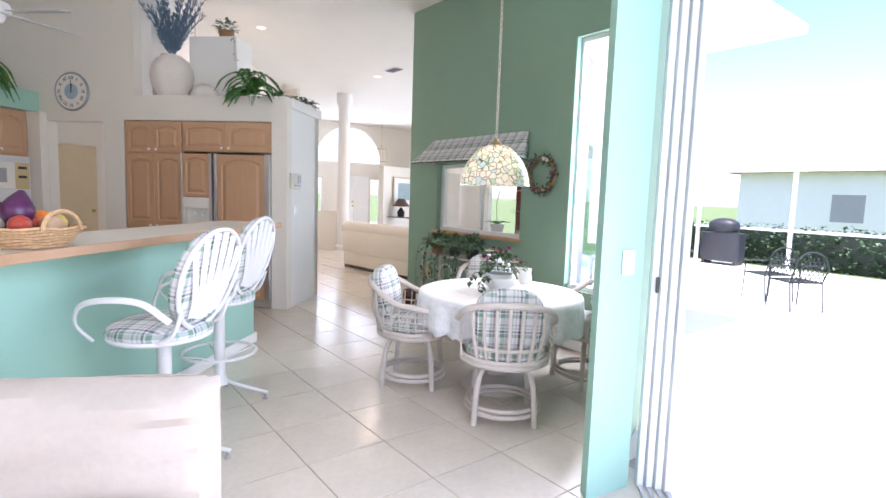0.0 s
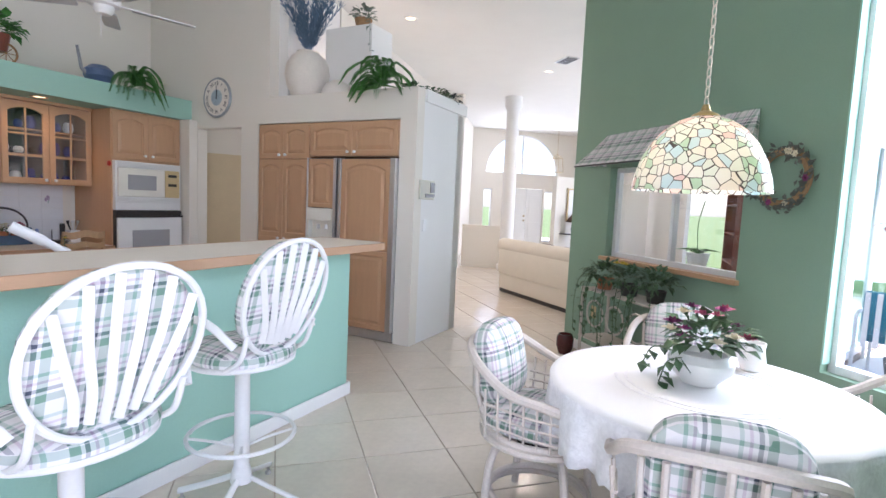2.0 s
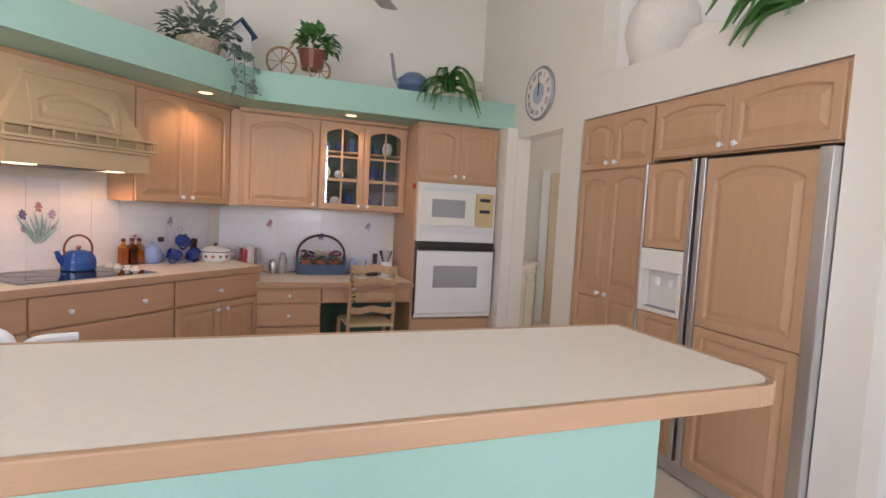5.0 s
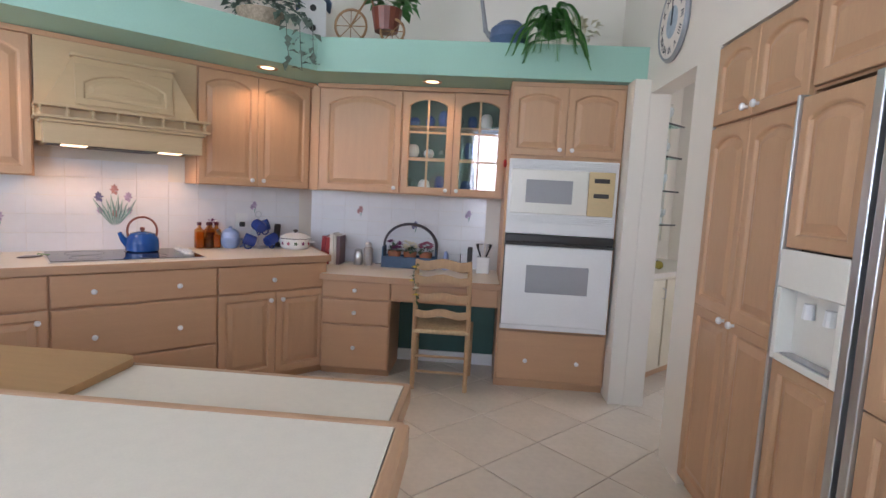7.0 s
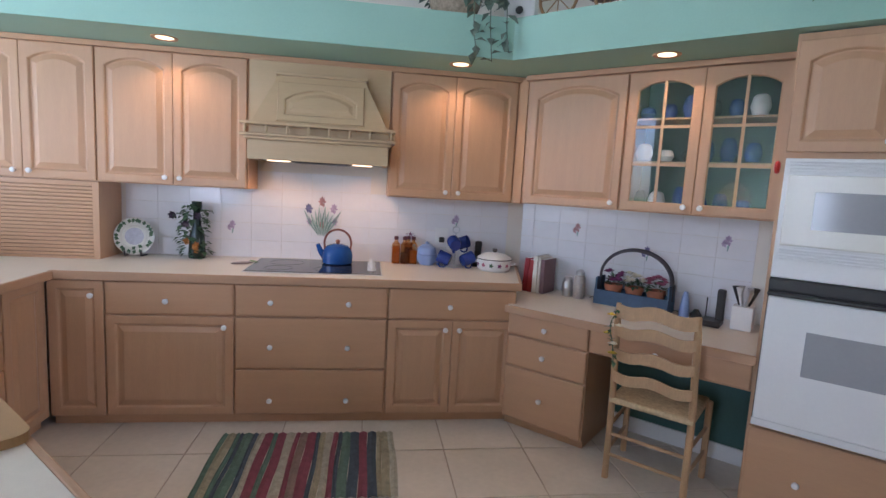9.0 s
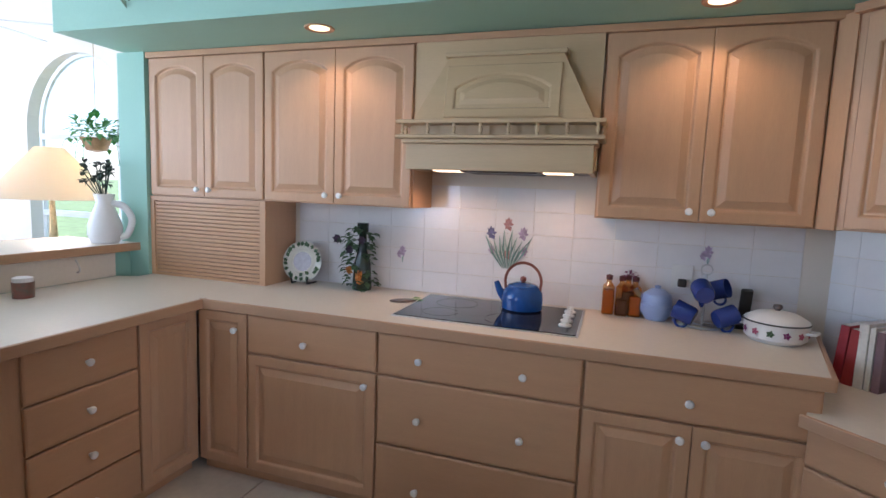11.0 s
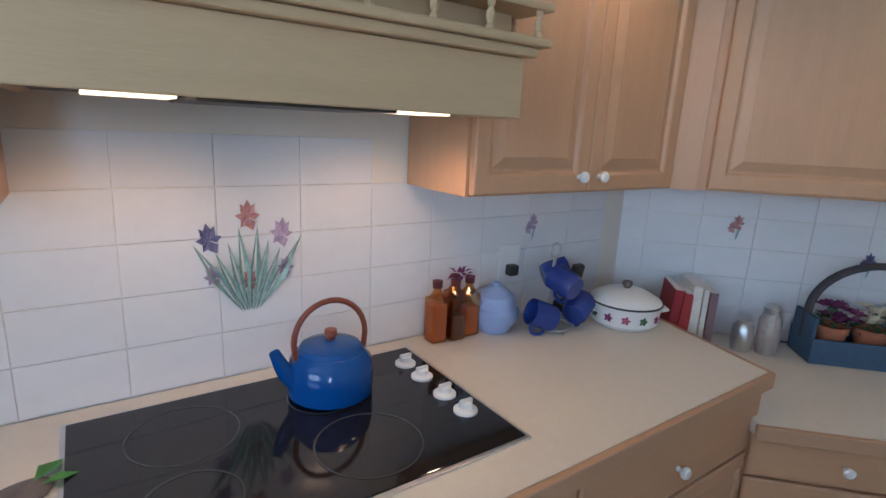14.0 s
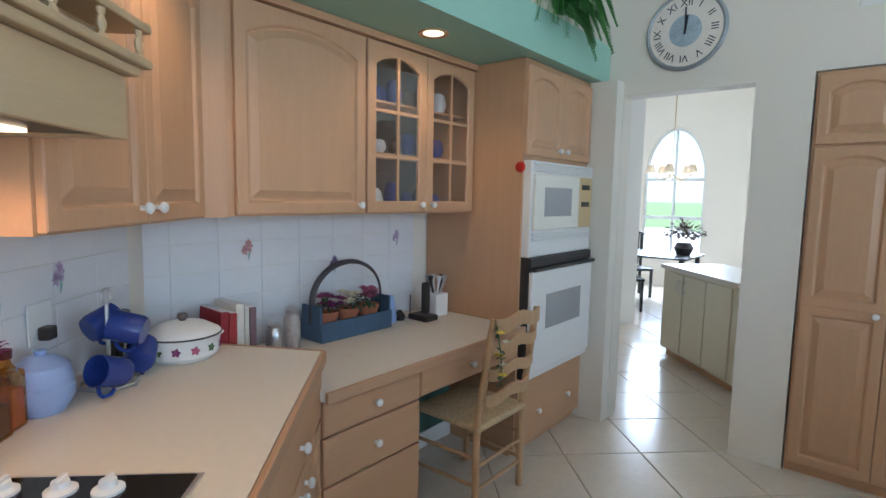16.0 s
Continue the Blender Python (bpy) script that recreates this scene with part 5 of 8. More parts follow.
# big nook window
wd = thing("window_2", pose(0, 0, 0), "tall white framed fixed window of the nook", "window", kind="structure")
bm = bmesh.new()
for a, b, c, d in ((-2.305, -2.26, 0.58, 3.0), (-3.23, -3.185, 0.58, 3.0), (-3.185, -2.305, 0.58, 0.63), (-3.185, -2.305, 2.95, 3.0)):
    box(bm, a, b, -6.53, -6.46, c, d, 0.004)
part("window_frame", bm, M_ALU, wd)
pn = part("pane", box(bmesh.new(), -3.185, -2.305, -6.50, -6.494, 0.63, 2.95), M_GLASS, wd)
pn.visible_shadow = False
bm = bmesh.new()
box(bm, -2.274, -2.262, -6.459, -6.396, 0.631, 2.998)
part("jamb_liner", bm, M_MINT, wd)
bm = box(bmesh.new(), -3.23, 0.50, -6.40, -6.386, 0, 0.10, 0.003)
tagged(part("baseboard", bm, M_TRIM), "white baseboard along the nook wall", "baseboard", kind="structure")

# wreath
wr = thing("wreath", pose(-1.93, -6.392, 1.71, -90), "dark dried leaf wreath hanging on the green wall", "wreath")
bm = tube(bmesh.new(), arc((0, 0, 0.02), 0.165, 0, 345, 23), 0.025, 6, True)
part("ring", bm, M_WICKER, wr)
bm = bmesh.new()
for k in range(190):
    a = rng.uniform(0, 2 * math.pi)
    p = Vector((0.165 * math.cos(a), 0.165 * math.sin(a), 0.025)) + Vector((rng.gauss(0, .02), rng.gauss(0, .02), rng.uniform(0, .02)))
    leaf(bm, p, (-math.sin(a) + rng.gauss(0, .6), math.cos(a) + rng.gauss(0, .6), rng.uniform(0, .6)), (0, 0, 1), rng.uniform(0.03, 0.06), 0.55)
part("leaves", bm, mat("dried_leaf", (0.06, 0.05, 0.035), 0.8, second=(0.12, 0.15, 0.12), mix=1.0), wr)
for k in range(9):
    a = rng.uniform(0, 6.28)
    bloom(wr, (0.165 * math.cos(a), 0.165 * math.sin(a), 0.045), 0.025, FL[2 if k % 2 else 0], rng, 6)

# rattan plant stand
ps = thing("plant_stand", pose(-0.80, -6.20, 0), "pale rattan plant stand holding trailing plants", "plant stand")
for x in (-0.48, 0.48):
    for y in (-0.14, 0.14):
        part("leg", tube(bmesh.new(), [(x, y, 0), (x, y, 0.76)], 0.014, 8), M_RATTAN, ps)
for z in (0.30, 0.74):
    part("shelf", box(bmesh.new(), -0.50, 0.50, -0.15, 0.15, z, z + 0.016, 0.004), M_RATTAN, ps)
for x in (-0.28, 0.0, 0.28):
    part("ring", tube(bmesh.new(), arc((x, 0.14, 0.55), 0.115, 0, 340, 17, "xz"), 0.009, 6, True), M_RATTAN, ps)
for i, (x, n, sz) in enumerate(((0.36, 120, 0.07), (0.02, 60, 0.06), (-0.30, 80, 0.07))):
    pp = thing("potted_ivy", pose(-0.80 + x, -6.20, 0.756), "trailing ivy in a dark pot on the rattan stand", "potted plant")
    part("pot", lathe(bmesh.new(), [(0, 0), (0.06, 0), (0.08, 0.10), (0.07, 0.10), (0.05, 0.02), (0, 0.02)], 16), M_DARK if i else M_TERRA, pp, smooth=True)
    bm = bmesh.new()
    bush(bm, (0, 0, 0.14), 0.16, n, sz, rng)
    for k in range(5):
        vx = rng.uniform(-.15, .2)
        vine(bm, [(vx * .4, 0.05, 0.12), (vx, 0.15, 0.10), (vx * 1.2, 0.19, -0.1), (vx * 1.3, 0.18, rng.uniform(-0.5, -0.25))], 2, 0.055, rng)
    part("foliage", bm, M_LEAF, pp)
    if i == 1:
        for k in range(4):
            bloom(pp, (rng.uniform(-.08, .08), rng.uniform(-.02, .1), 0.26), 0.045, FL[3], rng)
vp = thing("floor_vase", pose(0.12, -6.18, 0), "dark red ceramic jar on the floor by the green wall", "vase")
part("body", lathe(bmesh.new(), [(0, 0), (0.06, 0), (0.085, 0.08), (0.085, 0.16), (0.07, 0.20), (0.06, 0.20), (0.07, 0.15), (0, 0.03)], 20), mat("oxblood_glaze", (0.09, 0.02, 0.02), 0.2, vary=0.2), vp, smooth=True)
ot = thing("wall_outlet", pose(-0.02, -6.397, 0.45), "tan electrical outlet plate on the green wall", "outlet")
part("plate", box(bmesh.new(), -0.04, 0.04, -0.0, 0.008, -0.06, 0.06, 0.002), M_TAN, ot)
sw = thing("light_switch", Matrix.Translation((-4.127, -4.545, 1.17)) @ Matrix.Rotation(radians(82), 4, "Z"), "white light switch plate on the mint post", "switch")
part("plate", box(bmesh.new(), -0.04, 0.04, 0.0, 0.008, -0.06, 0.06, 0.002), M_WHITE, sw)
part("toggle", box(bmesh.new(), -0.008, 0.008, 0.008, 0.018, -0.02, 0.02, 0.002), M_WHITE, sw)

# ---- kitchen things ----
M_BLUE = mat("cobalt_enamel", (0.012, 0.075, 0.30), 0.12, vary=0.08, bump=0.02)
M_PALEBLUE = mat("pale_blue_ceramic", (0.30, 0.40, 0.66), 0.3, vary=0.05, bump=0.05)
M_NAVY = mat("navy_ceramic", (0.025, 0.05, 0.24), 0.25, vary=0.08, bump=0.05)
M_REDWOOD = mat("red_brown_wood", (0.20, 0.055, 0.03), 0.35, vary=0.15)
M_RUSH = mat("woven_rush", (0.50, 0.38, 0.22), 0.85, vary=0.2, scale=30, bump=0.6)
M_CHAIRWOOD = mat("golden_oak", (0.46, 0.29, 0.15), 0.5, vary=0.16, scale=5, bump=0.1, fine=50, stretch=(5, 5, 1))
DZ = CT + 0.001

kt = thing("kettle", pose(0.155, -0.105, CT + 0.0095, 0, 0, 0) @ Matrix.Scale(0.94, 4), "cobalt blue enamel kettle with a wooden knob on the cooktop", "kettle")
part("body", lathe(bmesh.new(), [(0, 0), (0.10, 0), (0.112, 0.008), (0.114, 0.06), (0.108, 0.10), (0.088, 0.125), (0, 0.13)], 32), M_BLUE, kt, smooth=True)
lid = part("lid", lathe(bmesh.new(), [(0.086, 0.125), (0.08, 0.137), (0.04, 0.15), (0, 0.152)], 28), M_BLUE, kt, smooth=True)
part("knob", lathe(bmesh.new(), [(0, 0.15), (0.01, 0.152), (0.018, 0.165), (0.016, 0.18), (0, 0.186)], 14), M_REDWOOD, lid, "red-brown wooden knob", True)
part("spout", tube(bmesh.new(), curve([(-0.09, 0, 0.05), (-0.125, 0, 0.09), (-0.15, 0, 0.145)], 5), [0.03 - 0.0016 * i for i in range(11)], 12), M_BLUE, kt, smooth=True)
part("handle", tube(bmesh.new(), [(0.095, 0, 0.11)] + arc((0, 0, 0.155), 0.10, 0, 180, 14, "xz", 0.105) + [(-0.095, 0, 0.11)], 0.008, 8), M_REDWOOD, kt, "wooden bail handle", True)

pl8 = thing("display_plate", pose(-1.24, 0.0, DZ, 0, 0, 8), "green ivy rimmed plate on a dark stand", "plate")
plate = part("plate", lathe(bmesh.new(), [(0, 0.012), (0.09, 0.012), (0.10, 0.006), (0.155, 0.018), (0.16, 0.02), (0.155, 0.012), (0.10, 0.0), (0, 0.0)], 36), mat("cream_china", (0.74, 0.72, 0.64), 0.2, vary=0.04), pl8, smooth=True, m=pose(0, 0, 0.135, 80) @ Matrix.Scale(0.8, 4))
rg = random.Random(8)
bm = bmesh.new()
for k in range(26):
    a = 2 * math.pi * k / 26
    leaf(bm, (0.118 * math.cos(a), 0.118 * math.sin(a), 0.02), (math.cos(a) + rg.gauss(0, .6), math.sin(a) + rg.gauss(0, .6), 0.08), (0, 0, 1), 0.042, 0.8, 0.02)
part("rim_leaves", bm, M_LEAF, plate)
part("centre", lathe(bmesh.new(), [(0, 0.0135), (0.075, 0.0135)], 24), mat("grey_lilac_glaze", (0.42, 0.40, 0.44), 0.25, vary=0.12, scale=40), plate)
part("stand", tube(bmesh.new(), [(-0.06, 0.06, 0.0), (-0.05, -0.05, 0.008), (-0.05, -0.06, 0.04)], 0.006, 6), M_DARK, pl8)
part("stand", tube(bmesh.new(), [(0.06, 0.06, 0.0), (0.05, -0.05, 0.008), (0.05, -0.06, 0.04)], 0.006, 6), M_DARK, pl8)

bo = thing("ivy_bottle", pose(-0.83, 0.0, DZ), "dark glass bottle wrapped in ivy and dried flowers", "bottle")
part("bottle", lathe(bmesh.new(), [(0, 0), (0.055, 0), (0.058, 0.02), (0.05, 0.16), (0.026, 0.24), (0.022, 0.33), (0.034, 0.35), (0.034, 0.40), (0, 0.40)], 18), mat("dark_green_glass", (0.015, 0.03, 0.02), 0.1, vary=0.1), bo, smooth=True)
bm = bmesh.new()
for k in range(150):
    z = rg.uniform(0.0, 0.38)
    a = rg.uniform(0, 6.28)
    r = 0.06 - 0.05 * z + rg.uniform(0, 0.035)
    leaf(bm, (r * math.cos(a) - 0.03 * math.sin(9 * z), r * math.sin(a) * 0.7, z), (math.cos(a), math.sin(a), rg.uniform(-.6, .3)), (0, 0, 1), rg.uniform(0.035, 0.06), 0.8)
vine(bm, [(-0.02, -0.03, 0.26), (-0.09, -0.04, 0.31), (-0.15, -0.03, 0.30)], 2, 0.05, rg)
part("ivy", bm, M_LEAF, bo)
bm = bmesh.new()
for k in range(10):
    leaf(bm, (rg.uniform(-.04, .04), -0.055, rg.uniform(0.05, 0.13)), (rg.uniform(-1, 1), -0.3, rg.uniform(-.5, 1)), (0, 1, 0), 0.045, 0.7)
part("dried_petals", bm, mat("amber_petal", (0.45, 0.17, 0.03), 0.7, vary=0.2), bo)
bm = bmesh.new()
for p in ((-0.15, -0.03, 0.30), (0.02, -0.04, 0.30), (-0.06, -0.04, 0.24)):
    for k in range(7):
        leaf(bm, p, (math.cos(k), -0.4, math.sin(k)), (0, 1, 0), 0.035, 0.7)
part("grapes", bm, mat("dark_plum", (0.03, 0.012, 0.03), 0.5, vary=0.2), bo)

sr = thing("spoon_rest", pose(-0.48, -0.19, DZ, 0, 0, 35), "dark glazed vegetable shaped spoon rest on the counter", "spoon rest")
bm = cushion(bmesh.new(), 0.075, 0.045, 0.008, 20, 2.0, 0.1)
part("dish", bm, mat("aubergine_glaze", (0.055, 0.035, 0.05), 0.15, second=(0.20, 0.16, 0.12), mix=1.0, scale=20), sr, smooth=True)
bm = bmesh.new()
leaf(bm, (0.05, 0.01, 0.01), (1, 0.3, 0.02), (0, 0, 1), 0.07, 0.6, 0.05)
leaf(bm, (0.05, -0.01, 0.01), (1, -0.5, 0.02), (0, 0, 1), 0.06, 0.5, 0.05)
part("stem_leaf", bm, M_FERN, sr)

M_AMBER = mat("amber_oil", (0.42, 0.15, 0.015), 0.15, vary=0.3, scale=14, bump=0)
M_DARKOIL = mat("dark_vinegar", (0.07, 0.018, 0.008), 0.15, vary=0.3, scale=14, bump=0)
M_OILGLASS = glass_mat("amber_tinted_glass", (0.90, 0.62, 0.28), base=0.06)
for i, (x, y) in enumerate(((0.58, 0.05), (0.645, 0.04), (0.71, 0.05), (0.675, 0.085))):
    b = thing("oil_bottle", pose(x, y, DZ), "small square bottle of amber infused oil with a cork", "bottle", "oil bottles")
    bm = box(bmesh.new(), -0.03, 0.03, -0.03, 0.03, 0, 0.15, 0.008)
    lathe(bm, [(0.028, 0.148), (0.014, 0.168), (0.012, 0.185), (0, 0.185)], 12)
    part("glass", bm, M_OILGLASS, b)
    part("oil", box(bmesh.new(), -0.026, 0.026, -0.026, 0.026, 0.005, (0.13, 0.085, 0.105, 0.12)[i], 0.006), (M_AMBER, M_DARKOIL)[i % 2], b, "amber oil")
    part("cork", lathe(bmesh.new(), [(0, 0.18), (0.016, 0.182), (0.017, 0.205), (0, 0.21)], 12), mat("wax_seal", (0.09, 0.012, 0.012), 0.4) if i == 0 else bpy.data.materials["wax_seal"], b)
bm = bmesh.new()
bunch = thing("dried_sprig", pose(0.68, 0.06, DZ + 0.205), "small sprig of dried flowers on the oil bottles", "dried flowers")
bush(bm, (0, 0, 0.0), 0.03, 26, 0.025, rg)
part("petals", bm, FL[0], bunch)

tp = thing("teapot", pose(0.815, 0.035, DZ), "pale blue ceramic stacking teapot with a cup", "teapot")
part("body", lathe(bmesh.new(), [(0, 0), (0.05, 0), (0.075, 0.04), (0.078, 0.075), (0.072, 0.082), (0.074, 0.09), (0.066, 0.13), (0.035, 0.155), (0.014, 0.16), (0.016, 0.172), (0, 0.178)], 26), M_PALEBLUE, tp, smooth=True)
part("handle", tube(bmesh.new(), arc((0.075, 0, 0.04), 0.035, -85, 85, 10, "xz"), 0.008, 6), M_PALEBLUE, tp, smooth=True)
part("spout", tube(bmesh.new(), curve([(-0.06, 0, 0.10), (-0.09, 0, 0.125), (-0.105, 0, 0.15)], 4), 0.013, 8), M_PALEBLUE, tp, smooth=True)

mt = thing("mug_tree", pose(1.02, -0.03, DZ), "chrome mug tree on the counter", "mug tree")
part("base", tube(bmesh.new(), arc((0, 0, 0.008), 0.08, 0, 340, 17), 0.005, 6, True), M_STEEL, mt)
part("stem", tube(bmesh.new(), [(0, 0, 0.008), (0, 0, 0.26)], 0.006, 8), M_STEEL, mt)
part("loop", tube(bmesh.new(), arc((0, 0, 0.28), 0.025, 0, 330, 11, "xz"), 0.004, 6, True), M_STEEL, mt)
for k in range(3):
    a = radians(120 * k + 20)
    part("foot", tube(bmesh.new(), [(0.0, 0, 0.01), (0.09 * math.cos(a), 0.09 * math.sin(a), 0.004)], 0.005, 6), M_STEEL, mt)
mug0 = None
for x, y, z, rz, tilt in ((-0.085, -0.05, 0.07, 160, 70), (0.085, -0.055, 0.07, 20, 70), (-0.02, -0.075, 0.185, 95, 75), (0.06, 0.05, 0.18, -30, 70)):
    m = pose(1.02 + x, -0.03 + y, DZ + z, 0, 0, rz) @ pose(0, 0, 0, 0, tilt, 0)
    if mug0:
        copy_thing(mug0, m)
        continue
    mug0 = thing("mug", m, "cobalt blue ceramic mug hanging on the mug tree", "mug", "hanging mugs")
    part("cup", lathe(bmesh.new(), [(0, -0.045), (0.04, -0.045), (0.046, -0.03), (0.047, 0.05), (0.043, 0.05), (0.042, -0.03), (0, -0.038)], 22), M_NAVY, mug0, smooth=True)
    part("handle", tube(bmesh.new(), arc((0.045, 0, 0.0), 0.028, -85, 85, 9, "xz"), 0.006, 6), M_NAVY, mug0, smooth=True)
for x, z, nm in ((0.93, 1.17, "white wall outlet plate on the tiles"), (-0.2, 0, "")):
    if nm:
        o = thing("wall_outlet", pose(x, WY - 0.010, z), nm, "outlet")
        part("plate", box(bmesh.new(), -0.05, 0.05, -0.006, 0.0, -0.06, 0.06, 0.002), M_WHITE, o)
        part("plug", box(bmesh.new(), -0.02, 0.02, -0.04, -0.006, -0.05, -0.01, 0.006), M_DARK, o, "black plug")

cs = thing("casserole", pose(1.30, -0.14, DZ, 0, 0, -30), "white enamel casserole painted with fruit and flowers", "casserole dish")
part("pot", lathe(bmesh.new(), [(0, 0), (0.10, 0), (0.122, 0.02), (0.128, 0.085), (0.13, 0.09), (0, 0.088)], 32), M_WHITE, cs, smooth=True)
cl_ = part("lid", lathe(bmesh.new(), [(0.13, 0.09), (0.125, 0.10), (0.08, 0.125), (0.02, 0.135), (0, 0.135)], 32), M_WHITE, cs, smooth=True)
part("rim", tube(bmesh.new(), arc((0, 0, 0.09), 0.13, 0, 352, 43), 0.0035, 6, True), M_DARK, cs, "dark rim")
part("knob", lathe(bmesh.new(), [(0, 0.135), (0.01, 0.136), (0.02, 0.15), (0.016, 0.162), (0, 0.165)], 14), mat("taupe_knob", (0.12, 0.09, 0.08), 0.4), cl_, "brown knob", True)
for sx in (-1, 1):
    part("handle", tube(bmesh.new(), [(sx * 0.122, -0.035, 0.06), (sx * 0.155, -0.025, 0.062), (sx * 0.155, 0.025, 0.062), (sx * 0.122, 0.035, 0.06)], 0.007, 6), M_WHITE, cs, smooth=True)
for k in range(13):
    a = 2 * math.pi * k / 13
    bm = bmesh.new()
    for j in range(5):
        leaf(bm, (0.1275 * math.cos(a), 0.1275 * math.sin(a), 0.05), (-math.sin(a) * math.cos(j * 1.3), math.cos(a) * math.cos(j * 1.3), math.sin(j * 1.3)), (math.cos(a), math.sin(a), 0), 0.018, 0.7, 0)
    part("painted_motif", bm, (FL[1], M_LEAF, FL[0])[k % 3], cs)
ph = thing("cordless_phone", pose(1.21, 0.06, DZ, 12), "black cordless telephone standing in its base", "telephone")
part("handset", box(bmesh.new(), -0.025, 0.025, -0.015, 0.015, 0.02, 0.20, 0.008), M_DARK, ph)
part("base", box(bmesh.new(), -0.04, 0.04, -0.05, 0.04, 0, 0.03, 0.006), M_DARK, ph)

# desk top things, placed along the desk wall
DTZ = DT + 0.001
BK = [((0.30, 0.02, 0.03), 0.035, 0.25), ((0.33, 0.03, 0.03), 0.04, 0.24), ((0.72, 0.68, 0.6), 0.035, 0.27), ((0.66, 0.62, 0.55), 0.02, 0.26), ((0.20, 0.12, 0.13), 0.03, 0.25), ((0.03, 0.16, 0.15), 0.028, 0.23), ((0.05, 0.05, 0.07), 0.03, 0.24)]
q = 1.20
for c, w, h in BK[:5]:
    b = thing("book", M_DESK @ pose(q, 0.93, DTZ, 0, 4 if q < 1.27 else 0, 0), "hardback cookbook standing on the desk", "book", "cookbooks")
    part("cover", box(bmesh.new(), 0, w, 0, 0.19, 0, h, 0.003), mat("book_cloth", c, 0.6, vary=0.1), b)
    part("pages", box(bmesh.new(), 0.004, w - 0.004, 0.004, 0.193, 0.004, h + 0.001), M_CLOTH, b, "cream page block")
    q += w + 0.004
for x, y, h, m_ in ((1.52, 1.03, 0.13, M_STEEL), (1.61, 1.02, 0.19, mat("floral_ceramic", (0.55, 0.5, 0.45), 0.3, second=(0.24, 0.2, 0.2), mix=1.0, scale=40))):
    j = thing("canister", M_DESK @ pose(x, y, DTZ), "patterned canister with a metal lid on the desk", "canister")
    part("jar", lathe(bmesh.new(), [(0, 0), (0.035, 0), (0.042, h * 0.3), (0.04, h * 0.75), (0.028, h * 0.9), (0, h * 0.9)], 18), m_, j, smooth=True)
    part("lid", lathe(bmesh.new(), [(0.03, h * 0.88), (0.032, h), (0.02, h * 1.08), (0, h * 1.1)], 16), M_STEEL, j, smooth=True)

M_BLUEWOOD = mat("slate_blue_painted_wood", (0.055, 0.10, 0.17), 0.6, vary=0.15, bump=0.2)
tr = thing("flower_trug", M_DESK @ pose(1.98, 1.05, DTZ), "slate blue wooden trug with a bentwood handle, holding flower pots", "basket")
for y in (-0.09, 0.078):
    part("side", box(bmesh.new(), -0.24, 0.24, y, y + 0.012, 0, 0.10, 0.003), M_BLUEWOOD, tr)
for x in (-0.24, 0.226):
    part("end", box(bmesh.new(), x, x + 0.014, -0.078, 0.078, 0, 0.18, 0.003), M_BLUEWOOD, tr)
part("bottom", box(bmesh.new(), -0.226, 0.226, -0.078, 0.078, 0.0, 0.012), M_BLUEWOOD, tr)
part("handle", tube(bmesh.new(), [(-0.233, 0, 0.08)] + arc((0, 0, 0.19), 0.233, 180, 0, 22, "xz", 0.195) + [(0.233, 0, 0.08)], 0.016, 8, flat=0.4), mat("dark_bentwood", (0.06, 0.05, 0.055), 0.6, vary=0.2), tr, "dark bentwood handle", True)
for k, x in enumerate((-0.14, 0.0, 0.14)):
    f = thing("flower_pot", M_DESK @ pose(1.98 + x, 1.05, DTZ + 0.013), "terracotta pot of small silk flowers in the trug", "flower pot", "trug pots")
    part("pot", lathe(bmesh.new(), [(0, 0), (0.04, 0), (0.055, 0.10), (0.06, 0.10), (0.06, 0.125), (0.052, 0.125), (0.05, 0.11), (0, 0.10)], 18), M_TERRA, f, smooth=True)
    bm = bmesh.new()
    bush(bm, (0, 0, 0.13), 0.06, 40, 0.04, rg)
    part("foliage", bm, M_LEAF, f)
    for i in range(14):
        bloom(f, (rg.uniform(-.055, .055), rg.uniform(-.06, .05), rg.uniform(.14, .21)), 0.036, (FL[0], FL[2], FL[1])[k], rg, 6)
for x, h, c in ((2.30, 0.16, M_PALEBLUE), (2.37, 0.06, M_DARK)):
    o = thing("desk_bottle", M_DESK @ pose(x, 1.05, DTZ), "small bottle on the desk beside the trug", "bottle")
    part("body", lathe(bmesh.new(), [(0, 0), (0.03, 0), (0.034, 0.03), (0.02, h * .8), (0.012, h), (0, h)], 14), c, o, smooth=True)
uh = thing("utensil_holder", M_DESK @ pose(2.63, 0.99, DTZ), "white square crock with kitchen tools", "utensil holder")
part("crock", box(bmesh.new(), -0.055, 0.055, -0.055, 0.055, 0, 0.14, 0.006), M_WHITE, uh)
for k in range(6):
    a = 2 * math.pi * k / 6
    part("utensil", tube(bmesh.new(), [(0.02 * math.cos(a), 0.02 * math.sin(a), 0.13), (0.05 * math.cos(a), 0.05 * math.sin(a), 0.21), (0.055 * math.cos(a), 0.055 * math.sin(a), 0.25)], [0.006, 0.008, 0.018], 8), (M_DARK, M_WHITE, M_STEEL)[k % 3], uh, smooth=True)
tl = thing("telephone", M_DESK @ pose(2.47, 0.97, DTZ), "black cordless phone on a black base", "telephone")
part("base", box(bmesh.new(), -0.05, 0.06, -0.09, 0.06, 0, 0.035, 0.008), M_DARK, tl)
part("handset", box(bmesh.new(), 0.02, 0.065, -0.02, 0.02, 0.03, 0.22, 0.01), M_DARK, tl)
part("aerial", tube(bmesh.new(), [(-0.04, 0.05, 0.03), (-0.04, 0.05, 0.15)], 0.004, 6), M_DARK, tl)
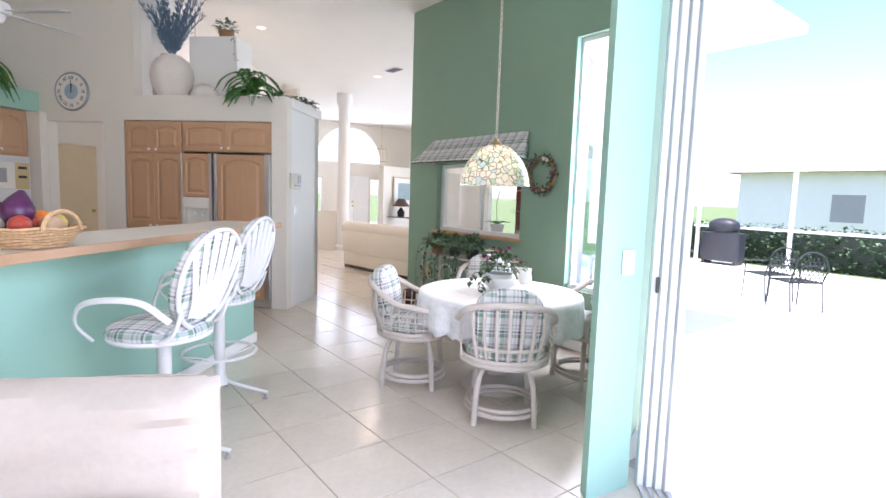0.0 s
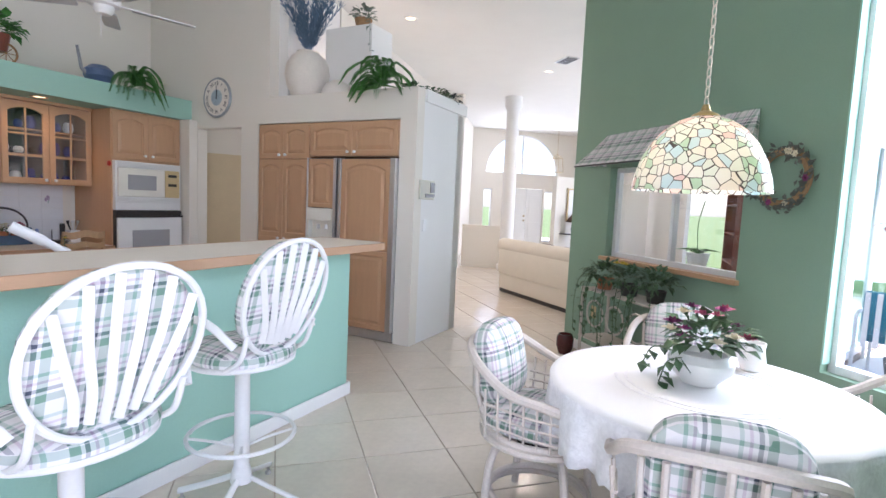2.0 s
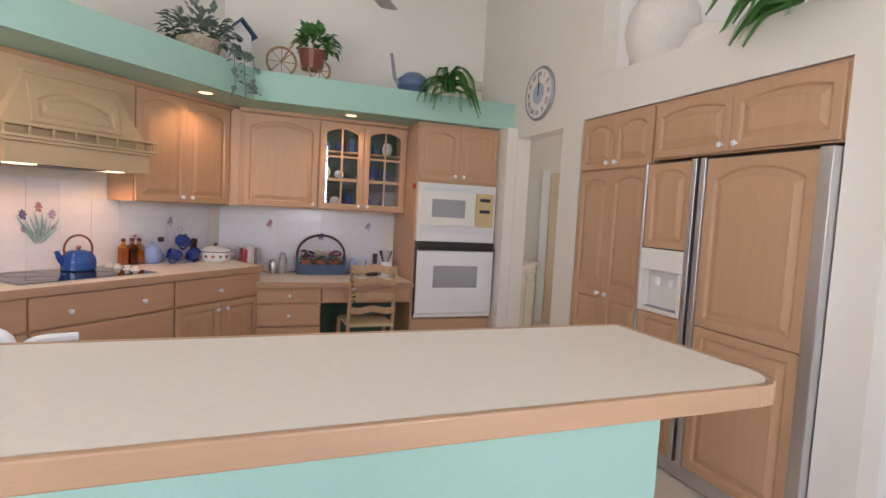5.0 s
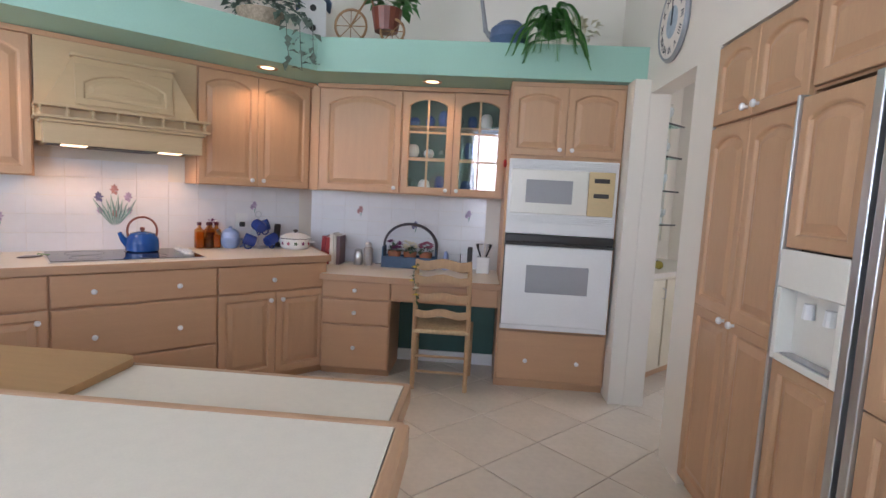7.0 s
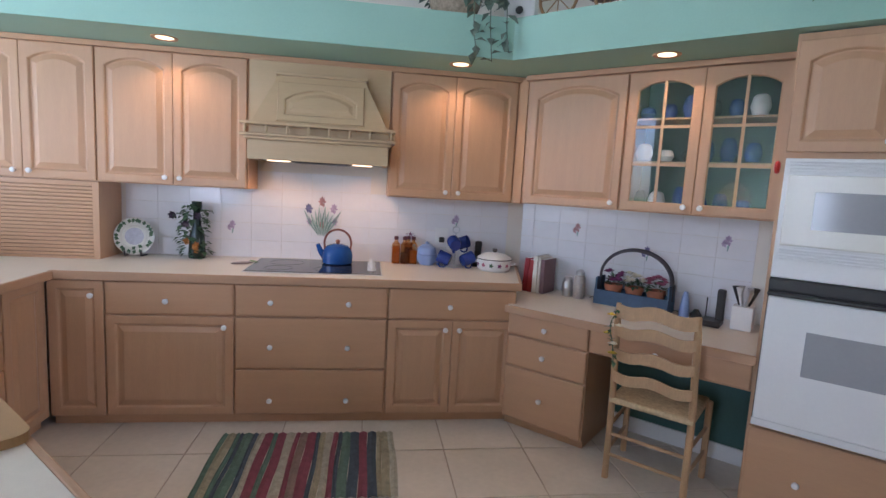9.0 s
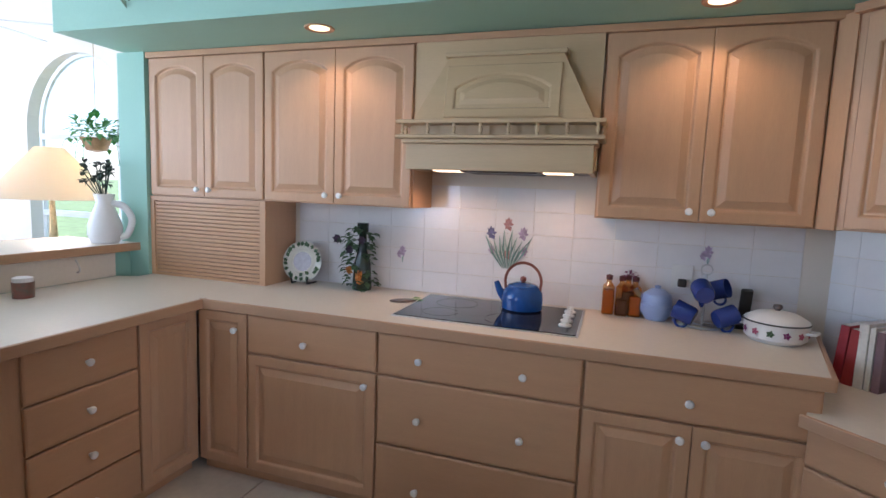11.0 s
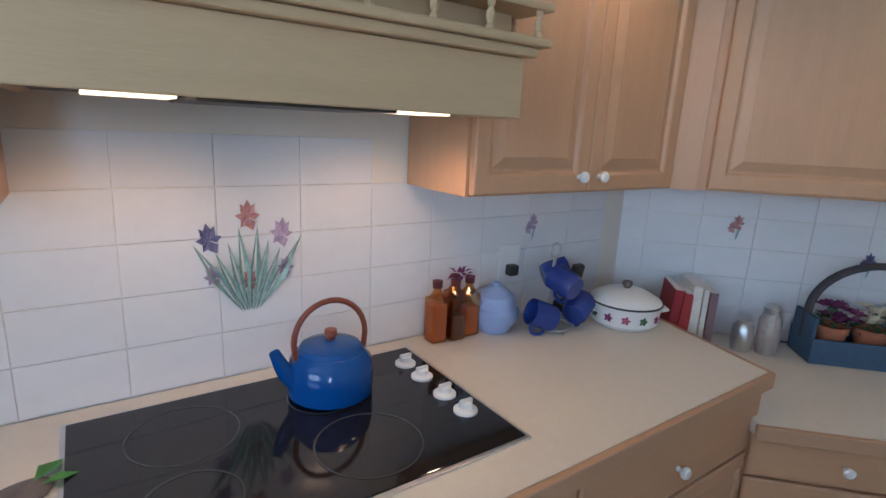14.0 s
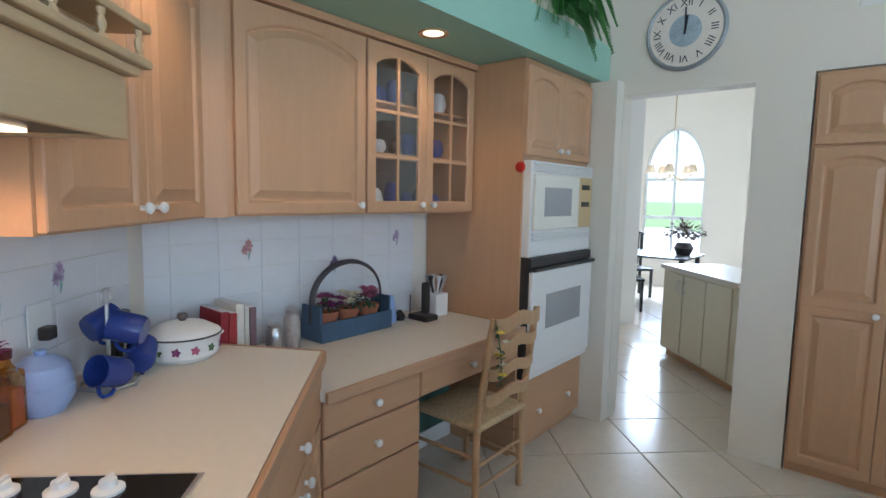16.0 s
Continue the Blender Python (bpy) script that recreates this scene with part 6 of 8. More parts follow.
cbl = thing("phone_cable", M_DESK @ pose(0, 0, 0), "black cable lying along the back of the desk", "cable")
part("wire", tube(bmesh.new(), curve([(1.66, 1.10, DTZ + 0.004), (1.72, 1.16, DTZ + 0.004), (2.2, 1.165, DTZ + 0.004), (2.4, 1.12, DTZ + 0.004), (2.43, 1.04, DTZ + 0.006)], 6), 0.003, 5), M_DARK, cbl)

# china behind the glass doors, coloured mostly dark for the shaded interior
rc = random.Random(3)
for z in (1.495, 1.785, 2.045):
    q = 1.98
    while q < 2.66:
        r = rc.uniform(0.03, 0.055)
        h = rc.uniform(0.06, 0.14)
        c = thing("china_jar", M_DESK @ pose(q, 0.97, z + (0.0 if z < 1.5 else 0.0)), "blue and white china piece behind the cabinet's glass", "china", "cabinet china")
        part("body", lathe(bmesh.new(), [(0, 0), (r * 0.7, 0), (r, h * 0.4), (r * 0.8, h * 0.85), (r * 0.5, h), (0, h)], 14), (M_WHITE, M_NAVY, M_DARK, M_NAVY)[rc.randrange(4)], c, smooth=True)
        q += 2 * r + 0.03

# ladder-back chair at the desk
lc = thing("ladder_back_chair", M_DESK @ pose(2.34, 0.47, 0), "golden oak ladder-back chair with a rush seat at the desk", "chair")
for x in (-0.20, 0.20):
    part("back_leg", tube(bmesh.new(), curve([(x, -0.18, 0), (x, -0.18, 0.45), (x * 0.98, -0.22, 0.75), (x * 0.96, -0.25, 1.0)], 5), [0.018] * 14 + [0.015, 0.013], 8), M_CHAIRWOOD, lc, smooth=True)
    part("front_leg", tube(bmesh.new(), [(x * 1.1, 0.20, 0), (x * 1.1, 0.20, 0.45)], 0.018, 8), M_CHAIRWOOD, lc, smooth=True)
    for z in (0.16, 0.30):
        part("side_stretcher", tube(bmesh.new(), [(x, -0.18, z), (x * 1.1, 0.20, z)], 0.010, 7), M_CHAIRWOOD, lc)
for z in (0.14, 0.26):
    part("front_stretcher", tube(bmesh.new(), [(-0.20, -0.18, z), (0.20, -0.18, z)], 0.010, 7), M_CHAIRWOOD, lc)
part("seat", box(bmesh.new(), -0.215, 0.215, -0.20, 0.215, 0.435, 0.47, 0.012), M_RUSH, lc, "woven rush seat")
for k, z in enumerate((0.60, 0.73, 0.86, 0.97)):
    bm = bmesh.new()
    y = -0.195 - 0.13 * (z - 0.5)
    hh = 0.028 if k < 3 else 0.035
    lo = [(x, y - 0.02 * (1 - (x / 0.2) ** 2), z - hh + 0.012 * math.cos(x * 24)) for x in [-0.195 + 0.39 * i / 14 for i in range(15)]]
    for a, b in zip(lo, lo[1:]):
        vs = [bm.verts.new(p) for p in (a, b, (b[0], b[1], b[2] + 2 * hh), (a[0], a[1], a[2] + 2 * hh), (a[0], a[1] - 0.014, a[2]), (b[0], b[1] - 0.014, b[2]), (b[0], b[1] - 0.014, b[2] + 2 * hh), (a[0], a[1] - 0.014, a[2] + 2 * hh))]
        for f in ((0, 1, 2, 3), (4, 5, 6, 7), (0, 1, 5, 4), (3, 2, 6, 7)):
            bm.faces.new([vs[i] for i in f])
    part("back_slat", bm, M_CHAIRWOOD, lc)
gar = thing("chair_garland", M_DESK @ pose(2.15, 0.20, 0.97), "small dried flower garland tied to the chair back", "garland")
bm = bmesh.new()
vine(bm, [(0, 0, 0), (-0.02, -0.03, -0.08), (0.0, -0.03, -0.18), (0.01, -0.02, -0.28)], 1, 0.03, rg)
part("greenery", bm, M_LEAF, gar)
for k in range(5):
    bloom(gar, (rg.uniform(-.03, .03), -0.035, -0.05 * k - 0.03), 0.03, FL[2 if k % 2 else 3], rg, 6)

# rag rug
rug = thing("rag_rug", pose(0.05, -1.10, 0.002), "striped rag rug in muted green, cream and plum on the tiles", "rug")
RC = [(0.10, 0.16, 0.12), (0.36, 0.33, 0.25), (0.20, 0.05, 0.07), (0.30, 0.26, 0.17), (0.06, 0.08, 0.10), (0.22, 0.15, 0.12)]
rm = [mat("rag_stripe", c, 0.95, vary=0.3, scale=25, bump=0.8, fine=120) for c in RC]
rr = random.Random(4)
x = -0.50
while x < 0.5:
    w = rr.uniform(0.022, 0.06)
    bm = bmesh.new()
    n = 14
    for i in range(n):
        y0, y1 = -0.34 + 0.68 * i / n, -0.34 + 0.68 * (i + 1) / n
        dx0, dx1 = 0.004 * math.sin(9 * y0 + 30 * x), 0.004 * math.sin(9 * y1 + 30 * x)
        vs = [bm.verts.new(p) for p in ((x + dx0, y0, 0.0), (x + w + dx0, y0, 0.0), (x + w + dx1, y1, 0.0), (x + dx1, y1, 0.0), (x + w / 2 + dx0, y0, 0.011), (x + w / 2 + dx1, y1, 0.011))]
        bm.faces.new((vs[0], vs[4], vs[5], vs[3]))
        bm.faces.new((vs[4], vs[1], vs[2], vs[5]))
    part("stripe", bm, rm[rr.randrange(6)], rug)
    x += w * 0.96

cbd = thing("cutting_board", Matrix.Translation((*W(1.34, -2.29), CT + 0.001)) @ Matrix.Rotation(radians(-45), 4, "Z"), "wooden cutting board lying on the counter", "cutting board")
part("board", prism(bmesh.new(), rounded(-0.30, 0.30, -0.17, 0.17, 0.04), 0, 0.022), mat("maple_board", (0.38, 0.22, 0.09), 0.5, vary=0.15, scale=4, bump=0.1, stretch=(1, 12, 1), mix=0.9), cbd)

# painted irises on the tiles
def motif(m, blooms, label):
    ob = thing("painted_tile_motif", m, label, "tile painting")
    for x, z, r, mm in blooms:
        bm = bmesh.new()
        for k, (a, q, w) in enumerate(((90, 1.15, 0.5), (62, 1.0, 0.45), (118, 1.0, 0.45), (10, 0.8, 0.6), (170, 0.8, 0.6), (-70, 0.95, 0.7), (-125, 0.8, 0.6))):
            a = radians(a) - 1.5 * x
            leaf(bm, (x, -0.0006 * (k % 3), z), (math.cos(a), 0, math.sin(a)), (0, -1, 0), r * q, w, 0.0)
        part("petals", bm, mm, ob)
    return ob


M_IRIS = [mat("iris_mauve", (0.42, 0.32, 0.46), 0.3, vary=0.5, scale=40), mat("iris_rose", (0.46, 0.23, 0.22), 0.3, vary=0.5, scale=40), mat("iris_indigo", (0.15, 0.14, 0.27), 0.3, vary=0.5, scale=40)]
M_STEM = mat("iris_stem_green", (0.27, 0.42, 0.38), 0.3, vary=0.35, scale=30)
ir = motif(pose(0.02, WY - 0.0055, 1.127), [(0.0, 0.255, 0.04, M_IRIS[1]), (-0.095, 0.20, 0.04, M_IRIS[2]), (0.085, 0.205, 0.04, M_IRIS[0]), (-0.09, 0.105, 0.03, M_IRIS[0]), (0.095, 0.11, 0.03, M_IRIS[0]), (0.0, 0.085, 0.03, M_IRIS[1])], "bouquet of irises painted on white tiles behind the cooktop")
for x in (-0.13, -0.09, -0.05, -0.02, 0.02, 0.05, 0.09, 0.135):
    bm = bmesh.new()
    leaf(bm, (x * 0.15, 0.0005, 0.0), (x, 0, 0.22), (0, -1, 0), 0.21 + 0.03 * math.cos(x * 40), 0.13, 0.0)
    part("stem", bm, M_STEM, ir)
for m, mm in ((pose(-0.62, WY - 0.0055, 1.165), 0), (pose(1.04, WY - 0.0055, 1.28), 0), (M_DESK @ pose(1.49, DS - 0.0055, 1.28), 1), (M_DESK @ pose(2.0, DS - 0.0055, 1.165), 2), (M_DESK @ pose(2.48, DS - 0.0055, 1.29), 0)):
    mo = motif(m, [(0, 0.02, 0.035, M_IRIS[mm]), (-0.02, 0.0, 0.025, M_IRIS[mm])], "single iris painted on a white tile")
    bm = bmesh.new()
    leaf(bm, (0, 0.0005, -0.05), (0.1, 0, 1), (0, -1, 0), 0.06, 0.2, 0)
    part("stem", bm, M_STEM, mo)

# ---- above the soffit and the refrigerator ----
LZ = 2.587
def plant(name, m, label, pot, pot_m, n, size, radius, seed, vines=(), material=None, z=0.1):
    r_ = random.Random(seed)
    ob = thing(name, m, label, "plant")
    part("pot", lathe(bmesh.new(), pot, 18), pot_m, ob, smooth=True)
    bm = bmesh.new()
    bush(bm, (0, 0, z), radius, n, size, r_)
    for v in vines:
        vine(bm, v, 2, size * 0.9, r_)
    part("foliage", bm, material or M_LEAF, ob)
    return ob


BASKET = [(0, 0), (0.12, 0), (0.17, 0.13), (0.16, 0.13), (0.11, 0.02), (0, 0.02)]
plant("basket_plant", pose(0.86, -0.42, LZ), "trailing grey-green ivy in a woven basket on the soffit", BASKET, mat("pale_wicker", (0.42, 0.33, 0.24), 0.8, vary=0.3, scale=30, bump=0.6), 220, 0.085, 0.27, 11,
      [[(0.05 + .1 * k, -0.18, 0.12), (0.07 + .1 * k, -0.27, 0.08), (0.08 + .1 * k, -0.285, -0.1), (0.1 + .1 * k, -0.28, -0.22 - 0.06 * (k % 2))] for k in range(3)], M_DUSTY, 0.16)
bh = thing("birdhouse", pose(1.33, -0.30, LZ, 0, 0, -25), "white birdhouse with a slate blue roof on the soffit", "birdhouse")
part("box", prism(bmesh.new(), [(-0.10, -0.08), (0.10, -0.08), (0.10, 0.08), (-0.10, 0.08)], 0, 0.34), M_WHITE, bh)
bm = bmesh.new()
gab = [bm.verts.new((x, y, z)) for y in (-0.08, 0.08) for x, z in ((-0.10, 0.34), (0.10, 0.34), (0, 0.44))]
for f in ((0, 1, 2), (3, 5, 4), (0, 2, 5, 3), (1, 4, 5, 2)):
    bm.faces.new([gab[i] for i in f])
part("gable", bm, M_WHITE, bh)
for sx in (-1, 1):
    part("roof", box(bmesh.new(), -0.005, 0.19, -0.12, 0.12, 0, 0.016, 0.003), M_BLUEWOOD, bh, m=pose(0, 0, 0.455, 0, 45, 0) if sx > 0 else pose(0, 0, 0.455, 0, 135, 0))
# no holes cut: dark discs give the shade inside the two entrances
for z in (0.29, 0.14):
    part("entrance_shade", lathe(bmesh.new(), [(0, 0.001), (0.026, 0.001)], 14), M_DARK, bh, m=pose(0, -0.081, z, 90))
# bicycle planter
bp = thing("bicycle_planter", M_DESK @ pose(1.72, 0.58, LZ), "brown wicker tricycle planter with a leafy plant", "planter")
for x, r in ((-0.20, 0.12), (0.12, 0.09)):
    w = part("wheel", tube(bmesh.new(), arc((x, -0.06, r), r, 0, 345, 23, "xz"), 0.010, 6, True), M_WICKER, bp)
    bm = bmesh.new()
    for k in range(4):
        a = math.pi * k / 4
        tube(bm, [(x - r * math.cos(a), -0.06, r - r * math.sin(a)), (x + r * math.cos(a), -0.06, r + r * math.sin(a))], 0.004, 4)
    part("spokes", bm, M_WICKER, w)
part("frame", tube(bmesh.new(), curve([(-0.20, -0.06, 0.12), (-0.12, -0.06, 0.26), (-0.06, -0.06, 0.33), (0.0, -0.04, 0.2), (0.12, -0.04, 0.12)], 5), 0.008, 6), M_WICKER, bp)
part("basket", lathe(bmesh.new(), [(0, 0.10), (0.09, 0.10), (0.12, 0.26), (0.11, 0.26), (0.08, 0.12), (0, 0.12)], 16), M_REDWOOD, bp, m=pose(0.06, 0, 0))
bm = bmesh.new()
bush(bm, (0.08, 0, 0.30), 0.18, 120, 0.10, random.Random(9), width=0.75)
part("foliage", bm, M_FERN, bp)
# watering can, fern, blossom branch
wc = thing("watering_can", M_DESK @ pose(2.72, 0.60, LZ), "slate blue metal watering can on the soffit", "watering can")
part("body", lathe(bmesh.new(), [(0, 0), (0.10, 0), (0.15, 0.08), (0.14, 0.15), (0.08, 0.20), (0, 0.20)], 20), mat("slate_blue_metal", (0.09, 0.14, 0.25), 0.45, vary=0.15, bump=0.2), wc, smooth=True)
part("spout", tube(bmesh.new(), [(-0.10, 0, 0.06), (-0.18, 0, 0.14), (-0.22, 0, 0.36)], [0.03, 0.018, 0.014], 8), mat("grey_metal", (0.25, 0.25, 0.26), 0.5, 0.3), wc, smooth=True)
fern("fern", M_DESK @ pose(3.00, 0.42, LZ + 0.03), "green silk fern drooping over the soffit edge", 24, 0.30, 21, 0.9, 190, 350, 0.75)
bt = thing("blossom_branch", M_DESK @ pose(3.22, 0.44, LZ), "white silk blossom branch beside the fern", "silk flowers")
bm = bmesh.new()
bush(bm, (0, 0, 0.08), 0.13, 60, 0.06, rg)
part("petals", bm, FL[2], bt)
# pots on the left of the soffit, seen at its end
plant("ivy_pot", pose(-1.75, -0.5, LZ), "trailing ivy on the soffit's end", BASKET, M_WICKER, 100, 0.08, 0.2, 15, [[(-0.1 + .12 * k, -0.1, 0.1), (-0.12 + .12 * k, -0.19, 0.02), (-0.12 + .12 * k, -0.2, -0.12)] for k in range(3)], M_LEAF, 0.12)

# refrigerator block: vase with plumes, shell, white box, ferns
FZ = LEDGE + 0.001
def FP(u, v, z=FZ, rz=0):
    return M_FRIDGE @ pose(u, v, z, 0, 0, rz)
va = thing("plaster_vase", FP(1.25, 3.98), "large white plaster vase holding blue pampas plumes", "vase")
part("vase", lathe(bmesh.new(), [(0, 0), (0.15, 0), (0.18, 0.04), (0.235, 0.15), (0.258, 0.27), (0.24, 0.38), (0.19, 0.47), (0.14, 0.505), (0.125, 0.52), (0.13, 0.535), (0.115, 0.535), (0.105, 0.50), (0, 0.4)], 30), M_PLASTER, va, smooth=True)
rp = random.Random(12)
M_PLUME = mat("slate_blue_plume", (0.15, 0.23, 0.33), 0.95, vary=0.25, scale=15, bump=0.3)
for k in range(34):
    a, t = rp.uniform(0, 6.28), rp.uniform(0.05, 0.62)
    d = Vector((math.cos(a) * t, math.sin(a) * t * 0.6, 1)).normalized()
    L = rp.uniform(0.50, 0.85)
    bm = bmesh.new()
    b0 = Vector((0, 0, 0.48))
    c = curve([b0, b0 + d * L * 0.5, b0 + d * L + Vector((d.x, d.y, -0.1)) * 0.12], 5)
    for i in range(2, len(c)):
        for _ in range(5):
            leaf(bm, c[i], d + Vector((rp.gauss(0, .3), rp.gauss(0, .3), rp.gauss(0, .2))), (1, 0, 0), 0.10, 0.07, 0.1)
    tube(bm, c, 0.003, 4)
    part("plume", bm, M_PLUME, va)
sh = thing("plaster_shell", FP(1.72, 3.93), "white plaster shell ornament on the ledge", "ornament")
part("shell", lathe(bmesh.new(), [(0, 0), (0.17, 0), (0.17, 0.05), (0.13, 0.13), (0.06, 0.17), (0, 0.18)], 24), M_PLASTER, sh, smooth=True)
wb = thing("white_pedestal", FP(1.72, 4.28), "white painted pedestal box behind the vase", "pedestal")
part("box", box(bmesh.new(), -0.30, 0.34, -0.2, 0.2, 0, 0.80, 0.004), M_WHITEWALL, wb)
plant("ivy_pot", FP(1.88, 4.16, FZ + 0.802), "ivy trailing from the white pedestal", [(0, 0), (0.08, 0), (0.1, 0.08), (0, 0.08)], M_WICKER, 90, 0.06, 0.14, 17, [[(0.08, -0.05, 0.08), (0.14, -0.08, 0.05), (0.15, -0.08, -0.12), (0.16, -0.08, -0.3)]], M_DUSTY, 0.1)
fern("fern", FP(2.44, 3.72, FZ + 0.03), "green silk fern spilling over the ledge", 32, 0.36, 31, 0.8, 150, 400, 0.5)
for k, (u, v) in enumerate(((2.72, 3.9), (2.80, 4.2), (2.84, 4.45))):
    gv = thing("ledge_greenery", FP(u, v), "dark silk greenery lying along the ledge edge", "plant")
    bm = bmesh.new()
    bush(bm, (0, 0, 0.0), 0.15, 60, 0.07, rp, 0.5)
    part("foliage", bm, M_LEAF if k < 2 else M_DARKLEAF, gv)

# wall clock
ck_ = thing("wall_clock", M_FRIDGE @ pose(0.09, FQ - 0.002, 2.60), "round white wall clock with roman numerals, showing twelve", "clock")
tilt = pose(0, 0, 0, 90)
part("case", lathe(bmesh.new(), [(0, 0.0), (0.235, 0.0), (0.24, 0.012), (0.225, 0.03), (0.215, 0.022), (0, 0.022)], 44), mat("pewter_rim", (0.32, 0.34, 0.36), 0.4, 0.3), ck_, smooth=True, m=tilt)
face = part("face", lathe(bmesh.new(), [(0, 0.023), (0.213, 0.023)], 44), M_PLASTER, ck_, "off-white face", m=tilt)
part("centre_print", lathe(bmesh.new(), [(0, 0.0235), (0.095, 0.0235)], 32), mat("pale_blue_print", (0.38, 0.46, 0.52), 0.6, vary=0.2, scale=20), ck_, m=tilt)
M_INK = mat("dark_ink", (0.03, 0.035, 0.05), 0.6)
ROMAN = ["XII", "I", "II", "III", "IIII", "V", "VI", "VII", "VIII", "IX", "X", "XI"]
for k, txt in enumerate(ROMAN):
    a = radians(90 - 30 * k)
    fc = bpy.data.curves.new("numeral", "FONT")
    fc.body, fc.size, fc.extrude, fc.align_x, fc.align_y = txt, 0.062, 0.0008, "CENTER", "CENTER"
    fc.materials.append(M_INK)
    o = new("numeral", fc)
    o.parent = ck_
    o.matrix_basis = tilt @ pose(0.165 * math.cos(a), 0.165 * math.sin(a), 0.0245, 0, 0, -30 * k)
for L, w, a in ((0.14, 0.008, 1), (0.09, 0.012, -6)):
    part("pointer", box(bmesh.new(), -w / 2, w / 2, -0.02, L, 0.026, 0.029), M_INK, ck_, m=tilt @ pose(0, 0, 0, 0, 0, a))

# thermostat and switch on the block's end wall
th = thing("alarm_keypad", Matrix.Translation((*W(3.94, -2.891), 1.585)) @ Matrix.Rotation(radians(-45), 4, "Z"), "cream alarm keypad with a dark display on the white end wall", "keypad")
part("plate", box(bmesh.new(), -0.15, 0.15, -0.02, 0, -0.10, 0.095, 0.006), mat("aged_cream_plastic", (0.62, 0.59, 0.49), 0.6, vary=0.04), th)
part("display", box(bmesh.new(), 0.055, 0.145, -0.024, -0.02, -0.03, 0.075), M_DARK, th)
part("keys", box(bmesh.new(), -0.05, 0.145, -0.024, -0.02, -0.078, -0.042), M_DARK, th)
ls = thing("light_switch", Matrix.Translation((*W(3.94, -2.891), 1.22)) @ Matrix.Rotation(radians(-45), 4, "Z"), "white light switch on the white end wall", "switch")
part("plate", box(bmesh.new(), -0.04, 0.04, -0.006, 0, -0.06, 0.06, 0.002), M_WHITE, ls)

# ceiling fan
def ceiling_fan(m, drop):
    f = thing("ceiling_fan", m, "white five-blade ceiling fan hanging at rest", "ceiling fan", "ceiling fans")
    part("rod", tube(bmesh.new(), [(0, 0, 0.12), (0, 0, drop)], 0.014, 8), M_WMETAL, f)
    part("canopy", lathe(bmesh.new(), [(0, drop - 0.06), (0.03, drop - 0.06), (0.07, drop - 0.01), (0.07, drop), (0, drop)], 18), M_WMETAL, f, smooth=True)
    part("motor", lathe(bmesh.new(), [(0, -0.06), (0.05, -0.06), (0.07, -0.03), (0.075, 0.0), (0.11, 0.01), (0.12, 0.05), (0.10, 0.10), (0.03, 0.13), (0, 0.13)], 24), M_WMETAL, f, smooth=True)
    part("pull_chain", tube(bmesh.new(), [(0.03, 0.03, -0.05), (0.03, 0.03, -0.22)], 0.003, 5), M_WMETAL, f)
    for k in range(5):
        a = part("blade_arm", box(bmesh.new(), 0.09, 0.24, -0.02, 0.02, 0.025, 0.035, 0.003), M_WMETAL, f, m=pose(0, 0, 0, 0, 0, 72 * k + 10))
        bm = prism(bmesh.new(), rounded(0.20, 0.68, -0.065, 0.065, 0.04), 0.018, 0.026)
        part("blade", bm, mat("grey_white_blade", (0.55, 0.54, 0.53), 0.4, vary=0.05) if "grey_white_blade" not in bpy.data.materials else bpy.data.materials["grey_white_blade"], f, m=pose(0, 0, 0, 10, 0, 72 * k + 10))
    return f


fan1 = ceiling_fan(pose(0.46, -2.07, 2.87), CEIL - 2.87)
copy_thing(fan1, pose(-4.78, 0.35, 2.86, 0, 0, 20))

# fruit basket on the bar
fbk = thing("fruit_basket", Matrix.Translation((*W(-0.05, -3.25), BT + 0.001)), "round wicker basket piled with fruit and vegetables on the bar", "basket")
bm = bmesh.new()
for k in range(7):
    tube(bm, [((0.16 + 0.012 * k) * math.cos(2 * math.pi * j / 32) * 1.0, (0.16 + 0.012 * k) * math.sin(2 * math.pi * j / 32), 0.012 + k * 0.014 + 0.004 * math.sin(8 * math.pi * j / 32 * 2 + k)) for j in range(32)], 0.009, 5, True)
lathe(bm, [(0, 0.002), (0.165, 0.002), (0.165, 0.01), (0, 0.01)], 24)
part("weave", bm, mat("light_wicker", (0.48, 0.30, 0.15), 0.7, vary=0.25, scale=30, bump=0.4), fbk, smooth=True)
for a in (35, 215):
    part("handle", tube(bmesh.new(), arc((0, 0, 0), 0.09, 0, 180, 12, "xz"), 0.010, 6), bpy.data.materials["light_wicker"], fbk, smooth=True, m=pose(0.235 * math.cos(radians(a)), 0.235 * math.sin(radians(a)), 0.09, 0, 0, a + 90))
FRU = [("orange", (0.75, 0.20, 0.02), 0.05), ("aubergine", (0.07, 0.01, 0.06), 0.07), ("potato", (0.45, 0.30, 0.18), 0.055), ("apple", (0.40, 0.05, 0.03), 0.048), ("banana", (0.7, 0.5, 0.1), 0.045), ("garlic", (0.7, 0.62, 0.5), 0.045)]
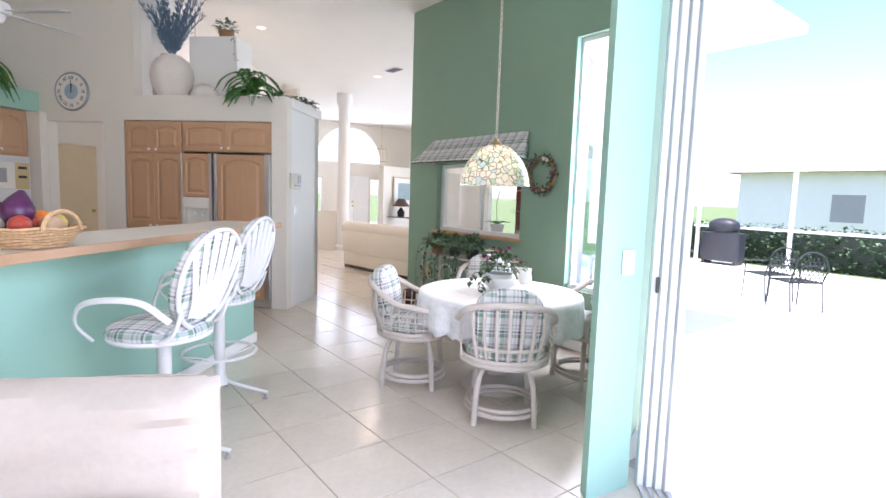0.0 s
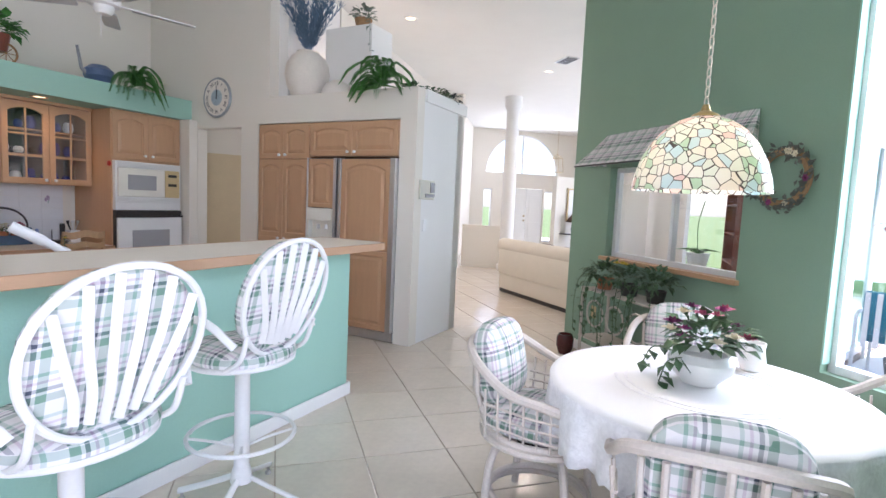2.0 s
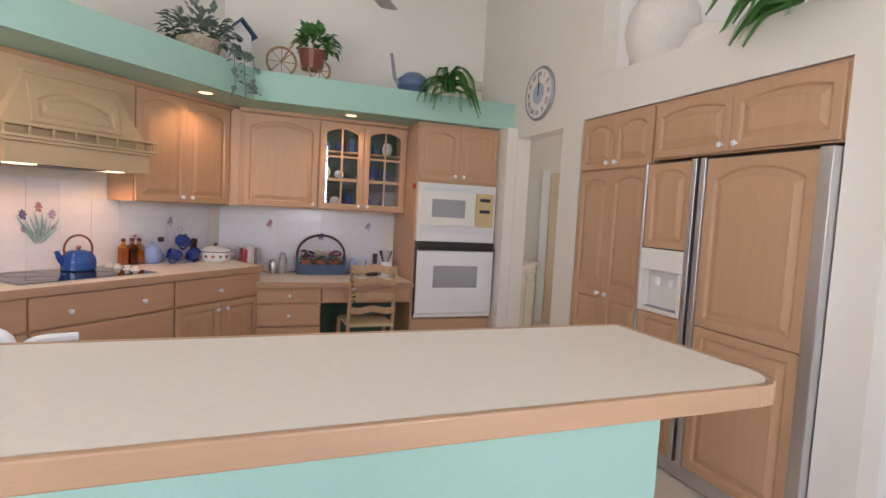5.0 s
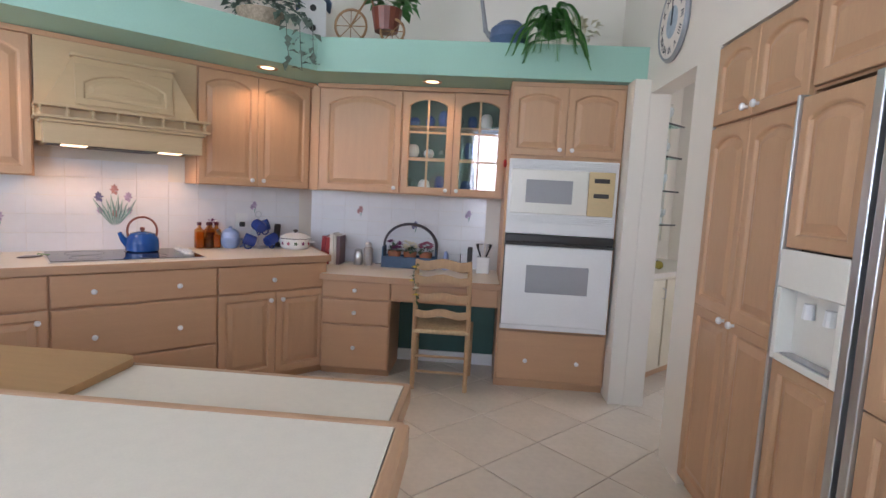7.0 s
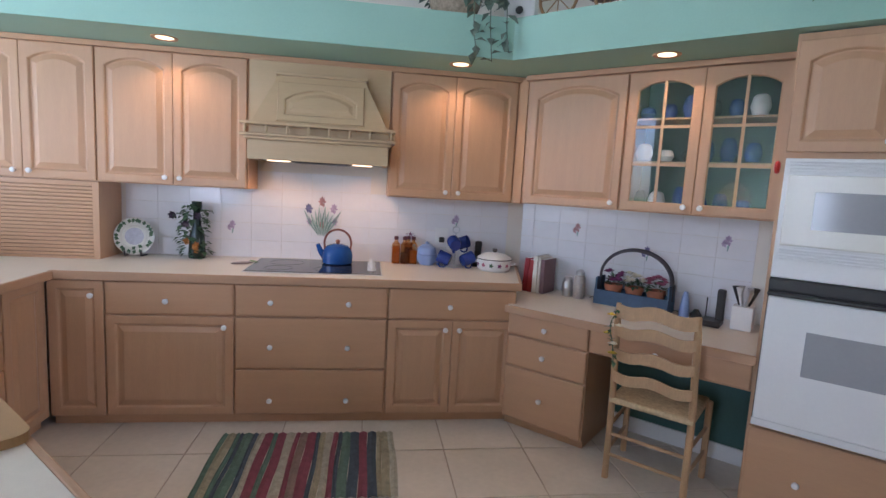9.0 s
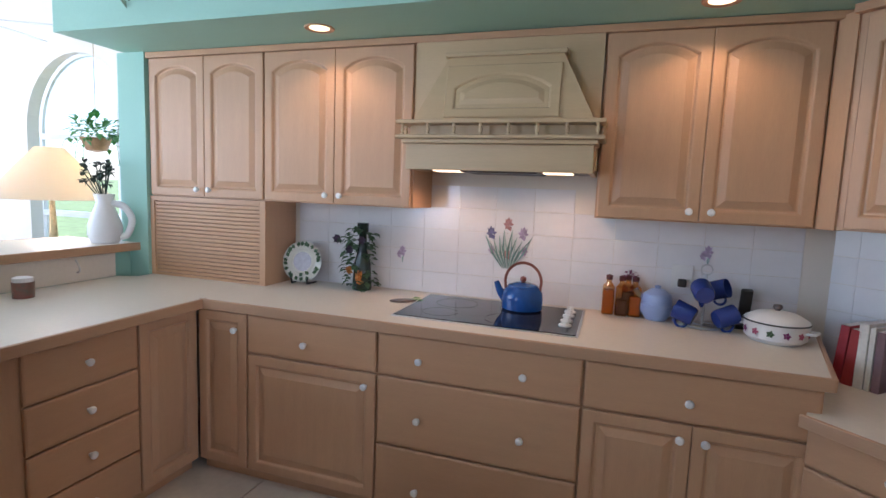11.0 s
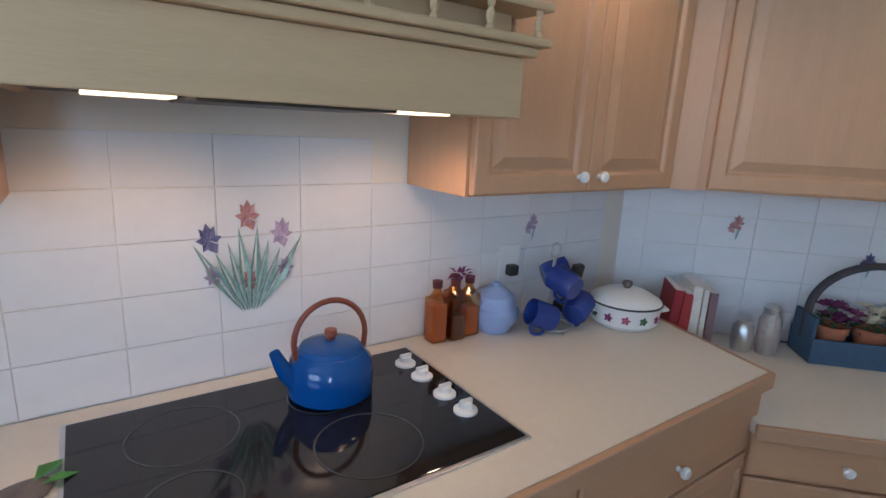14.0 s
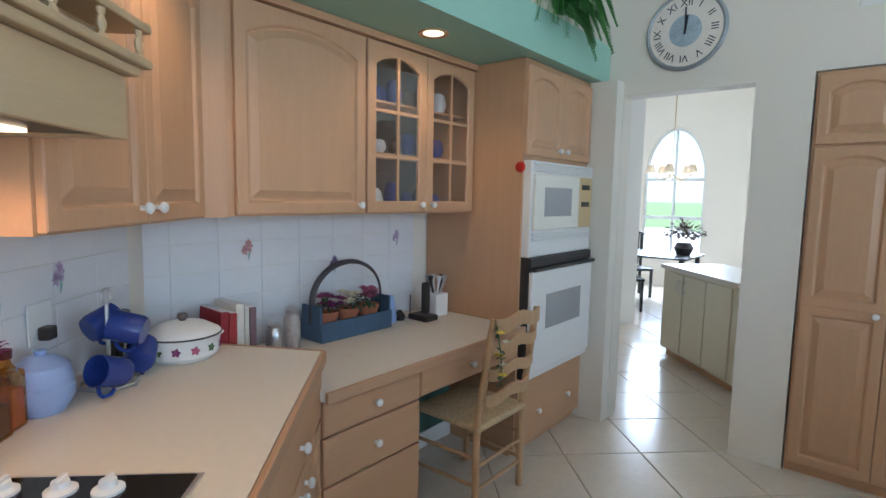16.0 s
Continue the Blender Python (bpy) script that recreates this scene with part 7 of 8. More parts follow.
for k, (x, y, z, i) in enumerate(((0.10, -0.06, 0.12, 0), (-0.05, 0.03, 0.17, 1), (-0.10, -0.10, 0.10, 2), (0.0, -0.12, 0.11, 4), (-0.14, 0.02, 0.11, 3), (0.06, 0.08, 0.13, 1), (-0.05, 0.12, 0.11, 5), (0.14, 0.05, 0.11, 2), (-0.02, -0.02, 0.10, 3))):
    nm, c, r = FRU[i]
    fo = thing("fruit_" + nm if nm != "potato" else "potato", fbk.matrix_basis @ pose(x, y, z, 20 * k, 15 * k, 30 * k), "ripe %s in the wicker basket" % nm, "fruit")
    part("skin", lathe(bmesh.new(), [(0, -r), (r * 0.55, -r * 0.85), (r * 0.95, -r * 0.3), (r, r * 0.15), (r * 0.75, r * 0.7), (r * 0.2, r * (1.0 if i != 1 else 1.5)), (0, r * (0.95 if i != 1 else 1.55))], 18), mat(nm + "_skin", c, 0.35, vary=0.15), fo, smooth=True)

# ---- family room ----
def sofa(name, m, w, label, h=0.86, mat_=None, pillows=0):
    s = thing(name, m, label, "sofa")
    f = mat_ or M_SATIN
    part("base", box(bmesh.new(), -w / 2, w / 2, -0.02, 0.86, 0.05, 0.40, 0.04), f, s, smooth=True)
    bm = bmesh.new()
    box(bm, -w / 2, w / 2, -0.06, 0.20, 0.30, h - 0.10, 0.06)
    tube(bm, [(-w / 2, 0.06, h - 0.10), (w / 2, 0.06, h - 0.10)], 0.13, 14)
    part("back", bm, f, s, smooth=True)
    # no real skirt: a dark block gives the shadow under the base
    part("skirt", box(bmesh.new(), -w / 2 + 0.03, w / 2 - 0.03, 0.0, 0.82, 0.0, 0.06), M_DARK, s, "dark block standing in for the shadow gap under the sofa")
    for k in range(2):
        x0 = -w / 2 + 0.02 + k * w / 2
        part("seat_cushion", box(bmesh.new(), x0, x0 + w / 2 - 0.04, 0.20, 0.88, 0.40, 0.54, 0.05), f, s, smooth=True)
    return s


M_SATIN = mat("cream_sateen", (0.47, 0.405, 0.345), 0.42, vary=0.05, scale=5, bump=0.2, fine=40)
M_SOFA = mat("cream_upholstery", (0.74, 0.68, 0.58), 0.8, vary=0.03, scale=6, bump=0.2, fine=160)
ang = math.degrees(math.atan2(0.87, 0.5))
ls_ = thing("loveseat", pose(-3.37, -2.09, 0, 0, 0, ang) @ Matrix.Diagonal((1, 1, 0.95, 1)), "cream sateen loveseat with a plump back cushion", "sofa")
part("base", box(bmesh.new(), -0.80, 0.78, -0.02, 0.75, 0.06, 0.40, 0.04), M_SATIN, ls_, smooth=True)
bm = bmesh.new()
nx, nz = 34, 14
rs = random.Random(2)
def wrinkle(x, z):
    return 0.022 * math.sin(9 * x + 16 * z) * max(0, z - 0.25) + 0.022 * noise.noise(Vector((x * 5, z * 9, 0.3)))
front, back_ = [], []
for j in range(nz + 1):
    z = j / nz
    ed = math.sin(math.pi * min(1, max(0, z))) ** 0.35
    front.append([bm.verts.new((-0.80 + 1.58 * i / nx, 0.05 + 0.13 * ed * (math.sin(math.pi * i / nx) ** 0.25 if 0 < i < nx else 0) + wrinkle(i / nx, z), 0.40 + 0.50 * z)) for i in range(nx + 1)])
    back_.append([bm.verts.new((-0.80 + 1.58 * i / nx, 0.04 - 0.10 * ed * (math.sin(math.pi * i / nx) ** 0.25 if 0 < i < nx else 0), 0.40 + 0.50 * z)) for i in range(nx + 1)])
for g in (front, back_):
    for a, b in zip(g, g[1:]):
        for i in range(nx):
            bm.faces.new((a[i], a[i + 1], b[i + 1], b[i]))
for i in range(nx):
    bm.faces.new((front[-1][i], front[-1][i + 1], back_[-1][i + 1], back_[-1][i]))
    bm.faces.new((front[0][i], front[0][i + 1], back_[0][i + 1], back_[0][i]))
for j in range(nz):
    for i in (0, nx):
        bm.faces.new((front[j][i], front[j + 1][i], back_[j + 1][i], back_[j][i]))
part("back_cushion", bm, M_SATIN, ls_, "wrinkled cream sateen cushion", True)
part("seat_cushion", box(bmesh.new(), -0.78, 0.76, 0.16, 0.76, 0.40, 0.50, 0.04), M_SATIN, ls_, smooth=True)

M_LAMPSHADE = bpy.data.materials.new("lit_fabric_shade")
M_LAMPSHADE.use_nodes = True
nn, ll = M_LAMPSHADE.node_tree.nodes, M_LAMPSHADE.node_tree.links
trn, mxs = nn.new("ShaderNodeBsdfTranslucent"), nn.new("ShaderNodeMixShader")
trn.inputs["Color"].default_value = (0.85, 0.74, 0.58, 1)
nn["Principled BSDF"].inputs["Base Color"].default_value = (0.82, 0.75, 0.64, 1)
nn["Principled BSDF"].inputs["Roughness"].default_value = 0.9
mxs.inputs[0].default_value = 0.55
ll.new(nn["Principled BSDF"].outputs[0], mxs.inputs[1])
ll.new(trn.outputs[0], mxs.inputs[2])
ll.new(mxs.outputs[0], nn["Material Output"].inputs["Surface"])
et = thing("end_table", pose(-3.35, -0.05, 0), "dark wooden end table behind the bar", "table")
part("tabletop", lathe(bmesh.new(), [(0, 0.60), (0.30, 0.60), (0.31, 0.62), (0.30, 0.64), (0, 0.64)], 24), M_REDWOOD, et)
part("pedestal", lathe(bmesh.new(), [(0, 0), (0.2, 0), (0.05, 0.06), (0.04, 0.5), (0.1, 0.6), (0, 0.6)], 16), M_REDWOOD, et, smooth=True)
tlp = thing("table_lamp", pose(-3.35, -0.05, 0.641), "lit table lamp with a wide cream shade on the end table", "lamp")
part("base", lathe(bmesh.new(), [(0, 0), (0.10, 0), (0.10, 0.03), (0.06, 0.06), (0.12, 0.22), (0.10, 0.36), (0.03, 0.44), (0.015, 0.75), (0, 0.75)], 20), M_RUSH, tlp, smooth=True)
pr = [(0.09, 1.12), (0.20, 0.99), (0.30, 0.86), (0.40, 0.75)]
part("shade", lathe(bmesh.new(), pr + [(r - 0.004, z) for r, z in pr[::-1]], 32), M_LAMPSHADE, tlp, "cream fabric shade", True)
part("bulb", lathe(bmesh.new(), [(0, 0.78), (0.03, 0.80), (0.03, 0.86), (0, 0.88)], 12), M_LIT, tlp)
lamp("table_lamp_light", "POINT", pose(-3.35, -0.05, 1.50), 12, (1.0, 0.75, 0.48), 0.04)
wv = thing("white_vase", pose(-2.46, -0.345, BT + 0.001, 0, 0, 30), "white ceramic vase with dark silk flowers on the bar", "vase")
part("body", lathe(bmesh.new(), [(0, 0), (0.075, 0), (0.098, 0.05), (0.096, 0.11), (0.072, 0.18), (0.046, 0.25), (0.056, 0.29), (0.060, 0.305), (0.052, 0.30), (0.038, 0.25), (0, 0.2)], 24), M_WHITE, wv, smooth=True)
part("handle", tube(bmesh.new(), curve([(0.045, 0, 0.25), (0.11, 0, 0.23), (0.155, 0, 0.15), (0.13, 0, 0.06), (0.088, 0, 0.035)], 6), 0.021, 10), M_WHITE, wv, smooth=True)
bm = bmesh.new()
rv = random.Random(6)
for k in range(14):
    a, t = rv.uniform(0, 6.28), rv.uniform(0.02, 0.13)
    tip = Vector((t * math.cos(a), t * math.sin(a), rv.uniform(0.36, 0.52)))
    tube(bm, [(0, 0, 0.24), tip], 0.003, 4)
    for j in range(9):
        leaf(bm, tip, (rv.gauss(0, 1), rv.gauss(0, 1), rv.gauss(0, .7)), (0, 0, 1), 0.04, 0.8)
part("silk_flowers", bm, M_DARKLEAF, wv)
mg = thing("candle_mug", pose(-2.17, -1.02, CT + 0.001), "green patterned mug candle on the sink counter", "candle")
part("cup", lathe(bmesh.new(), [(0, 0), (0.045, 0), (0.047, 0.08), (0, 0.08)], 18), mat("green_pattern_glaze", (0.09, 0.12, 0.09), 0.3, second=(0.28, 0.07, 0.05), mix=0.7, scale=35), mg, smooth=True)
part("cap", lathe(bmesh.new(), [(0.044, 0.08), (0.044, 0.10), (0.03, 0.105), (0, 0.105)], 18), M_WHITE, mg)
hk = thing("towel_hook", pose(-2.351, -0.62, 1.05, 0, 0, 90), "small pewter hook on the cream strip", "hook")
part("hook", tube(bmesh.new(), curve([(0, 0, 0.03), (0, -0.02, 0), (0, -0.03, -0.03), (0, -0.01, -0.045)], 5), 0.006, 6), M_STEEL, hk)


def arch_window(name, m, w, z0, z1, rise, label, bars=(), mid=None):
    """White bars and a pane in an arched opening; local x across, base at z = 0."""
    wd = thing(name, m, label, "window", kind="structure")
    fr_ = [(-w / 2, 0, z0), (w / 2, 0, z0), (w / 2, 0, z1)] + [(w / 2 * math.cos(math.pi * i / 20), 0, z1 + rise * math.sin(math.pi * i / 20)) for i in range(1, 20)] + [(-w / 2, 0, z1)]
    part("window_frame", tube(bmesh.new(), fr_, 0.03, 6, True), M_ALU, wd)
    for x in bars:
        part("mullion", box(bmesh.new(), x - 0.022, x + 0.022, -0.02, 0.02, z0, z1 + rise * math.sqrt(max(0, 1 - (2 * x / w) ** 2))), M_ALU, wd)
    for z in mid or ():
        part("transom", box(bmesh.new(), -w / 2, w / 2, -0.025, 0.025, z - 0.03, z + 0.03), M_ALU, wd)
    return wd


arch_window("window_3", pose(-4.71, 1.33, 0), 1.50, 0.80, 2.05, 0.78, "tall arched family room window", (0.39,), (1.98, 1.15))
arch_window("window_4", Matrix.Translation((*W(9.97, 1.75), 0)) @ Matrix.Rotation(radians(-135), 4, "Z"), 1.0, 0.55, 1.93, 0.88, "arched dining room window", (0.0,), (1.93, 1.25))
arch_window("window_5", pose(11.27, -11.05, 0, 0, 0, 90), 2.58, 2.52, 2.54, 1.25, "half-round window above the entry", (0.0,))
hp = thing("hanging_plant", pose(-4.3, 1.05, 1.80), "trailing plant in a hanging wicker pot before the window", "hanging plant")
part("pot", lathe(bmesh.new(), [(0, 0), (0.09, 0.02), (0.14, 0.14), (0.12, 0.14), (0, 0.04)], 18), M_WICKER, hp, smooth=True)
bm = bmesh.new()
bush(bm, (0, 0, 0.16), 0.26, 130, 0.09, rv)
for k in range(6):
    a = k * 1.05
    vine(bm, [(0.1 * math.cos(a), 0.1 * math.sin(a), 0.15), (0.25 * math.cos(a), 0.25 * math.sin(a), 0.1), (0.3 * math.cos(a), 0.3 * math.sin(a), -0.12)], 2, 0.07, rv)
part("foliage", bm, M_FERN, hp)
part("cord", tube(bmesh.new(), [(0, 0, 0.14), (0, 0, CEIL - 1.80)], 0.004, 5), M_RUSH, hp)
cp = thing("tall_plant", pose(-5.30, 0.55, 0), "dark tall houseplant standing by the window", "potted plant")
part("pot", lathe(bmesh.new(), [(0, 0), (0.16, 0), (0.2, 0.35), (0.18, 0.35), (0, 0.3)], 18), M_DARK, cp, smooth=True)
part("trunk", tube(bmesh.new(), [(0, 0, 0.3), (0.02, 0, 1.0), (0, 0.01, 1.6)], [0.03, 0.025, 0.015], 7), M_WICKER, cp)
bm = bmesh.new()
for k in range(260):
    z = rv.uniform(0.7, 1.68)
    a = rv.uniform(0, 6.28)
    leaf(bm, (0.02 * math.cos(a), 0.02 * math.sin(a), z), (math.cos(a), math.sin(a), 0.3), (0, 0, 1), rv.uniform(0.1, 0.17), 0.5)
part("foliage", bm, M_DARKLEAF, cp)

# ---- pantry and dining room ----
M_CREAMCAB = mat("cream_cabinet_paint", (0.72, 0.65, 0.50), 0.4, vary=0.03, bump=0.04)
pc = thing("pantry_counter", pose(3.14, -2.26, 0), "cream painted pantry cabinet with a laminate top", "cabinet", "pantry cabinets")
part("body", prism(bmesh.new(), [(0.0, 0.0), (1.35, 0.0), (1.60, 0.60), (0.62, 0.60)], 0.08, 0.88), M_CREAMCAB, pc)
part("plinth", prism(bmesh.new(), [(0.1, 0.05), (1.33, 0.05), (1.55, 0.60), (0.62, 0.60)], 0, 0.08), M_WOODH, pc)
part("top", prism(bmesh.new(), [(0.0, -0.02), (1.37, -0.02), (1.62, 0.60), (0.62, 0.60)], 0.88, 0.92), M_COUNTER, pc)
for x in (0.33, 0.68, 1.02):
    part("door", box(bmesh.new(), x - 0.16, x + 0.16, -0.018, 0.0, 0.10, 0.86, 0.004), M_CREAMCAB, pc)
    part("handle", tube(bmesh.new(), [(x + 0.12, -0.018, 0.70), (x + 0.12, -0.045, 0.71), (x + 0.12, -0.045, 0.78), (x + 0.12, -0.018, 0.79)], 0.005, 6), M_STEEL, pc)
pw = thing("window_6", pose(0, 0, 0), "white framed pantry window behind glass shelves", "window", kind="structure")
bm = bmesh.new()
for a, b, c, d in ((3.56, 3.62, 1.10, 2.55), (4.74, 4.80, 1.10, 2.55), (3.62, 4.74, 1.10, 1.15), (3.62, 4.74, 2.50, 2.55), (4.15, 4.19, 1.15, 2.50)):
    box(bm, a, b, -1.55, -1.50, c, d)
part("window_frame", bm, M_ALU, pw)
for k, z in enumerate((1.28, 1.62, 1.96, 2.28)):
    gs = thing("glass_shelf", pose(4.10, -1.70, z), "clear glass shelf with a dark edge in the pantry window", "shelf", "glass shelves")
    part("shelf", box(bmesh.new(), -0.62, 0.62, -0.10, 0.08, 0, 0.008), M_TINTGLASS, gs).visible_shadow = False
    part("edge", box(bmesh.new(), -0.62, 0.62, -0.106, -0.10, -0.004, 0.012), M_DARK, gs, "dark front edge")
    for j in range(9):
        x = -0.55 + 0.135 * j
        r = rv.uniform(0.03, 0.045)
        h = rv.uniform(0.14, 0.20)
        g = thing("stemware", pose(4.10 + x, -1.70 + rv.uniform(-.03, .03), z + 0.009), "clear stemmed glass on the glass shelf", "glass", "stemware")
        part("glass", lathe(bmesh.new(), [(0, 0), (r * 0.8, 0.001), (0.005, 0.01), (0.005, h * 0.45), (r * 0.8, h * 0.6), (r, h * 0.8), (r * 0.85, h), (r * 0.82, h), (r * 0.96, h * 0.8), (0, h * 0.5)], 12), mat("cut_crystal", (0.75, 0.8, 0.8), 0.08, vary=0.3, scale=40) if "cut_crystal" not in bpy.data.materials else bpy.data.materials["cut_crystal"], g, smooth=True)
for k, (x, c) in enumerate(((3.62, (0.25, 0.02, 0.02)), (3.74, (0.02, 0.04, 0.02)), (3.86, (0.35, 0.3, 0.05)))):
    wn_ = thing("wine_bottle", pose(x, -2.05, 0.96, 0, 90, 20 * k), "wine bottle lying on the pantry counter", "bottle", "wine bottles")
    part("bottle", lathe(bmesh.new(), [(0, -0.15), (0.037, -0.15), (0.038, 0.04), (0.014, 0.09), (0.013, 0.15), (0, 0.15)], 14), mat("bottle_glass", c, 0.1), wn_, smooth=True)
pc2 = thing("pantry_island", pose(3.2, -3.61, 0), "cream painted pantry base cabinet with steel handles", "cabinet", "pantry cabinets")
part("body", box(bmesh.new(), 0, 1.15, -0.60, 0, 0.08, 0.88), M_CREAMCAB, pc2)
part("plinth", box(bmesh.new(), 0.02, 1.12, -0.58, -0.05, 0, 0.08), M_WOODH, pc2)
part("top", box(bmesh.new(), -0.02, 1.18, -0.62, 0.03, 0.88, 0.92, 0.004), M_COUNTER, pc2)
for x0 in (0.06, 0.42, 0.78):
    part("door", box(bmesh.new(), x0, x0 + 0.345, 0.0, 0.018, 0.10, 0.86, 0.004), M_CREAMCAB, pc2)
for x in (0.73, 0.83):
    part("handle", tube(bmesh.new(), [(x, 0.018, 0.70), (x, 0.045, 0.71), (x, 0.045, 0.79), (x, 0.018, 0.80)], 0.006, 6), M_STEEL, pc2)
M_OCHRE = mat("ochre_door_paint", (0.66, 0.53, 0.34), 0.5, vary=0.05)
dm = Matrix.Translation((5.19, -2.10, 0)) @ Matrix.Rotation(math.atan2(-1.9, 0.55), 4, "Z")
d1 = thing("door_1", dm, "pale ochre painted panel door at the pantry's end, shut", "door", kind="structure")
part("door_leaf", box(bmesh.new(), 0.12, 1.05, -0.03, -0.004, 0, 2.12, 0.004), M_OCHRE, d1)
part("door_frame", box(bmesh.new(), 0.0, 0.11, -0.04, -0.004, 0, 2.16, 0.004), M_TRIM, d1)
part("door_handle", lathe(bmesh.new(), [(0, 0), (0.015, 0), (0.012, 0.03), (0.03, 0.04), (0.03, 0.06), (0, 0.065)], 12), M_BRASS, d1, "brass knob", True, pose(0.97, -0.03, 1.0, 90))
M_BLACKWOOD = mat("black_lacquer_wood", (0.012, 0.012, 0.012), 0.3, vary=0.1)
dt = thing("dining_table", pose(6.9, -4.9, 0, 0, 0, 45), "dark glass-topped dining table", "table")
part("tabletop", box(bmesh.new(), -0.5, 0.9, -0.5, 0.5, 0.72, 0.75, 0.006), M_BLACKWOOD, dt)
for x in (-0.42, 0.82):
    for y in (-0.42, 0.42):
        part("leg", box(bmesh.new(), x - 0.03, x + 0.03, y - 0.03, y + 0.03, 0, 0.72), M_BLACKWOOD, dt)
bc = None
for x, y, r in ((6.45, -4.15, 170), (7.15, -4.15, 150), (7.45, -4.75, 90)):
    if bc:
        copy_thing(bc, pose(x, y, 0, 0, 0, r))
        continue
    bc = thing("black_dining_chair", pose(x, y, 0, 0, 0, r), "black lacquered dining chair with a slatted back", "chair", "black dining chairs")
    part("seat", box(bmesh.new(), -0.22, 0.22, -0.22, 0.22, 0.43, 0.47, 0.01), M_BLACKWOOD, bc)
    for sx in (-0.2, 0.2):
        part("leg", box(bmesh.new(), sx - 0.018, sx + 0.018, 0.17, 0.205, 0, 0.43), M_BLACKWOOD, bc)
        part("back_post", box(bmesh.new(), sx - 0.018, sx + 0.018, -0.22, -0.185, 0, 1.02), M_BLACKWOOD, bc)
    part("crest_rail", tube(bmesh.new(), curve([(-0.24, -0.2, 1.0), (0, -0.21, 1.05), (0.24, -0.2, 1.0)], 5), 0.022, 7), M_BLACKWOOD, bc)
    for k in range(5):
        part("back_slat", box(bmesh.new(), -0.15 + 0.075 * k - 0.01, -0.15 + 0.075 * k + 0.01, -0.21, -0.195, 0.50, 1.02), M_BLACKWOOD, bc)
dfl = thing("dining_flowers", pose(6.8, -5.2, 0.752), "large dark red flower arrangement on the dining table", "flower arrangement")
part("vase", lathe(bmesh.new(), [(0, 0), (0.1, 0), (0.14, 0.1), (0.1, 0.18), (0, 0.15)], 18), M_DARK, dfl, smooth=True)
bm = bmesh.new()
bush(bm, (0, 0, 0.28), 0.26, 190, 0.10, rv)
part("foliage", bm, mat("dark_red_leaf", (0.10, 0.03, 0.025), 0.7, second=(0.06, 0.08, 0.03), mix=1.0), dfl)
chd = thing("chandelier", pose(6.9, -5.0, 1.95), "small chandelier with cream shades over the dining table", "chandelier")
part("stem", tube(bmesh.new(), [(0, 0, 0), (0, 0, CEIL - 1.95)], 0.008, 6), M_BRASS, chd)
for k in range(5):
    a = 2 * math.pi * k / 5
    part("arm", tube(bmesh.new(), curve([(0, 0, 0), (0.15 * math.cos(a), 0.15 * math.sin(a), -0.08), (0.30 * math.cos(a), 0.30 * math.sin(a), 0.0)], 5), 0.008, 6), M_BRASS, chd)
    part("shade", lathe(bmesh.new(), [(0.04, 0.14), (0.08, 0.02), (0.076, 0.02), (0.037, 0.14)], 14), M_LAMPSHADE, chd, m=pose(0.30 * math.cos(a), 0.30 * math.sin(a), 0))

# ---- living room and entry ----
sofa("sofa", pose(2.45, -7.2, 0, 0, 0, 186.5), 2.6, "cream upholstered sofa seen from behind", 0.88, M_SOFA)
for k, x in enumerate((2.95, 2.35)):
    pi = thing("throw_pillow", pose(x, -7.50, 0.64, 75, 0, 6), "dark plum throw pillow on the sofa", "pillow", "sofa pillows")
    part("cover", cushion(bmesh.new(), 0.24, 0.24, 0.10, power=4), mat("plum_velvet", (0.07, 0.025, 0.03), 0.9, vary=0.2) if k == 0 else bpy.data.materials["plum_velvet"], pi, smooth=True)
col = thing("column", pose(6.5, -8.42, 0), "round white column in the hall", "column", kind="structure")
part("shaft", lathe(bmesh.new(), [(0, 0), (0.20, 0), (0.20, 0.1), (0.15, 0.14), (0.145, 3.6), (0.19, 3.68), (0.19, 3.9), (0, 3.9)], 28), M_WHITEWALL, col, smooth=True)
wall("wall_half", (6.62, -8.30), (7.1, -7.55), 0, 0.98, -0.12, M_CREAM, label="cream painted half wall beside the column")
d2 = thing("door_2", pose(11.22, -11.24, 0), "white panelled double entry door, shut", "door", kind="structure")
for y in (-0.60, 0.01):
    lf = part("door_leaf", box(bmesh.new(), 0, 0.04, y, y + 0.59, 0, 2.05, 0.004), M_TRIM, d2)
    for z in (0.2, 1.1):
        part("panel", box(bmesh.new(), -0.012, 0.0, y + 0.10, y + 0.49, z, z + 0.75, 0.006), M_TRIM, lf)
for z in (1.0, 1.15):
    part("door_handle", lathe(bmesh.new(), [(0, 0), (0.03, 0), (0.025, 0.04), (0, 0.05)], 12), M_BRASS, d2, "brass lock", True, pose(0.0, 0.06, z, 0, -90, 0))
for y0, y1 in ((-12.4, -12.0), (-10.1, -9.8)):
    sl = thing("sidelight", pose(11.27, (y0 + y1) / 2 + 0.1, 0, 0, 0, 90), "tall narrow sidelight window beside the entry door", "window", kind="structure")
    bm = bmesh.new()
    w = (y1 - y0) / 2
    for a, b, c, d in ((-w, -w + 0.03, 0.3, 2.0), (w - 0.03, w, 0.3, 2.0), (-w + 0.03, w - 0.03, 0.3, 0.34), (-w + 0.03, w - 0.03, 1.96, 2.0)):
        box(bm, a, b, -0.02, 0.02, c, d)
    part("window_frame", bm, M_ALU, sl)
ct = thing("console_table", pose(7.6, -11.0, 0, 0, 0, 20), "dark metal console table with a glass top", "table")
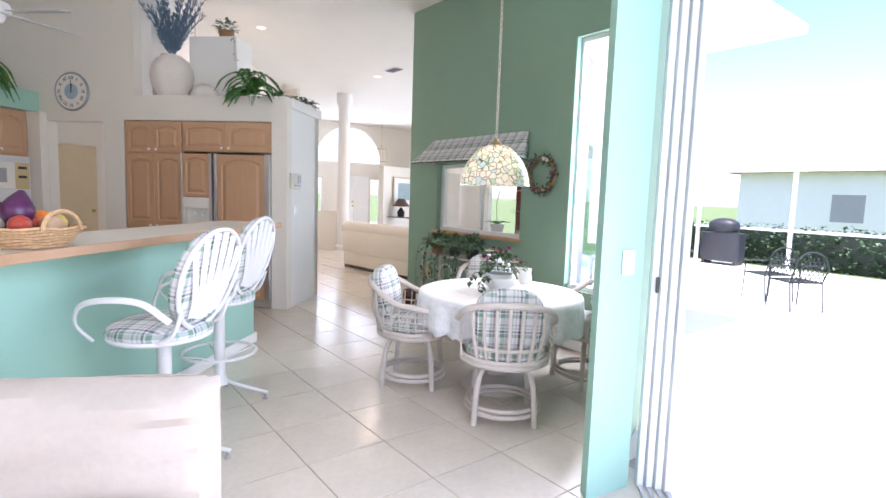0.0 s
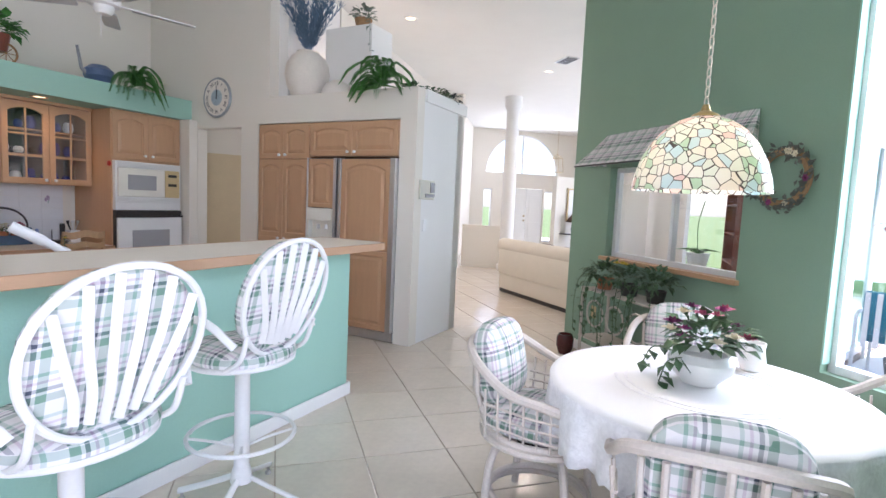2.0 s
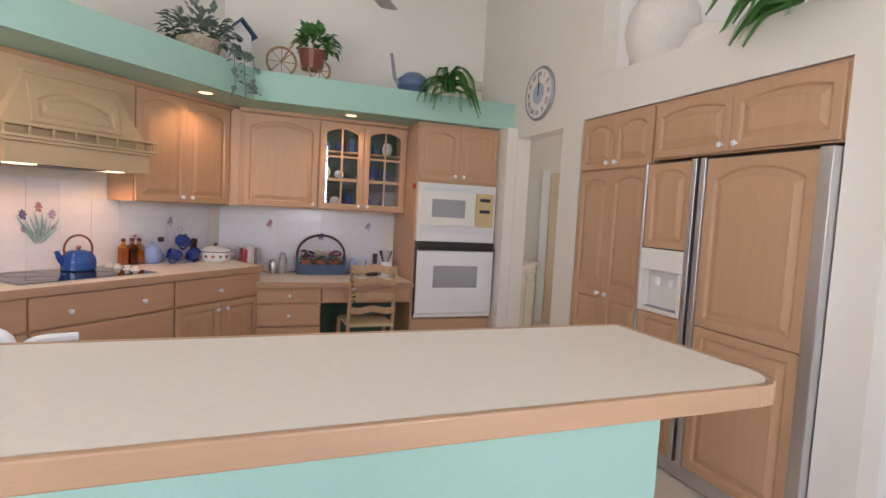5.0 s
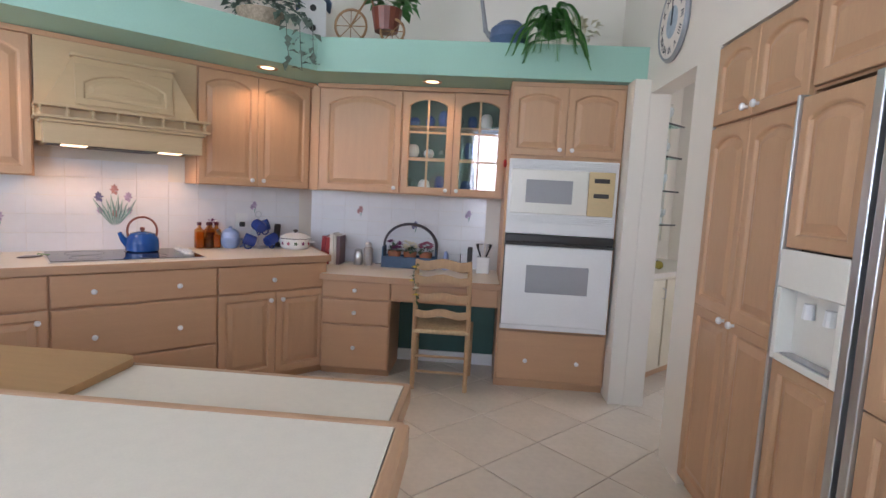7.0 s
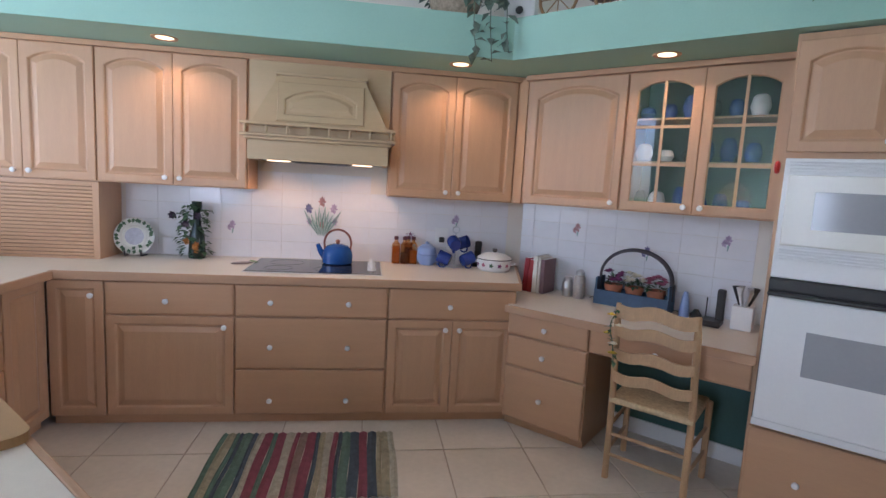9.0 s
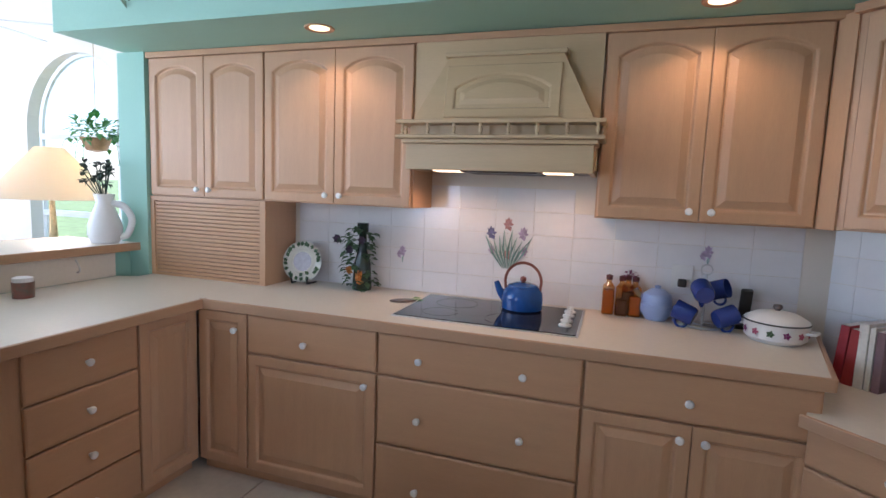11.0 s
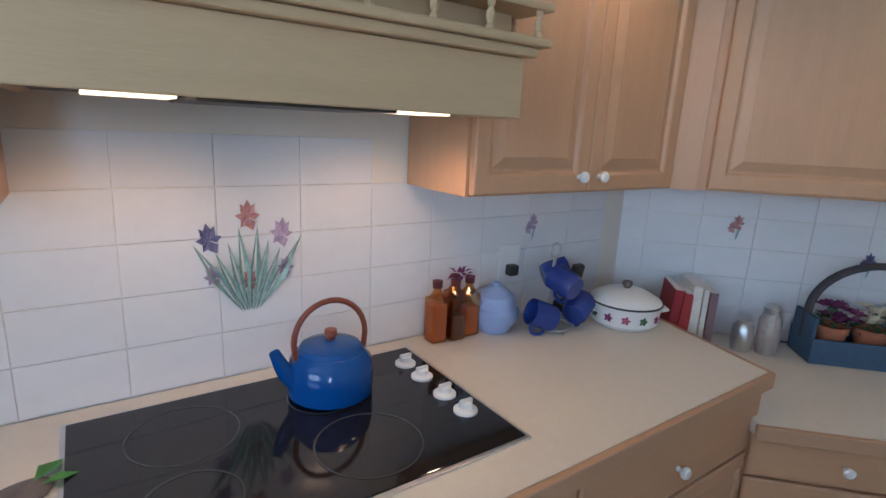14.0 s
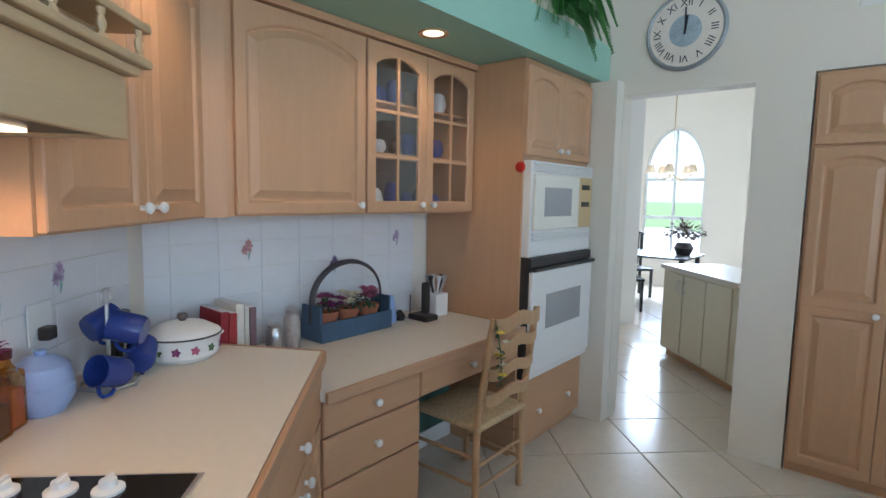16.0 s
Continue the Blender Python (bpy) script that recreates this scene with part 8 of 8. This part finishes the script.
part("tabletop", box(bmesh.new(), -0.7, 0.7, -0.2, 0.2, 0.76, 0.78), M_DARK, ct)
for x in (-0.66, 0.66):
    for y in (-0.17, 0.17):
        part("leg", tube(bmesh.new(), [(x, y, 0), (x, y, 0.76)], 0.015, 6), M_DARK, ct)
lp = thing("buffet_lamp", pose(7.75, -11.0, 0.781), "dark table lamp with a brown shade on the console", "lamp")
part("base", lathe(bmesh.new(), [(0, 0), (0.1, 0), (0.12, 0.15), (0.03, 0.28), (0, 0.3)], 16), M_BLACKWOOD, lp, smooth=True)
part("shade", lathe(bmesh.new(), [(0.10, 0.55), (0.26, 0.32), (0.255, 0.32), (0.095, 0.55)], 20), mat("brown_shade", (0.10, 0.06, 0.04), 0.9, vary=0.1), lp, smooth=True)
for x in (7.05, 7.2):
    cd = thing("candlestick", pose(x, -11.2, 0.781), "brass candlestick with a red candle on the console", "candlestick")
    part("stick", lathe(bmesh.new(), [(0, 0), (0.05, 0), (0.015, 0.03), (0.012, 0.2), (0.025, 0.22), (0, 0.22)], 12), M_BRASS, cd, smooth=True)
    part("candle", lathe(bmesh.new(), [(0, 0.22), (0.011, 0.22), (0.011, 0.42), (0, 0.42)], 10), M_TERRA, cd)
wall("wall_gallery", (8.6, -14.0), (8.6, -12.55), 0, 2.25, -0.12, M_CREAM, label="cream painted low wall with a display ledge")
pic = thing("framed_picture", pose(8.18, -11.35, 1.55, 0, 0, -70), "framed blue seascape print with a wide white mat", "picture")
part("frame", box(bmesh.new(), -0.52, 0.52, -0.015, 0.015, -0.45, 0.45, 0.006), M_TAN, pic)
part("mat_board", box(bmesh.new(), -0.48, 0.48, -0.02, -0.014, -0.41, 0.41), M_WHITE, pic, "white mat board")
part("print", box(bmesh.new(), -0.30, 0.30, -0.023, -0.019, -0.26, 0.26), mat("blue_print", (0.12, 0.24, 0.34), 0.5, second=(0.5, 0.55, 0.52), mix=1.0, scale=5), pic, "blue seascape print")
wall("wall_picture", (7.9, -10.45), (8.5, -12.1), 0, 2.30, TH, M_CREAM, label="cream painted wall behind the console")
lt = thing("entry_lantern", pose(9.8, -11.5, 2.55), "open brass lantern hanging in the entry", "pendant lamp")
bm = bmesh.new()
for x in (-0.14, 0.14):
    for y in (-0.14, 0.14):
        tube(bm, [(x, y, 0), (x * 0.8, y * 0.8, 0.42), (0, 0, 0.55)], 0.007, 5)
for z, r in ((0, 0.14), (0.42, 0.112)):
    tube(bm, [(-r, -r, z), (r, -r, z), (r, r, z), (-r, r, z)], 0.007, 5, True)
tube(bm, [(0, 0, 0.55), (0, 0, CEIL - 2.55)], 0.005, 5)
part("cage", bm, M_BRASS, lt)
for x, y in ((2.63, -5.05), (4.19, -8.0)):
    c = thing("recessed_light", pose(x, y, CEIL), "round recessed light in the white ceiling", "ceiling light", "ceiling lights")
    part("trim_ring", lathe(bmesh.new(), [(0.06, -0.001), (0.085, -0.008), (0.09, 0.0), (0.06, 0.0)], 20), M_WHITE, c, smooth=True)
    part("lens", lathe(bmesh.new(), [(0, -0.002), (0.06, -0.002)], 16), M_BULB, c)
    lamp("ceiling_downlight", "SPOT", look((x, y, CEIL - 0.02), (x, y + 0.01, 0)), 45, (1.0, 0.80, 0.58), 0.05, spot=150)
vt = thing("air_vent", pose(3.4, -7.9, CEIL), "grey metal air vent in the ceiling", "vent")
part("frame", box(bmesh.new(), -0.2, 0.2, -0.12, 0.12, -0.012, -0.001, 0.003), M_STEEL, vt)
for k in range(5):
    part("slat", box(bmesh.new(), -0.18, 0.18, -0.095 + 0.04 * k, -0.075 + 0.04 * k, -0.02, -0.012), M_DARK, vt)
# seen through the nook window: orchid and cabinet
hutch = thing("wooden_hutch", pose(1.2, -9.6, 0, 0, 0, -40), "red-brown wooden hutch with shelves in the living room", "cabinet")
for x in (-0.55, 0.53):
    part("side", box(bmesh.new(), x, x + 0.02, -0.2, 0.2, 0, 2.0), M_REDWOOD, hutch)
part("back", box(bmesh.new(), -0.53, 0.53, -0.2, -0.18, 0, 2.0), M_REDWOOD, hutch)
for z in (0.05, 0.8, 1.2, 1.6, 1.98):
    part("shelf", box(bmesh.new(), -0.53, 0.53, -0.18, 0.2, z, z + 0.02), M_REDWOOD, hutch)
orc = thing("orchid", pose(-1.05, -6.62, 1.02), "orchid in a white pot on the pass-through ledge", "potted plant")
part("pot", lathe(bmesh.new(), [(0, 0), (0.06, 0), (0.09, 0.13), (0.08, 0.13), (0, 0.1)], 18), M_WHITE, orc, smooth=True)
bm = bmesh.new()
for k in range(7):
    a = k * 0.9
    leaf(bm, (0, 0, 0.12), (math.cos(a), math.sin(a), 0.5), (0, 0, 1), 0.17, 0.35, 0.3)
tube(bm, curve([(0, 0, 0.12), (0.02, 0, 0.35), (-0.03, 0, 0.55)], 5), 0.004, 5)
part("leaves", bm, M_FERN, orc)
bm = bmesh.new()
box(bm, -1.7, -0.05, -6.86, -6.545, 0.98, 1.018, 0.004)
tagged(part("pass_through_ledge", bm, M_COUNTER), "cream ledge on the living room side of the pass-through", "ledge", kind="structure")

# ---- patio ----
def slide_frame(i):
    o = Vector((p2[0], p2[1], 0)) + Vector((-0.7071, -0.7071, 0)) * (0.02 + 0.042 * i)
    f = thing("sliding_door", Matrix.Translation(o) @ Matrix.Rotation(radians(135), 4, "Z"), "white aluminium sliding door frame stacked open beside the post", "sliding door", "patio sliding doors")
    part("stile", box(bmesh.new(), -0.055 + 0.012 * i, 0.0 + 0.012 * i, -0.016, 0.016, 0.0, 3.04, 0.004), M_ALU, f)
    part("track", box(bmesh.new(), 0.0, 4.6, -0.012, 0.012, 0.0, 0.015), M_STEEL, f, "metal floor track")
    if i == 1:
        part("handle", box(bmesh.new(), 0.021, 0.027, -0.045, -0.026, 1.02, 1.10, 0.002), M_DARK, f, "dark pull")
    return f


for i in range(4):
    slide_frame(i)
M_IRON = mat("dark_green_iron", (0.02, 0.03, 0.028), 0.5, 0.3, vary=0.1)


def patio_chair(m):
    c = thing("patio_chair", m, "dark iron patio chair with a lattice back on the concrete", "chair", "patio chairs")
    for sx in (-0.24, 0.24):
        part("leg", tube(bmesh.new(), [(sx, 0.24, 0), (sx, 0.22, 0.42), (sx, 0.22, 0.62)], 0.012, 6), M_IRON, c)
        part("leg", tube(bmesh.new(), [(sx, -0.28, 0), (sx, -0.22, 0.42)], 0.012, 6), M_IRON, c)
        part("arm", tube(bmesh.new(), curve([(sx, 0.24, 0.60), (sx * 1.05, 0.0, 0.64), (sx, -0.24, 0.66)], 5), 0.013, 6), M_IRON, c)
    bm = bmesh.new()
    tube(bm, [(-0.24, 0.22, 0.42), (0.24, 0.22, 0.42), (0.24, -0.22, 0.42), (-0.24, -0.22, 0.42)], 0.012, 6, True)
    for k in range(9):
        u = -0.22 + 0.055 * k
        tube(bm, [(u, -0.22, 0.42), (u, 0.22, 0.42)], 0.006, 4)
    part("seat", bm, M_IRON, c)
    bm = tube(bmesh.new(), [(-0.24, -0.22, 0.42)] + [(0.25 * math.cos(radians(a)), -0.30, 0.62 + 0.25 * math.sin(radians(a))) for a in range(180, -1, -15)] + [(0.24, -0.22, 0.42)], 0.012, 6)
    for k in range(-6, 7):
        for sg in (-1, 1):
            x0 = 0.07 * k
            pts = [(x0 + sg * 0.045 * j, -0.23 - 0.02 * j, 0.44 + 0.07 * j) for j in range(6) if abs(x0 + sg * 0.045 * j) < 0.24 - 0.02 * max(0, j - 3)]
            if len(pts) > 1:
                tube(bm, pts, 0.006, 4)
    part("backrest", bm, M_IRON, c)
    return c


pch = patio_chair(pose(-2.77, -11.07, -0.03, 0, 0, -125))
copy_thing(pch, pose(-2.23, -11.56, -0.03, 0, 0, -120))
gr = thing("covered_grill", pose(0.45, -16.0, -0.03), "barbecue grill under a dark cover on the patio", "grill")
part("cover", prism(bmesh.new(), rounded(-0.47, 0.47, -0.27, 0.27, 0.12), 0.1, 0.80), mat("black_vinyl_cover", (0.02, 0.022, 0.03), 0.5, vary=0.2, bump=0.4), gr, smooth=True)
part("hood", cushion(bmesh.new(), 0.36, 0.26, 0.25), bpy.data.materials["black_vinyl_cover"], gr, smooth=True, m=pose(0, 0, 0.84))
for x in (-0.38, 0.38):
    part("leg", box(bmesh.new(), x - 0.04, x + 0.04, -0.2, 0.2, 0, 0.1), M_DARK, gr)
for x in (-10.5, -8.1, -5.7, -3.3, -0.9, 1.3):
    ps_ = thing("cage_post", pose(x, -16.4, -0.11), "white screen enclosure post at the patio edge", "post", "screen enclosure")
    part("post", box(bmesh.new(), -0.04, 0.04, -0.04, 0.04, 0, 3.3), M_ALU, ps_)
for z in (0.9, 3.2):
    rl = thing("cage_rail", pose(-4.6, -16.4, z), "white horizontal rail of the screen enclosure", "rail", "screen enclosure")
    part("rail", box(bmesh.new(), -6.0, 6.0, -0.03, 0.03, -0.03, 0.03), M_ALU, rl)
hg = thing("hedge", pose(-4, -18.2, -0.12), "clipped green hedge beyond the patio", "hedge")
bm = bmesh.new()
rh = random.Random(20)
for k in range(5200):
    x, z = rh.uniform(-9, 7), rh.uniform(0.0, 1.1)
    y = 0.45 * rh.choice((-1, 1)) * rh.uniform(0.7, 1.05) if z < 0.95 else rh.uniform(-.45, .45)
    leaf(bm, (x, y, z), (rh.gauss(0, 1), rh.gauss(0, 1) + (1 if y > 0 else -1), rh.gauss(0.3, .6)), (0, 0, 1), rh.uniform(0.10, 0.17), 0.7)
tagged(part("foliage", bm, M_LEAF, hg), kind="stuff")
# near-black box stands in for the shade between the hedge's leaves
part("shade_core", box(bmesh.new(), -8.9, 6.9, -0.35, 0.35, 0, 0.95), M_DARKLEAF, hg)
nh = thing("neighbour_house", pose(-5, -34, -0.12), "pale stucco neighbouring house beyond the hedge", "house")
part("wall", box(bmesh.new(), -11, 11, -4, 4, 0, 3.2), M_WHITEWALL, nh)
bm = bmesh.new()
rv_ = [bm.verts.new(p) for p in ((-11.6, 4.6, 3.2), (11.6, 4.6, 3.2), (11.6, -4.6, 3.2), (-11.6, -4.6, 3.2), (-7.5, 0, 5.4), (7.5, 0, 5.4))]
for f in ((0, 1, 5, 4), (1, 2, 5), (2, 3, 4, 5), (3, 0, 4), (3, 2, 1, 0)):
    bm.faces.new([rv_[i] for i in f])
part("roof", bm, mat("grey_roof_tile", (0.30, 0.27, 0.25), 0.8, vary=0.15, scale=8, bump=0.4), nh)
for x in (-7, -2.5, 2.0, 6.5):
    wn2 = part("window", box(bmesh.new(), x - 0.7, x + 0.7, 4.0, 4.05, 0.9, 2.3), M_TRIM, nh)
    part("pane", box(bmesh.new(), x - 0.6, x + 0.6, 4.05, 4.06, 1.0, 2.2), M_GREYGLASS, wn2)
# blue cushioned chairs outside the nook window
M_TEAL = mat("teal_outdoor_fabric", (0.02, 0.19, 0.28), 0.8, vary=0.08, bump=0.2)
bl = None
for x, y, r in ((-1.20, -8.95, 200), (-0.85, -9.75, 260)):
    if bl:
        copy_thing(bl, pose(x, y, -0.03, 0, 0, r))
        continue
    bl = thing("blue_patio_chair", pose(x, y, -0.03, 0, 0, r), "white framed patio chair with teal blue cushions", "chair", "blue patio chairs")
    part("seat", box(bmesh.new(), -0.26, 0.26, -0.26, 0.26, 0.38, 0.48, 0.03), M_TEAL, bl, smooth=True)
    part("back_cushion", box(bmesh.new(), -0.26, 0.26, -0.33, -0.24, 0.46, 0.86, 0.03), M_TEAL, bl, smooth=True)
    for sx in (-0.30, 0.30):
        part("side_frame", tube(bmesh.new(), curve([(sx, -0.34, 0), (sx, -0.30, 0.4), (sx, -0.28, 0.64), (sx, 0.2, 0.62), (sx, 0.28, 0.5), (sx, 0.28, 0)], 5), 0.016, 7), M_WMETAL, bl, smooth=True)
    for k in range(6):
        part("back_strap", box(bmesh.new(), -0.24 + 0.088 * k, -0.20 + 0.088 * k, -0.352, -0.338, 0.35, 0.85), M_WMETAL, bl)
for u0 in (0.5, 2.0, 3.5, 5.0):
    ld = thing("glass_door", Matrix.Translation((-1.7, -6.57, 0)) @ Matrix.Rotation(math.atan2(-7.63, 3.1), 4, "Z") @ pose(u0, 0.05, 0), "tall glass door with a white frame onto the patio", "glass door", "living room glass doors")
    bm = bmesh.new()
    for a, b, c, d in ((0, 0.07, 0, 2.35), (1.43, 1.5, 0, 2.35), (0.07, 1.43, 0, 0.09), (0.07, 1.43, 2.27, 2.35)):
        box(bm, a, b, 0, 0.05, c, d)
    part("frame", bm, M_ALU, ld)
    part("pane", box(bmesh.new(), 0.07, 1.43, 0.022, 0.028, 0.09, 2.27), M_TINTGLASS, ld).visible_shadow = False
bg = thing("bougainvillea", pose(-1.75, -8.2, -0.03), "potted shrub with dark red blossom outside the nook window", "potted plant")
part("pot", lathe(bmesh.new(), [(0, 0), (0.16, 0), (0.22, 0.4), (0.2, 0.4), (0, 0.35)], 18), M_DARK, bg, smooth=True)
part("trunk", tube(bmesh.new(), [(0, 0, 0.35), (0.03, 0, 0.9), (0, 0, 1.4)], [0.03, 0.025, 0.015], 6), M_WICKER, bg)
bm = bmesh.new()
bush(bm, (0, 0, 1.45), 0.30, 240, 0.08, rv)
part("blossom", bm, mat("wine_red_blossom", (0.16, 0.02, 0.03), 0.7, vary=0.3), bg)
lc_ = bmesh.new()
prism(lc_, [(-3.3, -6.58), (-1.75, -6.58), (-0.75, -9.0), (-3.3, -9.0)], 3.35, 3.45)
tagged(part("lanai_ceiling", lc_, M_CEIL), "white ceiling of the covered patio", "ceiling", kind="structure")

# ---- tiles ----
def tile_mesh(name, w, h, t, material, edge=0.004):
    """One tile lying in its frame's xy plane, top at z = t, with eased edges."""
    bm = bmesh.new()
    x, y = w / 2, h / 2
    rings = [[bm.verts.new((sx * (x - d), sy * (y - d), z)) for sx, sy in ((-1, -1), (1, -1), (1, 1), (-1, 1))] for d, z in ((0, 0), (0, t - edge * 0.5), (edge, t))]
    for a, b in zip(rings, rings[1:]):
        for i in range(4):
            bm.faces.new((a[i], a[(i + 1) % 4], b[(i + 1) % 4], b[i]))
    bm.faces.new(rings[-1])
    me = bpy.data.meshes.new(name)
    bm.to_mesh(me)
    bm.free()
    me.materials.append(material)
    return me


def inside(p, poly):
    c, n = False, len(poly)
    for i in range(n):
        (x0, y0), (x1, y1) = poly[i], poly[(i + 1) % n]
        if (y0 > p[1]) != (y1 > p[1]) and p[0] < (x1 - x0) * (p[1] - y0) / (y1 - y0) + x0:
            c = not c
    return c


FLOOR_POLY = [(-9.6, 1.2), (-9.6, 0.75), (-4.35, -4.62), (-4.05, -4.70), (-3.35, -6.40), (0.36, -6.40), (0.36, -6.56), (-1.5, -6.56), (1.5, -14.1), (11.1, -14.1), (11.1, -3), (6, 0), (2, 1.2)]
PITCH = 0.485
me = tile_mesh("floor_tile", PITCH - 0.006, PITCH - 0.006, 0.008, M_FLOORTILE)
floor = bpy.data.objects["floor"]
rest_v, rest_f = [], []
for i in range(-24, 24):
    for j in range(-26, 10):
        x, y = 0.86 + PITCH * (i + 0.5), -2.43 + PITCH * (j + 0.5)
        if not inside((x, y), FLOOR_POLY):
            continue
        if -4.6 < x < 2.6 and -6.5 < y < -0.7:
            ob = new("floor_tile", me)
            ob.parent = floor
            ob.location = (x, y, -0.008)
        else:
            h, k = (PITCH - 0.006) / 2, len(rest_v)
            for d, z in ((0, -0.008), (0, -0.002), (0.004, 0.0)):
                rest_v += [(x + sx * (h - d), y + sy * (h - d), z) for sx, sy in ((-1, -1), (1, -1), (1, 1), (-1, 1))]
            for r in (0, 4):
                rest_f += [(k + r + a, k + r + (a + 1) % 4, k + r + 4 + (a + 1) % 4, k + r + 4 + a) for a in range(4)]
            rest_f.append((k + 8, k + 9, k + 10, k + 11))
far = bpy.data.meshes.new("far_floor_tiles")
far.from_pydata(rest_v, [], rest_f)
far.materials.append(M_FLOORTILE)
tagged(new("far_floor_tiles", far), "cream glazed floor tiles of the far rooms", "floor tiles", kind="stuff")

TW, THT = 0.215, 0.128
me = tile_mesh("wall_tile", TW - 0.0016, THT - 0.0022, 0.004, M_WALLTILE, 0.0015)
host = bpy.data.objects["wall_north"]
inv = host.matrix_basis.inverted()
lay = Matrix.Rotation(radians(90), 4, "X")
for k in range(5):
    for i in range(18):
        x, z = -2.02 + TW * (i + 0.5) + 0.03, CT + THT * (k + 0.5)
        if x + TW / 2 > 1.60 or x < -1.45 or (k == 4 and not -0.40 < x < 0.42):
            continue
        ob = new("wall_tile", me)
        ob.parent = host
        ob.matrix_basis = inv @ Matrix.Translation((x, WY, z)) @ lay
host = bpy.data.objects["wall_northeast"]
inv = host.matrix_basis.inverted()
for k in range(6):
    for i in range(10):
        q, z = 0.70 + TW * (i + 0.5), DT + THT * (k + 0.5)
        if q + TW / 2 > 2.74 or z + THT / 2 > 1.58:
            continue
        ob = new("wall_tile", me)
        ob.parent = host
        ob.matrix_basis = inv @ M_DESK @ Matrix.Translation((q, DS, z)) @ lay
